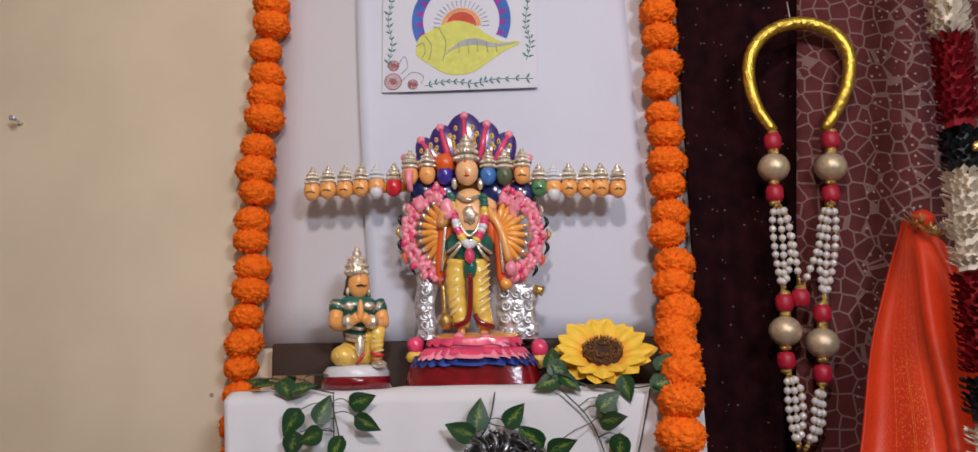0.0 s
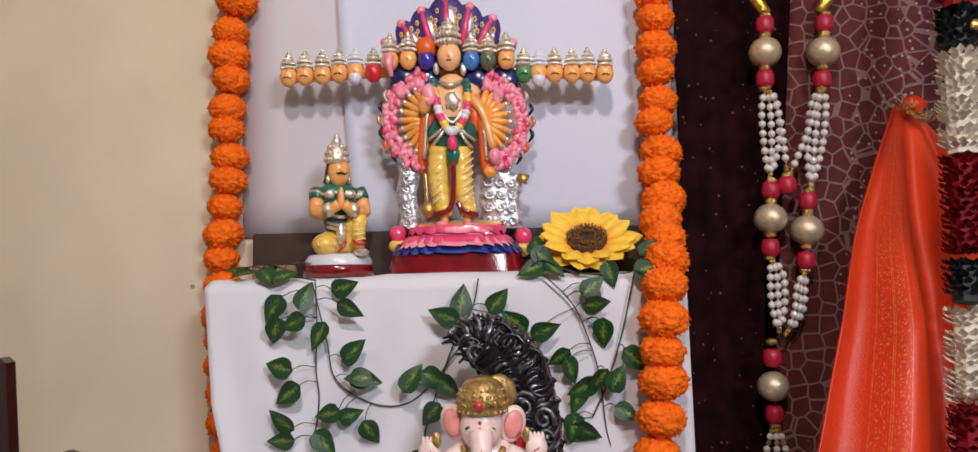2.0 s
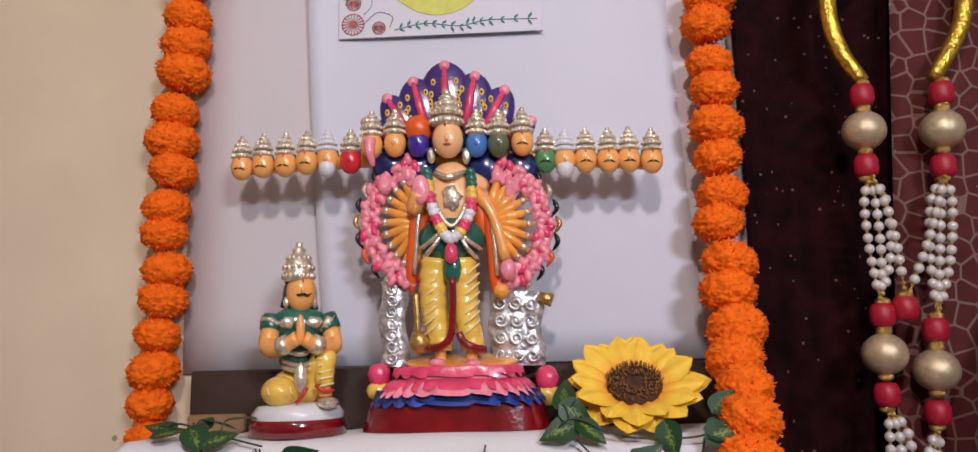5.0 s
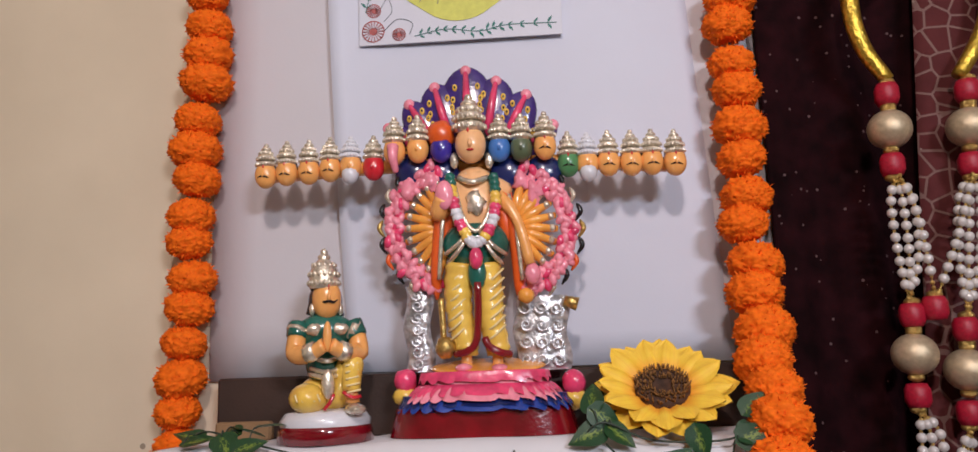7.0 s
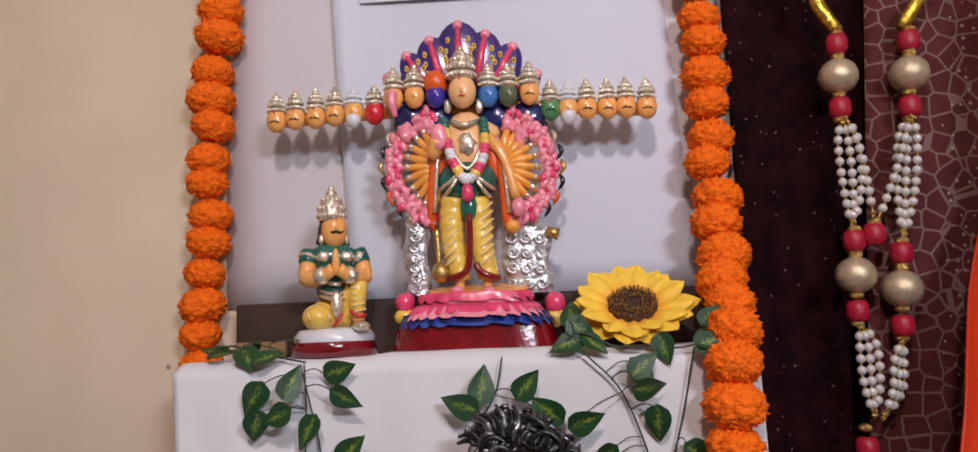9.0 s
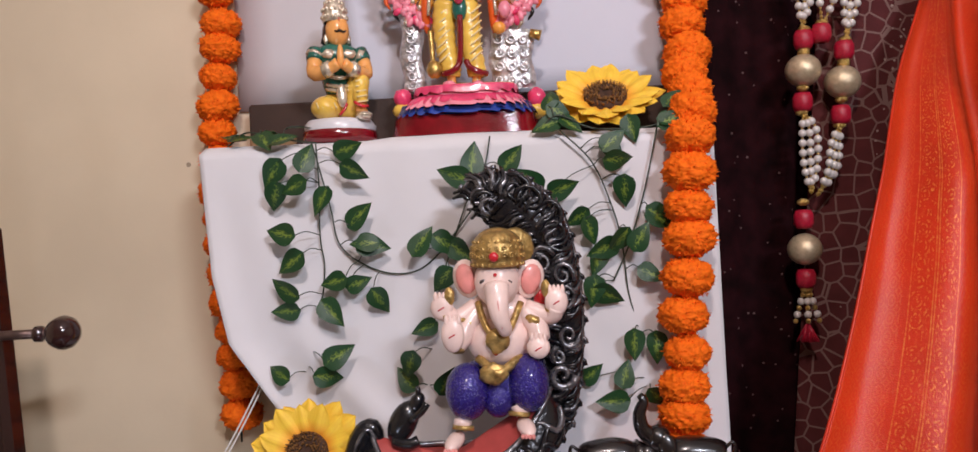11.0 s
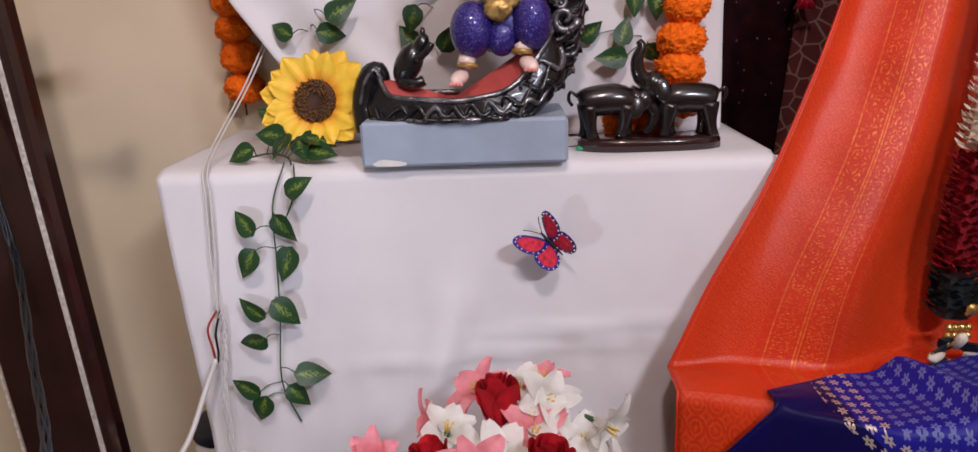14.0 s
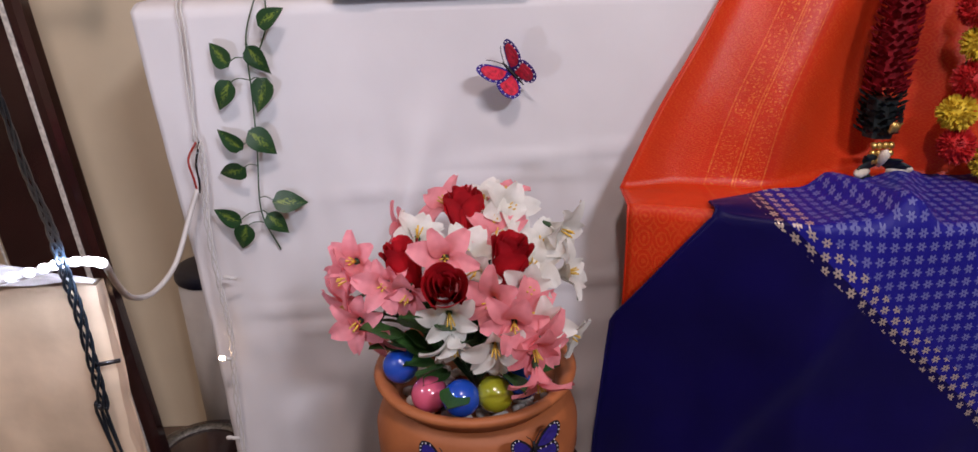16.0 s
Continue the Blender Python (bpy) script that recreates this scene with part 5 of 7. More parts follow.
    for i in range(1, 36):
        d = (ln[i + 1] - ln[i - 1]).normalized()
        side = Vector((d.z, 0, -d.x))

        def skin_at(lane, on):
            k = min(35, max(1, i + on))
            return ln[k] + side * lane * rr[k] + Vector((0, -0.5 * rr[k] * math.sqrt(max(0.03, 1 - min(1, abs(lane)) ** 2)) - 0.0015, 0))
        # combed strands that sweep from the spine to both edges
        for sg in (-1, 1, -1, 1):
            if rnd.random() < 0.2:
                continue
            far, bow, on = rnd.uniform(0.8, 1.0), rnd.uniform(0.008, 0.028), rnd.uniform(-0.008, 0.006)
            pts = [skin_at(sg * (0.05 + far * q / 7), 0) + d * (bow * (q / 7) ** 2 + on + 0.003 * math.sin(q * 0.9)) for q in range(8)]
            s.slot = RI if rnd.random() < 0.36 else CA
            s.tube(pts, [0.0012 + rnd.uniform(0.0018, 0.0034) * math.sin(math.pi * (q + 0.7) / 8.4) for q in range(8)], 6)
        for n in range(1 if i % 2 == 0 else 0):
            lane = rnd.uniform(-0.72, 0.72)
            c, big, ph = skin_at(lane, 0), rnd.uniform(0.30, 0.52) * rr[i], rnd.uniform(0, 6)
            way = rnd.choice((-1, 1))
            pts = [c + Vector((0, -0.002, 0)) + side * big * (1 - q / 17) * math.cos(way * 0.62 * q + ph) + d * big * 1.2 * (1 - q / 17) * math.sin(way * 0.62 * q + ph) for q in range(15)]
            s.slot = RI if rnd.random() < 0.40 else CA
            s.tube(pts, [0.0040 - 0.00016 * q for q in range(15)], 7)
        if i % 2:
            for sg in (-1, 1):
                c = ln[i] + side * sg * rr[i] * 0.92
                s.slot = CA if i % 4 == 1 else RI
                s.tube([c + side * sg * 0.006 * (1 - q / 14) * math.cos(0.6 * q) + d * 0.010 * (1 - q / 14) * math.sin(0.6 * q) + Vector((0, -0.003, 0)) for q in range(12)], 0.0030, 6)
    for sg in (-1, 1):
        s.slot = RI
        s.tube([ln[k] + Vector(((ln[k + 1] - ln[k - 1]).normalized().z, 0, -(ln[k + 1] - ln[k - 1]).normalized().x)) * sg * rr[k] * 0.93 + Vector((0, -0.004, 0)) for k in range(1, 36)], 0.0024, 6)
    for q, (u, v) in enumerate(((635, 540), (660, 510), (610, 640))):
        pts = [P(u + (42 - 2.2 * k) * math.cos(0.5 * k), v + (42 - 2.2 * k) * math.sin(0.5 * k), Y + 0.006) for k in range(17)]
        s.slot = RI if q else CA
        s.tube(pts, [0.006 - 0.0002 * k for k in range(17)], 7)
    def P(u, v, y=Y):
        u, v = u + float(np.interp(v, (200, 720), (8, 26))), v - float(np.interp(v, (160, 400, 540), (14, 32, 46)))
        return -0.089 + u * 0.000429 - v * 0.0000266, y, 1.15 - v * 0.000442 - u * 0.0000173
    # legs
    s.slot = BG
    s.ell(P(450, 575, Y), (0.056, 0.034, 0.036), 16, 10)
    s.ell(P(362, 590, Y - 0.024), (0.028, 0.030, 0.036), 16, 12)
    s.ell(P(538, 565, Y - 0.022), (0.026, 0.030, 0.037), 16, 12)
    s.ell(P(450, 610, Y - 0.022), (0.020, 0.016, 0.024), 12, 8)
    for sg, (u, v), (fu, fv) in ((-1, (350, 665), (325, 722)), (1, (512, 625), (530, 680))):
        s.slot = SK
        s.tube([P(u, v, Y - 0.026), P((u + fu) / 2, fv - 30, Y - 0.030)], [0.0118, 0.0092], 12)
        s.ell(P(fu, fv, Y - 0.038), (0.0110, 0.023, 0.0085), 14, 10, turned(12, 0, 14 * sg))
        s.slot = EP
        for q in range(4):
            s.ell(P(fu - 16 + 10 * q + 6 * sg, fv + 14, Y - 0.059), (0.0027, 0.005, 0.0030), 6, 5)
        s.slot = GO
        s.tube([P(u - 1, v + 18, Y - 0.027), P(u - 2, v + 30, Y - 0.028)], 0.0138, 12)
    # body
    s.slot = SK
    s.ell(P(455, 440, Y - 0.008), (0.040, 0.032, 0.034), 18, 14)
    s.ell(P(458, 360, Y), (0.043, 0.026, 0.032), 16, 12)
    s.slot = GO
    s.tube(curve([P(395, 490, Y - 0.026), P(440, 522, Y - 0.042), P(460, 525, Y - 0.043), P(520, 485, Y - 0.024)], 12), 0.006, 8)
    s.ell(P(440, 532, Y - 0.042), (0.018, 0.006, 0.014), 12, 8, rough=0.3, freq=160)
    s.tube(curve([P(395, 320, Y - 0.018), P(420, 390, Y - 0.036), P(455, 425, Y - 0.042), P(485, 400, Y - 0.038), P(520, 320, Y - 0.018)], 16), 0.0045, 8)
    s.ell(P(452, 428, Y - 0.042), (0.015, 0.006, 0.015), 12, 8, rough=0.3, freq=160)
    s.slot = RF
    s.ell(P(447, 466, Y - 0.041), (0.003, 0.003, 0.004), 6, 5)
    # arms
    for pts, r in (([(395, 345), (365, 385), (345, 430), (328, 445)], 0.0135), ([(390, 335), (335, 370), (300, 350)], 0.0115), ([(530, 345), (565, 390), (572, 430)], 0.0135), ([(535, 340), (605, 360), (622, 330)], 0.0115)):
        s.slot = SK
        s.tube(curve([P(u, v, Y - 0.008 - 0.008 * i) for i, (u, v) in enumerate(pts)], 12), r, 10)
    s.slot = SK
    for u, v, h, dy in ((325, 412, 0.022, 0.042), (292, 335, 0.016, 0.028), (568, 450, 0.014, 0.040), (622, 315, 0.018, 0.026)):
        s.slot = SK
        s.ell(P(u, v, Y - dy), (0.0145, 0.0075, h), 12, 8)
        for q in range(4):
            s.ell(P(u - 18 + 12 * q, v - h / K * 0.8, Y - dy - 0.001), (0.0031, 0.004, 0.008), 6, 5)
        s.slot = RF
        s.tube([P(u - 10, v + 8, Y - dy - 0.0072), P(u + 8, v - 4, Y - dy - 0.0072)], 0.0009, 5)
        s.slot = GO
    for u, v, dy in ((360, 380, 0.018), (557, 372, 0.018), (330, 455, 0.03), (300, 360, 0.022), (615, 345, 0.02)):
        s.ell(P(u, v, Y - dy), (0.0125, 0.012, 0.007), 12, 8, turned(0, 25, 0), rough=0.2, freq=200)
    s.ell(P(314, 300, Y - 0.030), (0.007, 0.004, 0.012), 10, 6)
    s.ell(P(592, 275, Y - 0.026), (0.006, 0.004, 0.011), 10, 6)
    s.slot = RF
    s.ell(P(578, 320, Y), (0.009, 0.006, 0.016), 10, 8)
    # head, ears and trunk
    s.slot = SK
    s.ell(P(452, 255, Y - 0.020), (0.0285, 0.026, 0.033), 18, 14)
    s.tube(curve([P(452, 265, Y - 0.042), P(455, 310, Y - 0.052), P(462, 355, Y - 0.056), P(474, 390, Y - 0.052), P(468, 408, Y - 0.048)], 16), [0.016, 0.0155, 0.015, 0.0145, 0.014, 0.0132, 0.0125, 0.0118, 0.011, 0.0105, 0.010, 0.0095, 0.009, 0.0085, 0.0075, 0.006, 0.004], 12)
    s.slot = EP
    s.tube(curve([P(455, 275, Y - 0.0585), P(458, 320, Y - 0.066), P(468, 385, Y - 0.063)], 10), 0.0009, 5)
    for u, sg in ((362, -1), (548, 1)):
        s.slot = SK
        s.ell(P(u, 250, Y - 0.004), (0.019, 0.007, 0.025), 14, 10, turned(0, 14 * sg, 18 * sg))
        s.slot = EP
        s.ell(P(u + 3 * sg, 250, Y - 0.0095), (0.0135, 0.004, 0.0195), 12, 8, turned(0, 14 * sg, 18 * sg))
    s.slot = RF
    s.ell(P(449, 232, Y - 0.0462), (0.0024, 0.0018, 0.0024), 8, 5)
    s.ell(P(449, 253, Y - 0.0460), (0.0024, 0.0018, 0.0024), 8, 5)
    s.slot = GO
    cx, cy, cz = P(455, 210, Y - 0.018)
    s.lathe([(0.0300, 0), (0.0325, 0.003), (0.0318, 0.006), (0.0335, 0.010), (0.0340, 0.018), (0.0325, 0.027), (0.0300, 0.030), (0.0275, 0.036), (0.0215, 0.042), (0.0130, 0.0465), (0.005, 0.0485), (0.0003, 0.049)], (cx, cy, cz), 28)
    for k in range(11):
        a = math.pi * (1.04 + 0.92 * k / 10)
        for h_, r_, w_ in ((0.014, 0.0338, 0.0042), (0.023, 0.0328, 0.0034)):
            pts = [(cx + r_ * math.cos(a + w_ * 30 * (1 - q / 11) * math.cos(0.75 * q + k)), cy - 0.0012 + r_ * math.sin(a + w_ * 30 * (1 - q / 11) * math.cos(0.75 * q + k)), cz + h_ + w_ * (1 - q / 11) * math.sin(0.75 * q + k)) for q in range(10)]
            s.tube(pts, 0.0013, 5)
        s.ell((cx + 0.0322 * math.cos(a), cy + 0.0322 * math.sin(a), cz + 0.003), 0.0026, 6, 4)
        s.ell((cx + 0.0295 * math.cos(a), cy + 0.0295 * math.sin(a), cz + 0.031), 0.0022, 6, 4)
    s.lathe([(0.0001, 0.004), (0.024, 0.004), (0.027, 0), (0.024, -0.004), (0.0001, -0.004)], P(500, 158, Y + 0.006), 26, turned(90, 0, 14), wave=lambda a: 1 + 0.03 * math.sin(18 * a))
    s.slot = RF
    s.ell(P(446, 178, Y - 0.0535), (0.0062, 0.004, 0.0062), 10, 6)
    for u, sg in ((415, -1), (486, 1)):
        s.slot = BL
        s.ell(P(u, 252, Y - 0.0405 + 0.002 * abs(sg)), (0.0062, 0.0030, 0.0030), 8, 5, turned(0, 22 * sg, 20 * sg))
        s.slot = RI
        s.ell(P(u, 250, Y - 0.0412 + 0.002 * abs(sg)), (0.0046, 0.0030, 0.0018), 8, 5, turned(0, 22 * sg, 20 * sg))
    # small dark mouse on the prow
    s.slot = BL
    s.ell(P(165, 690, Y - 0.004), (0.018, 0.016, 0.030), 12, 10, turned(0, 28, 0))
    s.ell(P(205, 635, Y - 0.006), (0.010, 0.010, 0.016), 10, 8, turned(0, 30, 0))
    s.ell(P(212, 600, Y - 0.008), (0.004, 0.004, 0.008), 8, 6)
    s.tube(curve([P(190, 680, Y - 0.016), P(225, 650, Y - 0.018), P(240, 628, Y - 0.016)], 8), 0.005, 8)
    s.tube(curve([P(140, 740, Y - 0.012), P(185, 745, Y - 0.018), P(215, 735, Y - 0.016)], 8), 0.007, 8)
    return tagged(part("seated_statue", s, mats), "painted elephant-headed deity statue seated on a black carved boat", "statue")


seated_statue()


# ---- pair of dark wooden elephants ----
def elephants():
    g = thing("elephant_figurine", (0.297, 1.09, 0.7355), "polished black wooden pair of elephants on an oval base", "figurine")
    y = 1.09
    part("base", Shape().lathe([(0.0001, 0), (0.098, 0), (0.098, 0.012), (0.093, 0.016), (0.0001, 0.016)], (0.297, y, 0.7355), 48, wave=lambda a: 1 / max(abs(math.cos(a)) ** 2.6 + (abs(math.sin(a)) / 0.34) ** 2.6, 0.01) ** (1 / 2.6)), dark_wood, g, "dark brown oval wooden base")
    for x, face, lift in ((0.243, 1, False), (0.345, -1, True)):
        s = Shape()
        s.tube(curve([(x - face * 0.040, y, 0.796), (x - face * 0.030, y, 0.800), (x, y, 0.803), (x + face * 0.022, y, 0.801), (x + face * 0.034, y, 0.803)], 16), [0.009, 0.014, 0.018, 0.0195, 0.0205, 0.021, 0.0215, 0.0218, 0.022, 0.022, 0.0215, 0.021, 0.020, 0.019, 0.018, 0.017, 0.015], 16)
        for dx, step in ((-0.030, -0.004), (0.022, 0.005)):
            for dy in (-0.011, 0.011):
                k = step if dy > 0 else -step * 1.6
                s.tube(curve([(x + face * dx, y + dy * 0.8, 0.796), (x + face * dx + k * 0.4, y + dy, 0.772), (x + face * dx + k, y + dy, 0.7512)], 8), [0.0145, 0.0135, 0.0118, 0.0100, 0.0088, 0.0080, 0.0076, 0.0080, 0.0094], 10)
        hx, hz = x + face * 0.044, 0.800 if not lift else 0.822
        up = turned(0, face * (-30 if lift else 24), 0)
        s.ell((hx, y - 0.001, hz), (0.0175, 0.0155, 0.0190), 16, 12, up)
        s.tube([(x + face * 0.026, y, 0.806), (hx, y, hz)], [0.017, 0.0145], 12)
        for dy in (-1, 1):
            s.ell((hx - face * 0.010, y + dy * 0.0155, hz - 0.006), (0.0115, 0.0034, 0.0165), 12, 8, turned(dy * 12, face * 12, 0))
            s.tube(curve([(hx + face * 0.008, y + dy * 0.009, hz - 0.008), (hx + face * 0.024, y + dy * 0.011, hz - 0.006 + (0.010 if lift else -0.008))], 4), [0.0024, 0.0022, 0.0019, 0.0015, 0.0007], 6)
        if lift:
            ln = [(hx + face * 0.006, y, hz + 0.002), (hx + face * 0.019, y - 0.002, hz + 0.014), (hx + face * 0.022, y - 0.003, hz + 0.034), (hx + face * 0.016, y - 0.003, hz + 0.050), (hx + face * 0.021, y - 0.003, hz + 0.058)]
        else:
            ln = [(hx + face * 0.004, y, hz), (hx + face * 0.017, y - 0.003, hz - 0.016), (hx + face * 0.012, y - 0.004, hz - 0.034), (hx + face * 0.002, y - 0.004, hz - 0.043)]
        s.tube(curve(ln, 14), [0.0125 - 0.00058 * i for i in range(15)], 12)
        bx = x - face * 0.047
        s.tube(curve([(bx + face * 0.006, y, 0.806), (bx - face * 0.006, y, 0.815), (bx - face * 0.009, y, 0.805), (bx - face * 0.004, y, 0.796)], 12), 0.0024, 7)
        part("elephant", s, black_wood, g, "black elephant with its trunk raised" if lift else "black elephant with its trunk lowered")
    return g


elephants()


# ---- bead necklace on the curtain ----
bead_gold = mat("woven_champagne_thread", (0.58, 0.46, 0.30), 0.32, 0.5, var=0.14, scale=5, bump=0.25, fine=26)
bead_red = mat("crimson_silk_thread", (0.38, 0.008, 0.028), 0.38, var=0.2, scale=5, bump=0.2, fine=24)
pearl = mat("pearl", (0.62, 0.58, 0.55), 0.22, 0.1, var=0.06, coat=0.6, bump=0.02)
bright_gold = mat("bright_gold_foil", (0.62, 0.42, 0.06), 0.28, 0.9, var=0.35, scale=130, bump=0.9, fine=240)
necklace = thing("bead_necklace", (0.62, 1.285, 1.87), "long hanging necklace of gold balls, red beads and pearls", "necklace")
NY = 1.283


def N(u, v, y=NY):
    return 0.579 + (u - 235) * 0.00072 * (1 - (v - 397) * 0.00035) - (v - 397) * 0.000042, y, 1.604 - (v - 397) * 0.00073


part("neck_tube", Shape().tube(curve([N(238, 308), N(203, 250), N(186, 180), N(192, 112), N(230, 58), N(297, 36), (N(365, 58)), N(404, 112), N(408, 180), N(392, 240), N(355, 308)], 44), [0.0088 + 0.0030 * math.sin(math.pi * i / 44) ** 0.6 for i in range(45)], 12), bright_gold, necklace, "thick tube wrapped in gold foil")
part("hanger", Shape().tube([N(290, 30, NY + 0.02), N(285, -40, NY + 0.03)], 0.001, 5), pearl, necklace)
ROUND = mesh_of("ball_bead", Shape().ell((0, 0, 0), (1, 1, 0.95), 20, 14), bead_gold)
s_ = Shape()
s_.lathe([(0.35, -1.0), (0.78, -0.92), (1.0, -0.45), (1.0, 0.45), (0.78, 0.92), (0.35, 1.0)], (0, 0, 0), 18, wave=lambda a: 1 + 0.03 * math.sin(24 * a))
DRUM = mesh_of("red_bead", s_, bead_red)
s_ = Shape()
s_.lathe([(0.3, -0.6), (0.9, -0.3), (1, 0), (0.9, 0.3), (0.3, 0.6)], (0, 0, 0), 12)
CAP = mesh_of("gold_cap", s_, gold)
PEARL = mesh_of("pearl", Shape().ell((0, 0, 0), 1.0, 10, 8), pearl)
SEED = mesh_of("gold_seed", Shape().ell((0, 0, 0), 1.0, 6, 5), gold)


def bead(name, me, p, r):
    b = part(name, me, None, necklace)
    b.matrix_basis = Matrix.Translation(p) @ Matrix.Diagonal((r, r, r, 1))


def stack(u, v, ball_v, end_v):
    bead("red_bead", DRUM, N(u, v), 0.0148)
    bead("ball_bead", ROUND, N(u + 1, ball_v), 0.0265)
    bead("red_bead", DRUM, N(u + 2, end_v), 0.0148)
    for q in (v - 22, v + 22, ball_v - 37, ball_v + 37, end_v + 22):
        bead("gold_cap", CAP, N(u + 1, q), 0.0095)


stack(235, 334, 397, 460)
stack(369, 335, 400, 465)
stack(255, 716, 780, 846)
stack(352, 742, 808, 876)
bead("red_bead", DRUM, N(293, 706, NY - 0.006), 0.0148)
bead("gold_cap", CAP, N(293, 684, NY - 0.006), 0.0095)


def strand(points, seed_ends=3):
    ln = curve([N(u, v, NY - 0.004 + d) for u, v, d in points], 120)
    total = sum((b - a).length for a, b in zip(ln, ln[1:]))
    run, need = 0.0, 0.0
    part("string", Shape().tube(ln[::6], 0.0009, 5), gold, necklace)
    for a, b in zip(ln, ln[1:]):
        if run >= need:
            if run < 0.017 or run > total - 0.017:
                bead("gold_seed", SEED, a, 0.0030)
                need += 0.0058
            else:
                bead("pearl", PEARL, a, 0.0062)
                bead("gold_seed", SEED, a + (b - a).normalized() * 0.0074, 0.0022)
                need += 0.0148
        run += (b - a).length


for u0, v0, us, u1, v1 in ((240, 482, (228, 246, 262), 250, 696), (368, 486, (346, 361, 378), 354, 722), (258, 868, (256, 272, 288), 285, 1040), (351, 898, (352, 340, 327), 300, 1045)):
    for k, um in enumerate(us):
        strand([(u0, v0, 0), (um, v0 + 40, -0.003 * k), (um + (6 if u0 < 300 else -4), (v0 + v1) / 2 + 20, -0.003 * k), (u1, v1, 0)])
strand([(242, 482, -0.006), (268, 560, -0.01), (290, 684, -0.008)])
strand([(366, 486, -0.006), (334, 590, -0.01), (296, 684, -0.008)])
bz = 1.051
for name, me, z, r in (("gold_cap", CAP, bz + 0.072, 0.0095), ("red_bead", DRUM, bz + 0.046, 0.0148), ("ball_bead", ROUND, bz, 0.0255), ("red_bead", DRUM, bz - 0.045, 0.0148), ("gold_cap", CAP, bz - 0.062, 0.0095)):
    bead(name, me, (0.568, NY, z), r)
for k in range(3):
    for q in range(5):
        bead("pearl" if q in (1, 3) else "gold_seed", PEARL if q in (1, 3) else SEED, (0.562 + 0.006 * k + 0.003 * (k - 1) * q, NY - 0.003 * (k == 1), bz - 0.070 - 0.010 * q), 0.0058 if q in (1, 3) else 0.0042)
tuft = Shape()
rnd_ = random.Random(4)
for k in range(70):
    a, q = rnd_.uniform(0, 6.28), rnd_.uniform(0.2, 1)
    tuft.tube([(0.568, NY, bz - 0.112), (0.568 + 0.010 * q * math.cos(a), NY + 0.008 * q * math.sin(a), bz - 0.128), (0.568 + 0.019 * q * math.cos(a), NY + 0.012 * q * math.sin(a), bz - 0.142)], [0.0012, 0.0014, 0.0008], 4)
part("tassel", tuft, bead_red, necklace, "short red thread tassel")

# ---- draped silk beside the altar ----
low = thing("low_seat", (0.75, 1.05, FLOOR), "low wooden seat hidden under draped silk", "seat")
part("seat_board", Shape().box((0.36, 0.93, 0.43), (1.30, 1.27, 0.455), 0.004), brown_wood, low)
for x in (0.40, 1.22):
    for y in (0.96, 1.20):
        part("leg", Shape().box((x, y, FLOOR), (x + 0.04, y + 0.04, 0.43), 0.003), brown_wood, low)
LEFT_EDGE = [(0.790, 1.292, 1.505), (0.693, 1.215, 1.32), (0.618, 1.130, 1.14), (0.540, 1.065, 0.93), (0.450, 1.005, 0.73), (0.358, 0.965, 0.575), (0.307, 0.945, 0.474)]


def front_y(x):
    return float(np.interp(x, (0.28, 0.40, 0.52, 1.4), (0.905, 0.855, 0.785, 0.765)))


left_line = curve(LEFT_EDGE, 60)


def red_drape(u, v):
    if v < 0.62:
        s = v / 0.62
        p = left_line[min(60, int(s * 60))].lerp(left_line[min(60, int(s * 60) + 1)], s * 60 - int(s * 60))
        span = 0.05 + 0.75 * s ** 0.8
        x = p.x + span * u
        spread = min(1, s * 3)
        y = p.y + 0.05 * s * u - 0.02 * math.exp(-((u - 0.22) / 0.12) ** 2) * spread * (1 - s) + 0.050 * spread * math.sin(u * 17 + 0.8 * s) * (0.42 + 0.75 * min(1, u * 1.5)) * (1 - 0.45 * s) + 0.05 * u * (1 - s)
        y += 0.004 * noise.noise((x * 18, p.z * 9, 3))
        return x, y, p.z + 0.004 * math.sin(9 * u)
    x0 = 0.305
    if v < 0.78:
        s = (v - 0.62) / 0.16
        x = x0 + 0.80 * u
        back = 0.945 + 0.05 * u + 0.050 * math.sin(u * 17 + 0.8) * (0.42 + 0.75 * min(1, u * 1.5)) * 0.55
        return x, back * (1 - s) + front_y(x) * s, 0.470 - 0.004 * s + 0.004 * math.sin(13 * u) * s + 0.003 * noise.noise((x * 20, s * 3, 1))
    s = (v - 0.78) / 0.22
    x = x0 - 0.012 * s + 0.80 * u
    return x, front_y(x) - 0.006 * math.sin(math.pi * min(1, s * 4)) - 0.01 * s * math.sin(x * 30), 0.464 - s * (0.464 - FLOOR - 0.01)


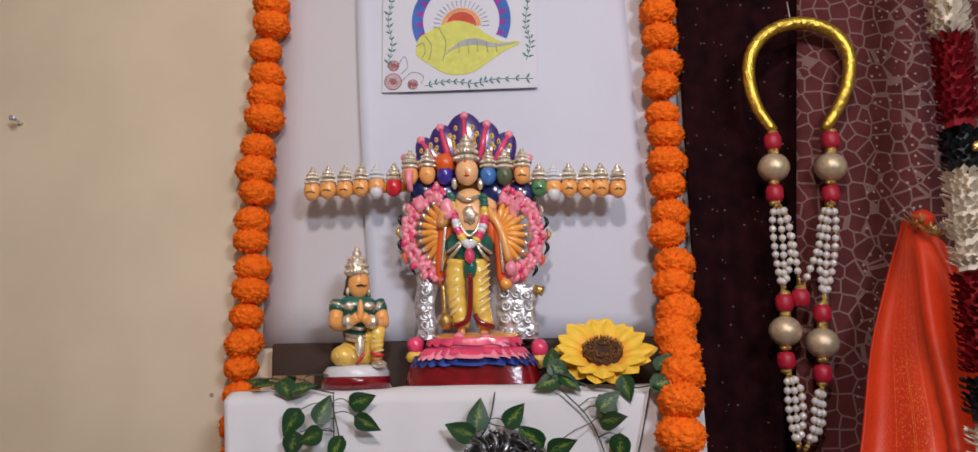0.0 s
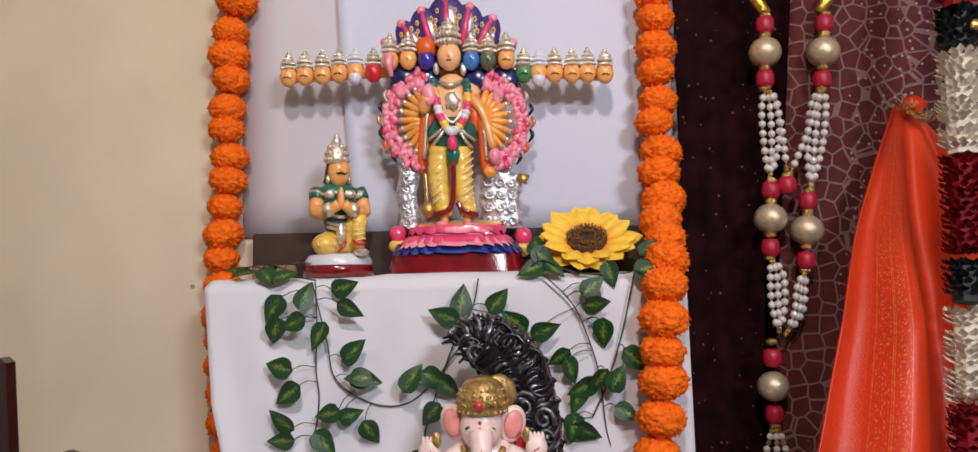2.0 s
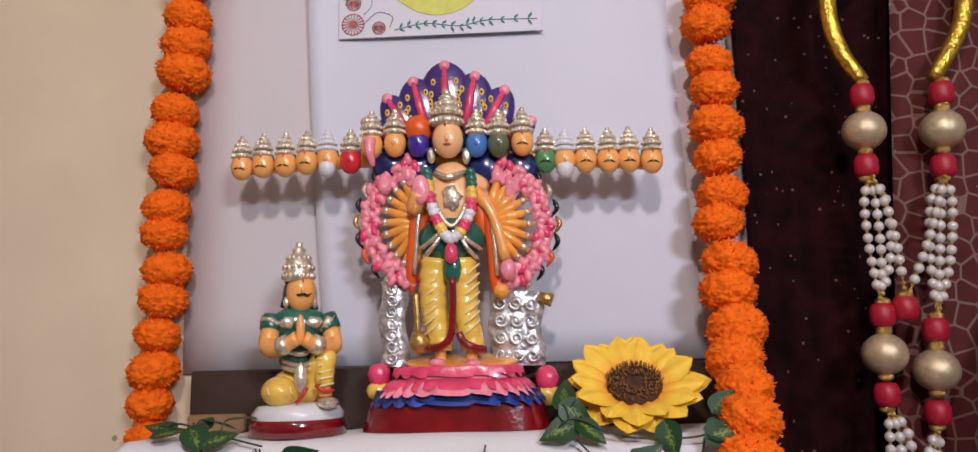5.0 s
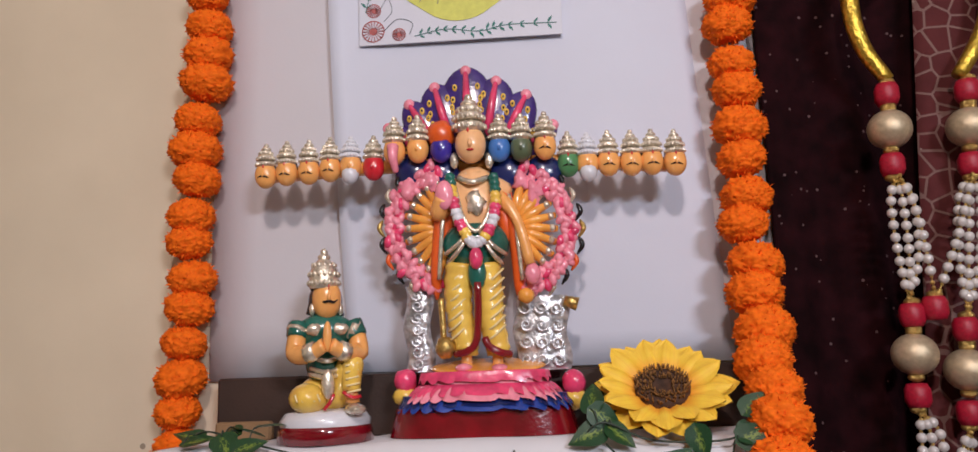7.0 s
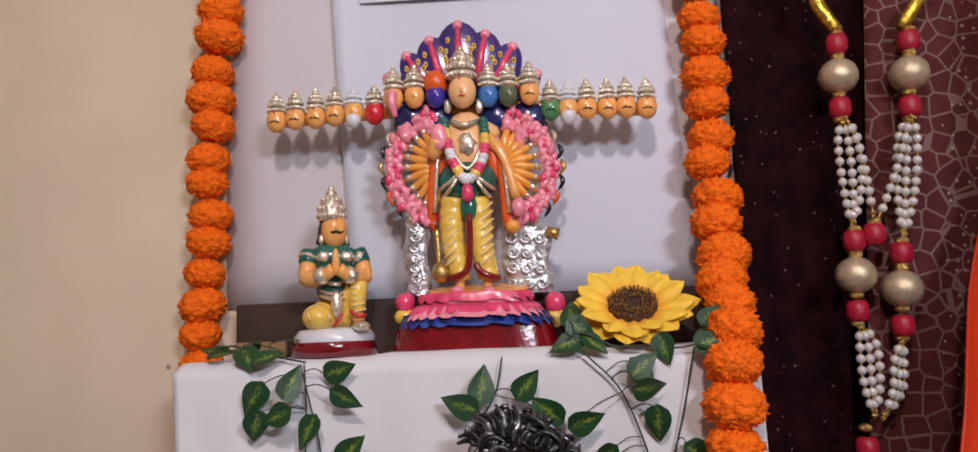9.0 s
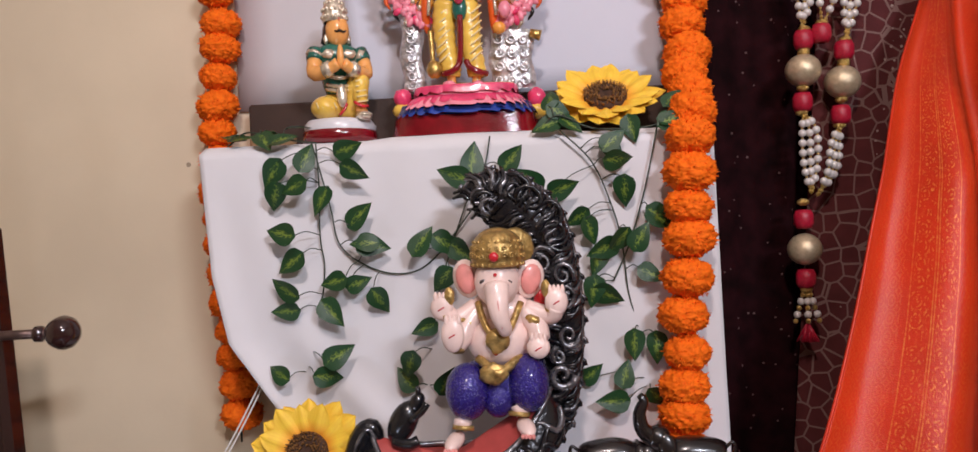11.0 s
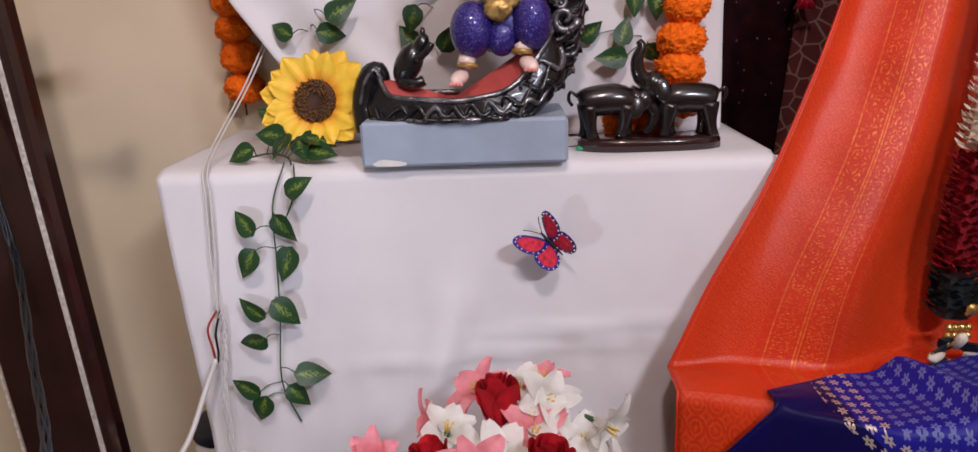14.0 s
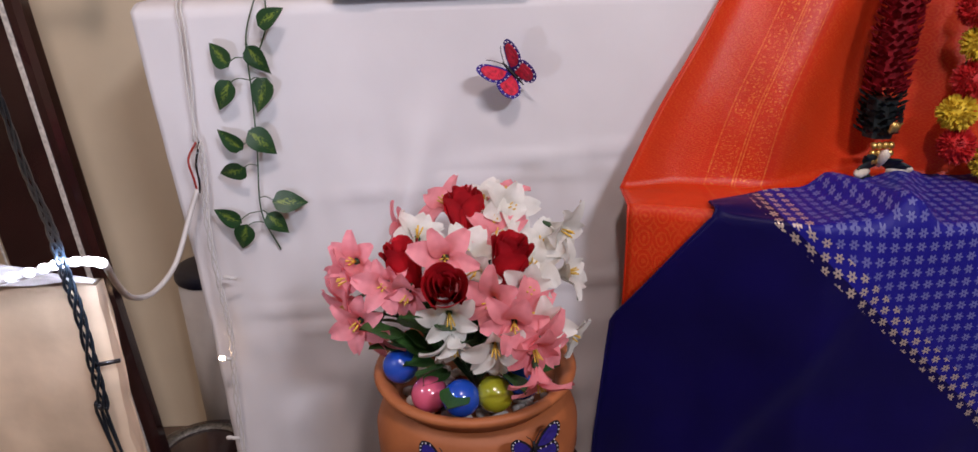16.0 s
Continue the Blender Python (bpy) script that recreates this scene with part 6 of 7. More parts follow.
s_ = Shape().grid(red_drape, 90, 130, uv=True)
red_cloth = tagged(part("red_silk_drape", s_, red_silk, thick=0.0015), "orange-red silk with gold woven borders draped over a seat", "sari")
part("hem", Shape().tube([red_drape(0.0, k / 90) for k in range(90)], 0.0022, 6), red_silk, red_cloth)
fringe = Shape()
for k in range(46):
    a = rnd_.uniform(-1.2, 1.6)
    x, z = 0.80 + 0.0012 * k, 1.490 + 0.012 * math.sin(k * 0.14)
    fringe.tube([(x, 1.285, z), (x + 0.018 * math.sin(a) - 0.010, 1.278, z + 0.020 * math.cos(a))], [0.001, 0.0005], 4)
tagged(part("gold_fringe", fringe, gold), "short gold thread fringe at the silk's top", "fringe")
pin = Shape().ell((0.825, 1.292, 1.508), (0.020, 0.012, 0.016), 12, 8, rough=0.3, freq=90)
tagged(part("silk_knot", pin, red_silk), "gathered red silk knot pinned to the curtain", "knot")


def blue_drape(u, v):
    """Over the seat's front part, then down with a slanting border."""
    if v < 0.25:
        s = v / 0.25
        x = 0.408 + 0.80 * u
        yb = float(np.interp(x, (0.40, 0.50, 0.85, 1.3), (0.868, 0.905, 0.965, 1.0)))
        z = 0.474 + 0.006 * noise.noise((x * 12, s * 2, 5)) + 0.022 * math.exp(-((u - 0.22 - 0.06 * s) / 0.028) ** 2) + 0.012 * math.exp(-((u - 0.36 + 0.10 * s) / 0.03) ** 2) + 0.004 * math.sin(24 * u + 3 * s)
        return x, yb * (1 - s) + (front_y(x) - 0.012) * s, max(0.4725, z)
    s = (v - 0.25) / 0.75
    z = 0.474 - s * (0.474 - FLOOR - 0.008)
    left = float(np.interp(z, (0.0, 0.09, 0.30, 0.474), (0.262, 0.266, 0.284, 0.408)))
    x = left + (1.208 - left) * u
    y = front_y(x) - 0.014 - 0.012 * math.sin(math.pi * min(1, s * 3)) * 0.4 - 0.012 * math.sin(x * 21 + 5 * z) * min(1, s * 2) - 0.006 * noise.noise((x * 9, z * 6, 2))
    y -= 0.02 * math.exp(-((x - 0.60 + 0.5 * (0.474 - z)) / 0.03) ** 2) * min(1, s * 3)
    return x, y, z


s_ = Shape().grid(blue_drape, 110, 90, uv=True)
blue_cloth = tagged(part("blue_silk_drape", s_, blue_silk, thick=0.0015), "deep blue silk with woven flower dots laid over red silk", "sari")
part("hem", Shape().tube([blue_drape(0.0, k / 70) for k in range(70)], 0.0022, 6), blue_silk, blue_cloth)
part("hem", Shape().tube([blue_drape(k / 70, 0.0) for k in range(70)], 0.0022, 6), blue_silk, blue_cloth)


# ---- banded petal garland ----
white_petal = mat("cream_cloth_petals", (0.72, 0.64, 0.52), 0.7, var=0.15, scale=60)
red_petal = mat("dark_red_cloth_petals", (0.22, 0.006, 0.012), 0.7, var=0.35, scale=60, spec=0.2)
dark_petal = mat("dark_green_cloth_petals", (0.008, 0.014, 0.016), 0.6, var=0.4, scale=60)
banded = thing("petal_garland", (0.83, 1.15, 1.95), "long garland with white, red and dark green petal bands", "garland")
gl = curve([(0.835, 1.150, 1.96), (0.815, 1.130, 1.70), (0.797, 1.112, 1.47), (0.765, 1.070, 1.15), (0.720, 1.010, 0.88), (0.672, 0.965, 0.68), (0.660, 0.955, 0.50)], 240)


def band(name, z1, z0, m, seed, step=0.0085):
    rnd = random.Random(seed)
    pts = [p for p in gl if z0 <= p.z <= z1]
    s = Shape()
    s.smooth = False
    s.tube(pts[::3] if len(pts) > 6 else pts, 0.020, 8)
    z, row = z1, 0
    while z > z0 + 0.002:
        c = min(pts, key=lambda q: abs(q.z - z))
        for k in range(13):
            a = 2 * math.pi * (k + 0.5 * (row % 2)) / 13 + rnd.uniform(-.15, .15)
            out = Vector((math.cos(a), math.sin(a), 0))
            side = Vector((-math.sin(a), math.cos(a), 0))
            root = c + out * 0.014
            tip = c + out * rnd.uniform(0.029, 0.034) + Vector((0, 0, 0.011 + rnd.uniform(-.004, .004)))
            mid = root.lerp(tip, 0.55) + out * 0.004
            w = rnd.uniform(0.0055, 0.0075)
            o = len(s.v)
            s.v += [tuple(root), tuple(mid + side * w), tuple(tip), tuple(mid - side * w), tuple(mid + Vector((0, 0, 0.003)))]
            for q in ((0, 1, 4), (1, 2, 4), (2, 3, 4), (3, 0, 4)):
                s.face([o + i for i in q])
        z -= step
        row += 1
    return tagged(part(name, s, m, banded), kind="stuff")


bands = [("white_band", 1.955, 1.765, white_petal), ("red_band", 1.760, 1.615, red_petal), ("dark_band", 1.610, 1.545, dark_petal), ("white_band", 1.540, 1.395, white_petal), ("red_band", 1.390, 1.250, red_petal), ("dark_band", 1.245, 1.185, dark_petal), ("white_band", 1.180, 1.050, white_petal), ("red_band", 1.045, 0.935, red_petal), ("dark_band", 0.930, 0.875, dark_petal), ("white_band", 0.870, 0.735, white_petal), ("red_band", 0.730, 0.590, red_petal), ("dark_band", 0.585, 0.525, dark_petal)]
for k, (n_, z1, z0, m_) in enumerate(bands):
    band(n_, z1, z0, m_, 50 + k)
    if m_ is dark_petal:
        c = min(gl, key=lambda q: abs(q.z - (z0 + z1) / 2))
        s_ = Shape().ell(c + Vector((0.004, -0.036, 0.0)), (0.008, 0.004, 0.008), 8, 6)
        s_.tube([c + Vector((-0.004, -0.037, -0.006)), c + Vector((0.014, -0.037, 0.006))], [0.003, 0.001], 6)
        part("gold_flower", s_, gold, banded, "small gold flower ornament")
end = Vector((0.661, 0.945, 0.530))
for k in range(4):
    for q in range(3):
        s_ = Shape().ell(end + Vector((-0.012 + 0.008 * k, -0.010, -0.006 - 0.011 * q)), 0.0052, 8, 6)
        part("gold_bead", s_, gold, banded)
for k in range(13):
    a = radians(360 / 13 * k + 8)
    out = Vector((math.cos(a), -0.45 * abs(math.sin(a * 1.5)) - 0.2, 0.75 * math.sin(a))).normalized()
    c = end + Vector((0.012 * math.cos(a), -0.008, -0.044 + 0.008 * math.sin(a)))
    s_ = Shape()
    if k % 3:
        side = out.cross(Vector((0, 1, 0.2))).normalized()
        s_.grid(lambda u, v: c + out * 0.034 * v + side * (u - 0.5) * 0.021 * math.sin(math.pi * min(1, 0.08 + 0.9 * v)) + Vector((0, -0.006 * (1 - 4 * (u - 0.5) ** 2) * v, -0.006 * v * v)), 4, 6)
        part("end_leaf", s_, dark_petal, banded, "dark green cloth leaf")
    else:
        s_.tube([c, c + out * 0.012, c + out * 0.026, c + out * 0.034], [0.0025, 0.0060, 0.0072, 0.0020], 9)
        part("white_bud", s_, white_petal, banded, "white cloth bud")

# red and yellow pompom garland
pom_y = mat("yellow_pompom", (0.72, 0.52, 0.03), 0.7, var=0.25, scale=80)
pom_r = mat("red_pompom", (0.55, 0.015, 0.015), 0.6, var=0.25, scale=80)
poms = thing("pompom_garland", (0.80, 0.93, 0.80), "garland of yellow and red paper pompoms on the silk", "garland")


def pom_mesh(seed, m):
    rnd = random.Random(seed)
    s = Shape()
    s.ell((0, 0, 0), 0.7, 10, 8)
    s.smooth = False
    for _ in range(420):
        d = Vector((rnd.gauss(0, 1), rnd.gauss(0, 1), rnd.gauss(0, 1))).normalized()
        side = d.orthogonal().normalized()
        side = (Matrix.Rotation(rnd.uniform(0, 6.3), 3, d) @ side) * rnd.uniform(0.06, 0.11)
        o = len(s.v)
        s.v += [tuple(d * 0.6), tuple(d * 0.85 + side), tuple(d * rnd.uniform(0.95, 1.08)), tuple(d * 0.85 - side)]
        s.face([o, o + 1, o + 2, o + 3])
    return mesh_of("pompom", s, m)


PY_, PR_ = pom_mesh(1, pom_y), pom_mesh(2, pom_r)
for k, (x, z) in enumerate(((0.752, 0.842), (0.747, 0.795), (0.740, 0.750), (0.738, 0.706), (0.748, 0.664), (0.745, 0.616), (0.732, 0.574), (0.738, 0.528), (0.785, 0.505), (0.828, 0.500))):
    b = part("pompom", PR_ if k % 2 else PY_, None, poms)
    b.matrix_basis = Matrix.LocRotScale((x + 0.010, 0.930 - 0.003 * k, z), Euler((k, k * 2.0, k)), (0.027, 0.027, 0.025))
part("string", Shape().tube(curve([(0.762, 0.93, 0.87), (0.75, 0.925, 0.70), (0.748, 0.91, 0.53), (0.84, 0.905, 0.498)], 20), 0.001, 5), thread, poms)

# ---- butterflies ----
bf_red = mat("butterfly_red", (0.60, 0.03, 0.06), 0.45, var=0.4, scale=140)
bf_blue = mat("butterfly_blue", (0.03, 0.02, 0.24), 0.4, var=0.3, scale=90)
bf_black = mat("butterfly_black", (0.01, 0.01, 0.015), 0.5)
bf_white = mat("butterfly_white", (0.75, 0.75, 0.8), 0.6)
WING = [[(0.0, 0.004), (0.010, 0.022), (0.028, 0.043), (0.042, 0.046), (0.045, 0.034), (0.038, 0.016), (0.020, 0.003)],
        [(0.0, 0.004), (0.018, 0.006), (0.035, 0.010), (0.040, -0.006), (0.032, -0.022), (0.015, -0.026), (0.003, -0.014)]]


def butterfly(place, rot, scale_, edge_m, fill_m, dot_m, label, fold=25):
    g = thing("butterfly", place, label, "butterfly", "paper butterflies")
    base = Matrix.Translation(place) @ rot.to_4x4() @ Matrix.Scale(scale_, 4)
    s = Shape().tube([base @ Vector((0, -0.003, q)) for q in (-0.022, -0.010, 0.004, 0.016, 0.022)], [0.0008, 0.0022, 0.0026, 0.0022, 0.0012], 8)
    for sg in (-1, 1):
        s.tube(curve([base @ Vector((sg * 0.001, -0.003, 0.020)), base @ Vector((sg * 0.008, -0.006, 0.034)), base @ Vector((sg * 0.014, -0.008, 0.042))], 8), 0.0006, 5)
    part("body", s, bf_black, g)
    for sg in (-1, 1):
        w_ = base @ Matrix.Rotation(radians(-fold * sg), 4, "Z")
        for k, pts in enumerate(WING):
            outline = blob([(x * sg, z) for x, z in pts], 40)
            cx = sum(p[0] for p in outline) / len(outline)
            cz = sum(p[1] for p in outline) / len(outline)
            wing = None
            for lay, (f, m_, y) in enumerate(((1.0, edge_m, 0.0), (0.74, fill_m, -0.0010), (0.34, dot_m, -0.0018))):
                fl = flat([(cx + (x - cx) * f, cz + (z - cz) * f) for x, z in outline], y)
                fl.v = [tuple(w_ @ Vector(v)) for v in fl.v]
                ob = part(("wing", "wing_field", "wing_mark")[lay], fl, m_, g if lay == 0 else wing)
                wing = wing or ob
            for q in range(0, 40, 3):
                x, z = outline[q]
                if (x - cx) * sg > 0 or k:
                    d = Shape().ell(w_ @ Vector((cx + (x - cx) * 0.88, -0.0012, cz + (z - cz) * 0.88)), 0.0012 * scale_, 6, 4)
                    part("spot", d, bf_white, wing)
    return g


butterfly((0.157, 1.004, 0.627), turned(0, -42, 0), 0.98, bf_blue, bf_red, bf_red, "red and blue butterfly ornament pinned to the white cloth", 46)

# ---- terracotta pot with flowers ----
terra = mat("terracotta", (0.42, 0.13, 0.042), 0.6, var=0.15, scale=14, bump=0.3, fine=90, stain=0.1)
PX, PYY = 0.090, 0.780
stool = thing("round_stool", (PX, PYY, FLOOR), "dark round wooden stool under the terracotta pot", "stool")
part("seat", Shape().lathe([(0.0001, 0.085), (0.145, 0.085), (0.150, 0.092), (0.145, 0.100), (0.0001, 0.100)], (PX, PYY, 0.018), 36), dark_wood, stool)
for k in range(4):
    a = math.pi / 4 + k * math.pi / 2
    part("leg", Shape().tube([(PX + 0.11 * math.cos(a), PYY + 0.11 * math.sin(a), FLOOR), (PX + 0.10 * math.cos(a), PYY + 0.10 * math.sin(a), 0.104)], [0.012, 0.015], 10), dark_wood, stool)
pot = thing("clay_pot", (PX, PYY, 0.1185), "round terracotta pot with a flared rim holding flowers", "pot")
part("body", Shape().lathe([(0.0001, 0.1005), (0.085, 0.1005), (0.118, 0.130), (0.133, 0.170), (0.133, 0.205), (0.122, 0.238), (0.112, 0.254), (0.103, 0.250), (0.100, 0.240), (0.0001, 0.236)], (PX, PYY, 0.018), 48), terra, pot)
part("rim", Shape().lathe([(0.104, 0.2545), (0.112, 0.2545), (0.117, 0.262), (0.127, 0.271), (0.131, 0.278), (0.127, 0.283), (0.118, 0.281), (0.108, 0.270), (0.104, 0.2545)], (PX, PYY, 0.018), 48), terra, pot)


def on_pot(deg, z, r):
    a = radians(deg)
    return (PX + r * math.cos(a), PYY + r * math.sin(a), z), turned(0, 0, deg + 90)


for deg, z, tip in ((-106, 0.240, 14), (-61, 0.250, -6)):
    p_, r_ = on_pot(deg, z, 0.139)
    butterfly(p_, r_ @ turned(0, tip, 0), 0.78, bf_black, bf_blue, bf_blue, "black and violet butterfly ornament stuck on the clay pot", 15)

gravel = Shape()
rnd_ = random.Random(9)
for k in range(120):
    a, q = rnd_.uniform(0, 6.28), math.sqrt(rnd_.uniform(0.1, 1)) * 0.092
    gravel.ell((PX + q * math.cos(a), PYY + q * math.sin(a), 0.258 + rnd_.uniform(0, 0.006)), (rnd_.uniform(0.006, 0.011), rnd_.uniform(0.006, 0.010), 0.006), 7, 5, rough=0.3, freq=90)
tagged(part("pebbles", gravel, mat("pale_pebbles", (0.55, 0.52, 0.48), 0.6, var=0.3, scale=60)), "pale pebbles filling the pot round the balls", "pebbles", kind="stuff")
ball_mats = [mat("blue_plastic_ball", (0.01, 0.07, 0.45), 0.2, var=0.06, coat=0.6), mat("pink_plastic_ball", (0.62, 0.10, 0.18), 0.2, var=0.06, coat=0.6), mat("olive_plastic_ball", (0.30, 0.30, 0.015), 0.2, var=0.06, coat=0.6)]
for x, y, z, k, lab in ((-0.004, 0.758, 0.288, 0, "blue"), (0.034, 0.716, 0.272, 1, "pink"), (0.073, 0.700, 0.276, 0, "blue"), (0.114, 0.706, 0.276, 2, "olive yellow"), (0.146, 0.722, 0.282, 0, "blue")):
    tagged(part("ball", Shape().ell((x, y, z + 0.024), 0.0230, 20, 14), ball_mats[k]), lab + " plastic ball resting in the clay pot", "ball", "balls in the pot")

rose_red = mat("red_rose_cloth", (0.42, 0.008, 0.014), 0.7, var=0.3, scale=40, spec=0.2)
lily_pink = translucent(mat("pink_lily_cloth", (0.95, 0.31, 0.35), 0.6, var=0.2, scale=2.2, bump=0.05, fine=12), (0.95, 0.30, 0.34), 0.3)
lily_white = translucent(mat("white_lily_cloth", (0.82, 0.82, 0.78), 0.6, var=0.08, scale=3, bump=0.05, fine=12), (0.85, 0.86, 0.80), 0.3)
leaf_dark = mat("bouquet_leaf_green", (0.03, 0.10, 0.02), 0.5, var=0.4, scale=30)
bouquet = thing("bouquet", (PX, PYY, 0.24), "artificial bouquet of red roses and pink and white lilies", "bouquet")


def lily_mesh(m, name, open_):
    """One pointed petal that rises as a trumpet and bends outwards."""
    s = Shape()

    def fn(u, v):
        w = 0.275 * math.sin(math.pi * min(1, 0.10 + 0.835 * v ** 1.35)) ** 0.8
        x = (u - 0.5) * 2 * w
        r = 0.05 + 0.16 * v + open_ * v ** 2.2
        return x, r, 0.92 * v ** 0.9 - 0.55 * open_ * v ** 3 - 0.10 * (1 - abs(u - 0.5) * 2) + 0.015 * math.sin(7 * v + 5 * u)
    s.grid(fn, 6, 10)
    return mesh_of(name, s, m)


LILY_P, LILY_W = lily_mesh(lily_pink, "petal", 0.74), lily_mesh(lily_white, "petal", 0.60)
stamen_m = mat("yellow_stamen", (0.75, 0.48, 0.06), 0.6, var=0.2)
root_ = Vector((PX, PYY, 0.262))


def facing(c, rnd, spread=0.55, bias=(0, -0.35, 0.25)):
    d = (c - Vector((PX, PYY + 0.03, 0.34))).normalized() * 0.5 + Vector(bias) + Vector((rnd.uniform(-1, 1), rnd.uniform(-1, 1), rnd.uniform(-1, 1))) * spread
    return d.normalized()


def lily(c, way, white, seed):
    rnd = random.Random(seed)
    d = Vector(way).normalized()
    size = rnd.uniform(0.041, 0.048)
    c = Vector(c) - d * size * 0.55
    fl = part("lily", Shape().tube([c - d * 0.022, c - d * 0.008, c + d * 0.006], [0.0018, 0.0032, 0.0042], 8), stem_green, bouquet, "white lily" if white else "pink lily")
    rot = d.to_track_quat("Z", "Y").to_matrix().to_4x4()
    spin = rnd.uniform(0, 60)
    for k in range(6):
        p = part("petal", LILY_W if white else LILY_P, None, fl)
        ln = size * rnd.uniform(0.88, 1.10)
        p.matrix_basis = Matrix.Translation(c) @ rot @ Matrix.Rotation(radians(60 * k + spin + rnd.uniform(-9, 9)), 4, "Z") @ Matrix.Rotation(radians(rnd.uniform(-13, 9)), 4, "X") @ Matrix.Diagonal((ln * (1.25 if k % 2 else 1.0), ln, ln, 1))
    s = Shape()
    for k in range(4):
        o = rot.to_3x3() @ Vector((0.0045 * math.cos(k * 1.6), 0.0045 * math.sin(k * 1.6), 0))
        s.tube([c + d * 0.004, c + d * size * 0.62 + o], [0.0008, 0.0011], 5)
    part("stamen", s, stamen_m, fl)
    part("stem", Shape().tube(curve([root_, (root_ + c) / 2 + Vector((0, 0.015, 0.03)), c - d * 0.020], 10), 0.0015, 6), stem_green, bouquet)


def rose(c, seed, size=0.030):
    rnd = random.Random(seed)
    c = Vector(c)
    d = facing(c, rnd, 0.15, (0, -0.5, 0.45) if seed == 302 else (0.15 if seed == 300 else -0.1, 0.15, 1.3))
    rot = d.to_track_quat("Z", "Y").to_matrix()
    head = part("rose", Shape().tube([c - d * size * 1.5, c - d * size * 0.9, c - d * size * 0.5], [0.002, 0.007, 0.012], 8), leaf_dark, bouquet, "deep red rose")
    for lay, (n, r, h, open_) in enumerate(((2, 0.18, 1.30, 0.0), (3, 0.32, 1.28, 0.02), (4, 0.47, 1.15, 0.05), (4, 0.60, 0.98, 0.12))):
        for k in range(n):
            a0 = 2 * math.pi * (k + 0.4 * lay) / n + rnd.uniform(-.2, .2)
            arc = 2 * math.pi / n * 1.25
            s = Shape()

            def fn(u, v):
                a = a0 + (u - 0.5) * arc
                edge_ = 1 - (2 * abs(u - 0.5)) ** 3 * 0.35
                rr = size * r * (0.45 + 0.55 * math.sin(min(1, v * 1.3) * 1.57)) + size * open_ * v * v
                z = size * (-0.8 + (h + 0.8) * v * edge_)
                if v > 0.85:
                    rr += size * 0.10 * (v - 0.85) / 0.15 * (0.5 + open_ * 2)
                return c + rot @ Vector((rr * math.cos(a), rr * math.sin(a), z))
            s.grid(fn, 8, 8)
            part("petal", s, rose_red, head)
    part("stem", Shape().tube(curve([root_, (root_ + c) / 2 + Vector((0, 0.015, 0.03)), c - d * size * 1.5], 10), 0.002, 6), stem_green, bouquet)


WHITE_SPOTS = [((0.028, 0.800, 0.480), (0.2, -0.4, 0.8)),
    ((0.009, 0.810, 0.459), (-0.9, -0.4, 0.1)),
    ((0.109, 0.850, 0.499), (-0.1, -0.5, 0.9)),
    ((0.145, 0.830, 0.495), (0.45, -0.7, 0.5)),
    ((0.121, 0.820, 0.482), (-0.1, -0.6, 0.7)),
    ((0.215, 0.800, 0.467), (0.65, -0.5, -0.15)),
    ((0.177, 0.800, 0.460), (-0.1, -0.6, 0.7)),
    ((0.218, 0.770, 0.430), (0.85, -0.4, 0.3)),
    ((0.159, 0.720, 0.432), (0.3, -0.9, 0.15)),
    ((0.091, 0.730, 0.450), (-0.3, -0.8, 0.1)),
    ((0.084, 0.760, 0.467), (0, -0.5, 0.7)),
    ((0.066, 0.690, 0.408), (0.1, -0.9, -0.2)),
    ((0.068, 0.690, 0.368), (0.1, -0.6, -0.8)),
    ((0.218, 0.750, 0.347), (0.75, -0.5, -0.25)),
    ((0.176, 0.700, 0.396), (0.2, -0.8, 0.3)),
    ((0.116, 0.680, 0.372), (0, -0.8, -0.2)),
    ((0.166, 0.770, 0.444), (0.1, -0.6, 0.6))]
PINK_SPOTS = [((-0.058, 0.780, 0.450), (-0.3, -0.8, 0.4)),
    ((-0.014, 0.730, 0.438), (-0.2, -0.9, 0.2)),
    ((-0.071, 0.770, 0.427), (-0.9, -0.5, 0)),
    ((-0.054, 0.740, 0.380), (-0.3, -0.9, 0)),
    ((-0.041, 0.760, 0.350), (-0.4, -0.6, -0.5)),
    ((-0.008, 0.820, 0.473), (-0.9, -0.15, 0.15)),
    ((0.062, 0.710, 0.481), (0, -0.9, 0.35)),
    ((0.054, 0.860, 0.497), (-0.6, -0.3, 0.8)),
    ((0.136, 0.880, 0.501), (0.1, -0.1, 1)),
    ((0.108, 0.700, 0.427), (-0.4, -0.8, 0.25)),
    ((0.138, 0.670, 0.410), (0, -1, 0.05)),
    ((0.157, 0.700, 0.412), (0.5, -0.7, 0.3)),
    ((0.163, 0.660, 0.377), (0.25, -0.8, -0.5)),
    ((0.177, 0.680, 0.383), (0.6, -0.7, 0)),
    ((0.166, 0.650, 0.342), (0.2, -0.6, -0.8)),
    ((0.012, 0.720, 0.424), (-0.2, -0.7, -0.3)),
    ((0.126, 0.800, 0.473), (0.2, -0.5, 0.7)),
    ((-0.079, 0.770, 0.386), (-0.8, -0.5, -0.3))]
for k, (p, way) in enumerate(WHITE_SPOTS):
    lily(p, way, True, 100 + k)
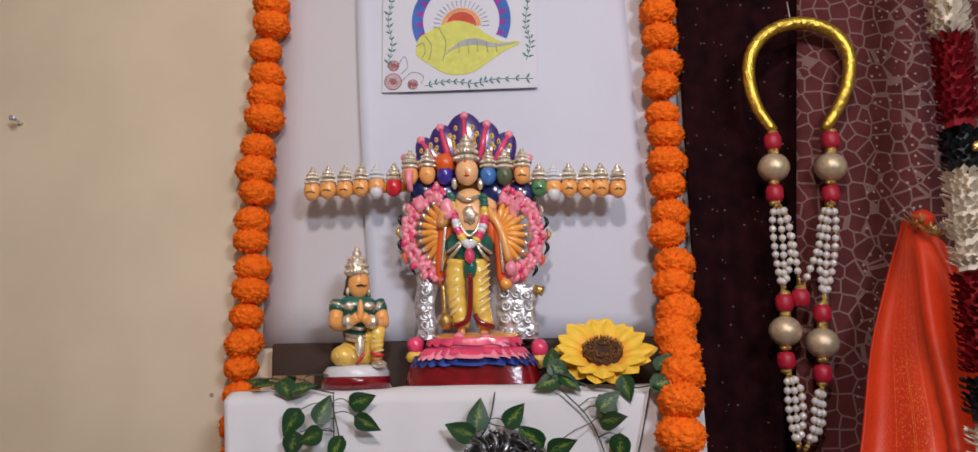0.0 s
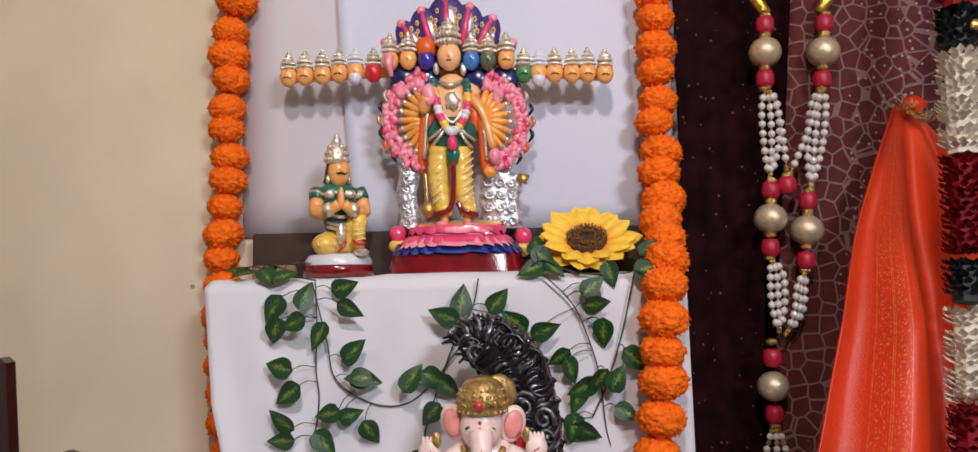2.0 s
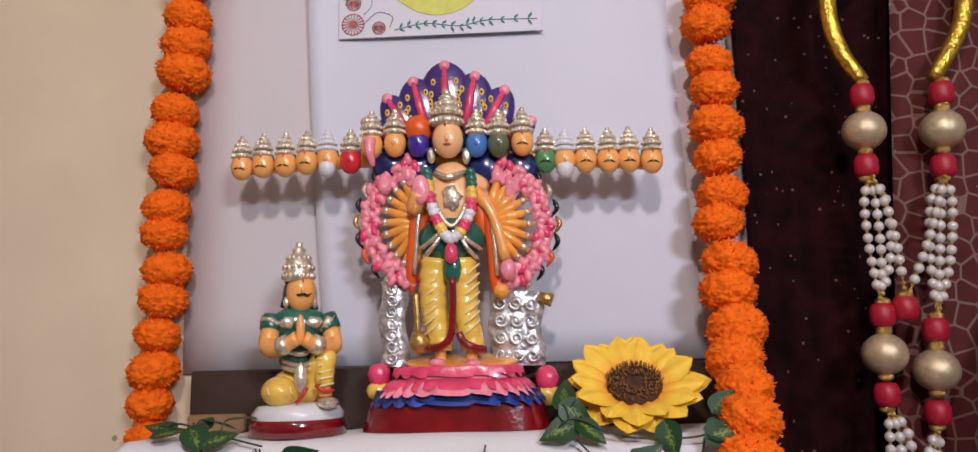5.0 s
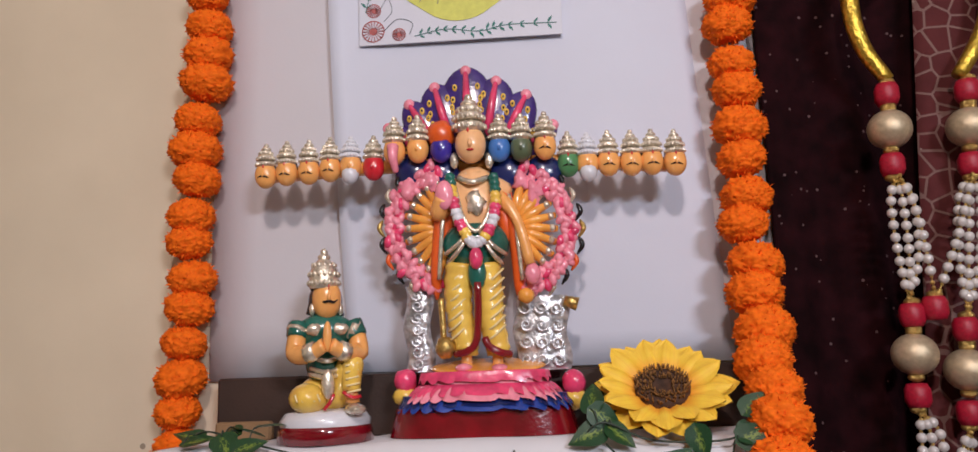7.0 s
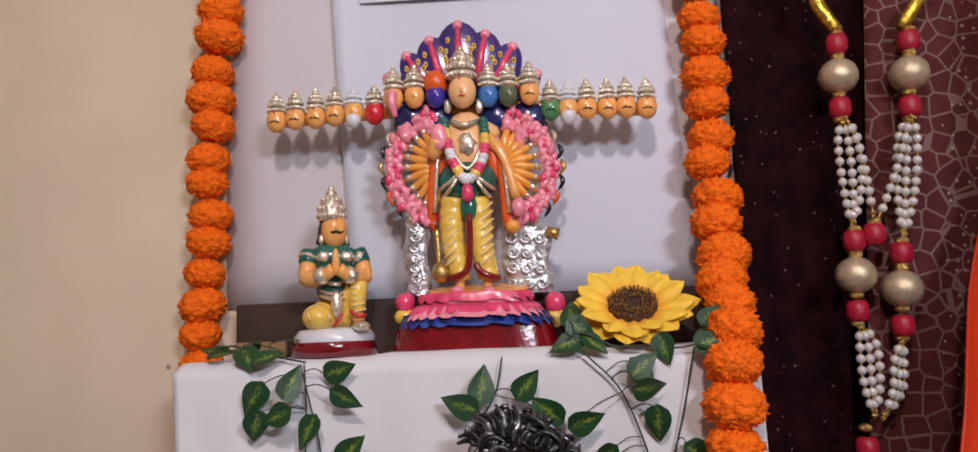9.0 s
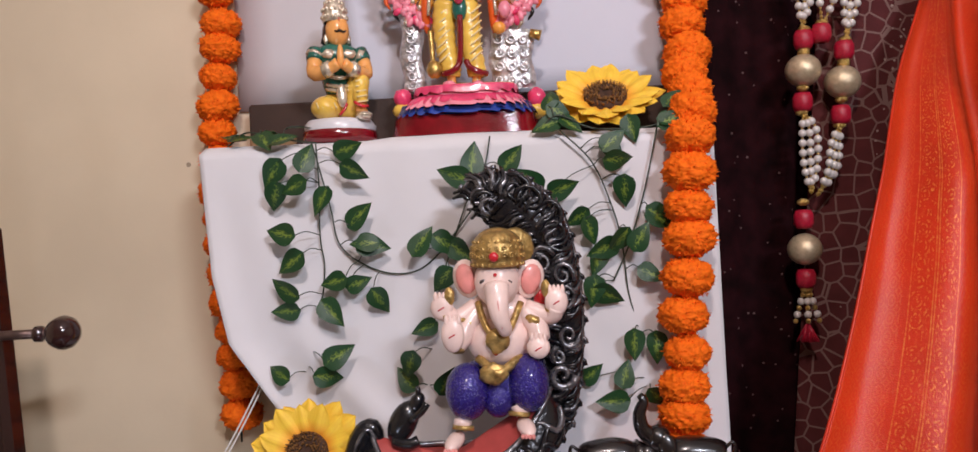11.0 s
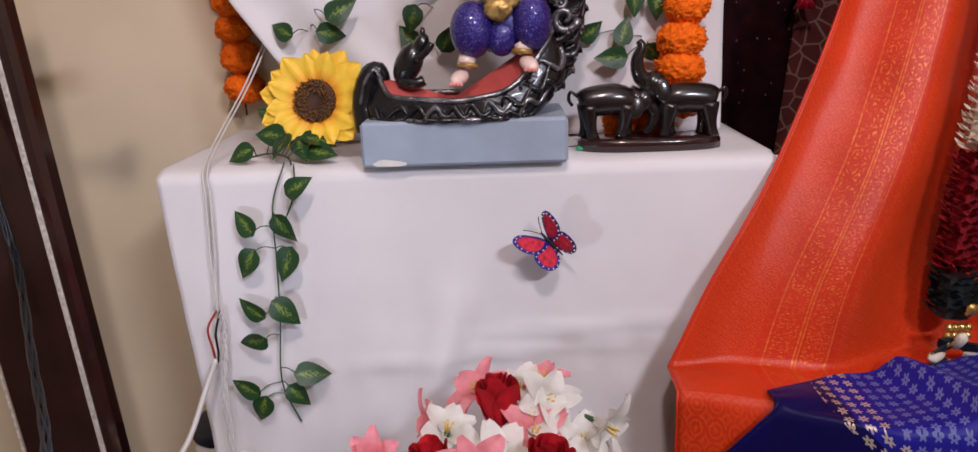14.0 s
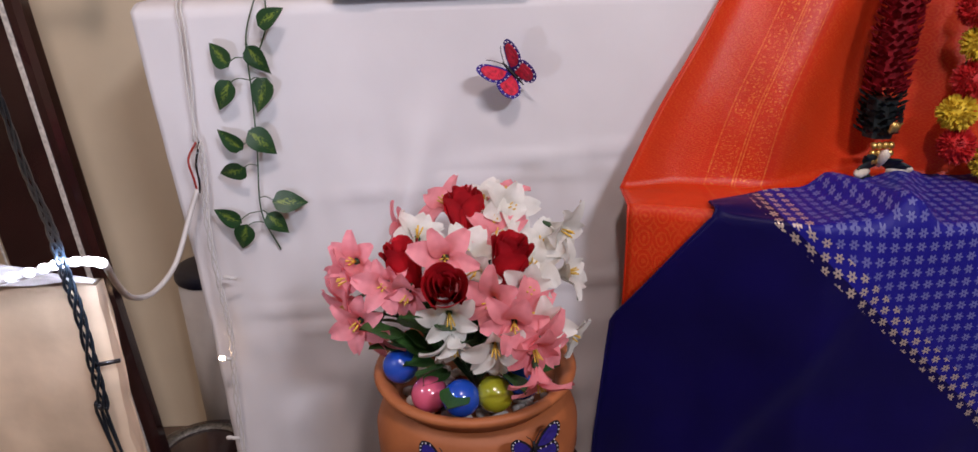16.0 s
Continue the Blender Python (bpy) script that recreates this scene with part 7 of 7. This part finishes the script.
for k, (p, way) in enumerate(PINK_SPOTS):
    lily(p, way, False, 200 + k)
for k, (p, r) in enumerate((((0.134, 0.745, 0.453), 0.033), ((0.085, 0.835, 0.479), 0.033), ((0.061, 0.700, 0.444), 0.033), ((0.015, 0.755, 0.448), 0.032))):
    rose(p, 300 + k, r)
bl_mesh = []
for b_ in (0.1, 0.3):
    s_ = Shape()
    s_.grid(lambda u, v: ((u - 0.5) * 0.62 * math.sin(math.pi * min(1, 0.03 + 0.97 * v)) ** 0.8, v, 0.15 * abs(u - 0.5) - b_ * v * v + 0.03 * math.sin(14 * v) * (u - 0.5)), 6, 9)
    bl_mesh.append(mesh_of("leaf", s_, leaf_dark))
rnd_ = random.Random(31)
for k in range(64):
    a, q = rnd_.uniform(0, 6.28), rnd_.uniform(0.2, 0.085 / 0.1)
    p = Vector((PX + 0.1 * q * math.cos(a) - 0.012, PYY + 0.09 * q * math.sin(a) - 0.012, rnd_.uniform(0.305, 0.385)))
    lf = part("leaf", bl_mesh[k % 2], None, bouquet)
    d = (p - root_).normalized() + Vector((0, -0.2, rnd_.uniform(-0.5, 0.1)))
    sz = rnd_.uniform(0.040, 0.062)
    lf.matrix_basis = Matrix.Translation(p) @ d.to_track_quat("Y", "Z").to_matrix().to_4x4() @ Matrix.Rotation(rnd_.uniform(-0.6, 0.6), 4, "Y") @ Matrix.Diagonal((sz, sz, sz, 1))

# ---- carved post, knob and things at the side ----
post = thing("carved_post", (-0.598, 1.12, FLOOR), "dark polished wooden post with pale metal inlay", "post")
LEAN_ = turned(0, -3.8, 0)
part("shaft", Shape().box((-0.672, 1.062, FLOOR), (-0.520, 1.100, 1.135), 0.008, LEAN_), dark_wood, post)
part("inlay_strip", Shape().box((-0.5415, 1.0595, FLOOR + 0.02), (-0.5335, 1.0625, 0.93), 0.0008, LEAN_), inlay, post)
part("inlay_strip", Shape().box((-0.6640, 1.0595, FLOOR + 0.02), (-0.6605, 1.0625, 0.93), 0.0008, LEAN_), inlay, post)
plate = part("inlay_plate", Shape().box((-0.606, 1.0585, 0.935), (-0.569, 1.0625, 1.125), 0.001, LEAN_), inlay, post, "engraved pale metal plate")
for k in range(13):
    part("rosette", Shape().disc((-0.5805 - 0.00055 * k, 1.0586, 0.948 + 0.0138 * k), 0.0052, turned(90), 10, 0.0012), dark_wood, plate)
knob = thing("turned_knob", (-0.50, 1.041, 0.993), "turned dark wooden knob on a short metal rod", "knob")
part("rod", Shape().tube([(-0.585, 1.041, 0.992), (-0.475, 1.041, 0.994)], 0.0062, 12), mat("dark_worn_metal", (0.10, 0.06, 0.05), 0.35, 0.5, var=0.5, scale=60), knob)
part("rod_collar", Shape().lathe([(0.006, 0), (0.0105, 0.002), (0.0105, 0.010), (0.006, 0.013)], (-0.492, 1.041, 0.9935), 16, turned(0, 90, 0)), dark_wood, knob)
part("ball", Shape().lathe([(0.0003, -0.022), (0.009, -0.020), (0.017, -0.013), (0.0215, -0.003), (0.0222, 0.003), (0.019, 0.012), (0.012, 0.018), (0.006, 0.021), (0.0003, 0.0225)], (-0.455, 1.041, 0.994), 24, turned(0, 90, 0)), dark_wood, knob)
part("bracket", Shape().box((-0.590, 1.030, 0.975), (-0.578, 1.0612, 1.010), 0.002), dark_wood, knob)

# round carved base with an inlaid ring
cb = thing("carved_stool", (-0.43, 1.10, FLOOR), "dark round carved wooden base with a metal inlay ring", "stool")
part("drum", Shape().lathe([(0.0001, -0.070), (0.100, -0.070), (0.112, -0.078), (0.108, -0.095), (0.118, -0.110), (0.112, FLOOR), (0.0001, FLOOR)], (-0.425, 1.085, 0), 40), dark_wood, cb)
part("inlay_ring", Shape().lathe([(0.070, -0.0698), (0.070, -0.0682), (0.088, -0.0682), (0.088, -0.0698)], (-0.425, 1.085, 0), 40), mat("worn_ring_inlay", (0.20, 0.19, 0.17), 0.5, 0.3, var=0.7, scale=240, bump=0.8), cb)

bin_ = thing("waste_bin", (-0.42, 1.28, FLOOR), "white plastic bin with a black lid by the wall", "bin")
part("body", Shape().lathe([(0.0001, FLOOR), (0.060, FLOOR), (0.064, 0.200), (0.0001, 0.200)], (-0.425, 1.285, 0), 32), mat("white_plastic", (0.66, 0.64, 0.62), 0.4, var=0.05), bin_)
part("lid", Shape().lathe([(0.066, 0.197), (0.068, 0.203), (0.066, 0.217), (0.055, 0.221), (0.0001, 0.222)], (-0.425, 1.285, 0), 32), mat("black_blue_plastic", (0.012, 0.014, 0.03), 0.35), bin_)

# wrapped box with its light strip
film = mat("peach_plastic_wrap", (0.72, 0.56, 0.41), 0.28, var=0.22, scale=10, bump=0.5, fine=26, coat=0.4, stain=0.12)
crate = thing("wrapped_box", (-0.45, 0.60, FLOOR), "tall box wrapped in wrinkled translucent plastic", "box")


def wrap(u, v):
    a = u * 4
    x0, x1, y0, y1 = -0.66, -0.258, 0.575, 0.590
    k, f = int(a) % 4, a - int(a)
    x, y = ((x0 + (x1 - x0) * f, y0), (x1, y0 + (y1 - y0) * f), (x1 - (x1 - x0) * f, y1), (x0, y1 - (y1 - y0) * f))[k]
    z = FLOOR + (0.530 - FLOOR) * v
    n = 0.005 * noise.noise((x * 18, y * 18, z * 13)) + 0.003 * noise.noise((x * 50 + z * 26, y * 40, z * 38))
    return x - abs(n) * (k == 1), y + n, z


part("wrap_side", Shape().grid(wrap, 96, 40), film, crate)
part("wrap_top", Shape().grid(lambda u, v: (-0.662 + 0.402 * u, 0.573 + (0.008 + 0.075 * (1 - u)) * v, 0.533 + 0.004 * (1 - u) + 0.050 * v * (1 - u) ** 1.1 + 0.005 * noise.noise((u * 9, v * 4, 2))), 30, 12), mat("white_frosted_film", (0.50, 0.51, 0.54), 0.35, var=0.05, bump=0.4, fine=25), crate)
strip = thing("led_strip", (-0.40, 0.56, 0.53), "white light strip glowing along the wrapped box", "light strip")
strip_line = curve([(-0.62, 0.562, 0.500), (-0.46, 0.562, 0.515), (-0.372, 0.560, 0.539), (-0.324, 0.560, 0.548), (-0.290, 0.560, 0.556), (-0.270, 0.560, 0.561), (-0.247, 0.560, 0.561), (-0.239, 0.565, 0.556)], 60)
part("tape", Shape().tube(strip_line, 0.0042, 8), mat("white_silicone", (0.75, 0.76, 0.8), 0.4), strip)
led = glow("cold_white_led", (0.78, 0.90, 1.0), 12.0)
for k in range(2, 60, 4):
    part("diode", Shape().ell(strip_line[k] + Vector((0, -0.003, 0.002)), (0.0055, 0.0045, 0.0045), 8, 6), led, strip)

cable_white = mat("white_cable", (0.62, 0.60, 0.58), 0.45, var=0.08)


def cable(points, r, m, label, name="cable", n=40):
    return tagged(part(name, Shape().tube(curve(points, n), r, 8), m), label, "cable")


cable([(-0.240, 0.565, 0.556), (-0.293, 0.680, 0.477), (-0.341, 0.800, 0.401), (-0.347, 0.870, 0.372), (-0.341, 0.940, 0.379), (-0.326, 0.985, 0.433), (-0.311, 1.000, 0.474)], 0.0038, cable_white, "thick white sleeved cable from the light strip")
for d in (-0.003, 0.003):
    cable([(-0.255 + d, 1.225, 0.90), (-0.283 + d, 1.18, 0.83), (-0.300 + d, 1.07, 0.760), (-0.297 + d, 1.016, 0.735), (-0.294 + d, 1.006, 0.70), (-0.298 + d, 1.004, 0.62), (-0.301 - d, 1.000, 0.545)], 0.0014, cable_white, "thin white lead running over the table cloth")
cable([(-0.301, 1.000, 0.545), (-0.315, 0.996, 0.520), (-0.312, 0.996, 0.49), (-0.312, 1.0, 0.468)], 0.0017, mat("red_wire", (0.35, 0.03, 0.02), 0.4), "short red wire at the cable joint", "wire")
cable([(-0.296, 1.000, 0.545), (-0.304, 0.994, 0.515), (-0.305, 0.996, 0.485), (-0.309, 1.0, 0.468)], 0.0017, black_paint, "short black wire at the cable joint", "wire")
sl = [(-0.296, 1.000, 0.548), (-0.296, 0.997, 0.50), (-0.303, 0.992, 0.42), (-0.299, 0.985, 0.32), (-0.294, 0.98, 0.24), (-0.300, 0.975, 0.15), (-0.302, 0.965, 0.02), (-0.295, 0.955, FLOOR + 0.004)]
fairy = thing("fairy_lights", sl[0], "white string of tiny lights hanging down the cloth", "string lights")
for d in (0.0, 2.1, 4.2):
    part("lead", Shape().tube([p + Vector((0.004 * math.sin(i * 0.9 + d), 0.003 * math.cos(i * 0.9 + d), 0)) for i, p in enumerate(curve(sl, 50))], 0.0011, 5), cable_white, fairy)
for (x, y, z), lit in (((-0.284, 0.983, 0.335), 0), ((-0.305, 0.962, 0.206), 1), ((-0.315, 0.955, 0.06), 0)):
    part("socket", Shape().tube([(x + 0.012, y + 0.004, z - 0.004), (x + 0.002, y, z)], [0.0026, 0.0032], 8), cable_white, fairy)
    part("bulb", Shape().ell((x - 0.002, y, z + 0.001), (0.0058, 0.0035, 0.0035), 10, 7), glow("warm_tiny_bulb", (1.0, 0.72, 0.42), 30.0) if lit else cable_white, fairy)
wires = thing("twisted_wires", (-0.26, 0.55, 0.55), "bundle of twisted dark wires hanging over the box", "wires")
for k in range(4):
    part("wire", Shape().tube([p + Vector((0.0042 * math.sin(i * 0.55 + 1.57 * k), 0.003 * math.cos(i * 0.55 + 1.57 * k), 0)) for i, p in enumerate(curve([(-0.640, 1.050, 1.10), (-0.585, 1.020, 0.699), (-0.543, 0.970, 0.622), (-0.432, 0.800, 0.577), (-0.338, 0.660, 0.566), (-0.269, 0.548, 0.575), (-0.266, 0.545, 0.550), (-0.265, 0.548, 0.513), (-0.266, 0.550, 0.459), (-0.267, 0.552, 0.411), (-0.267, 0.555, 0.353), (-0.190, 0.556, FLOOR + 0.01)], 70))], 0.0016, 5), mat("dark_green_wire", (0.006, 0.012, 0.02), 0.35) if k == 0 else bpy.data.materials["dark_green_wire"], wires)
part("side_rod", Shape().tube([(-0.267, 0.550, 0.458), (-0.243, 0.556, 0.459)], 0.0022, 8), black_paint, wires)
tagged(part("green_tag", Shape().box((0.196, 1.075, 0.7358), (0.222, 1.083, 0.742), 0.002), mat("green_plastic", (0.02, 0.30, 0.14), 0.4)), "small green plastic piece on the white cloth", "tag")
cable([(0.176, 1.10, 0.739), (0.190, 1.085, 0.741), (0.21, 1.08, 0.744)], 0.001, thread, "thin dark thread behind the plinth")
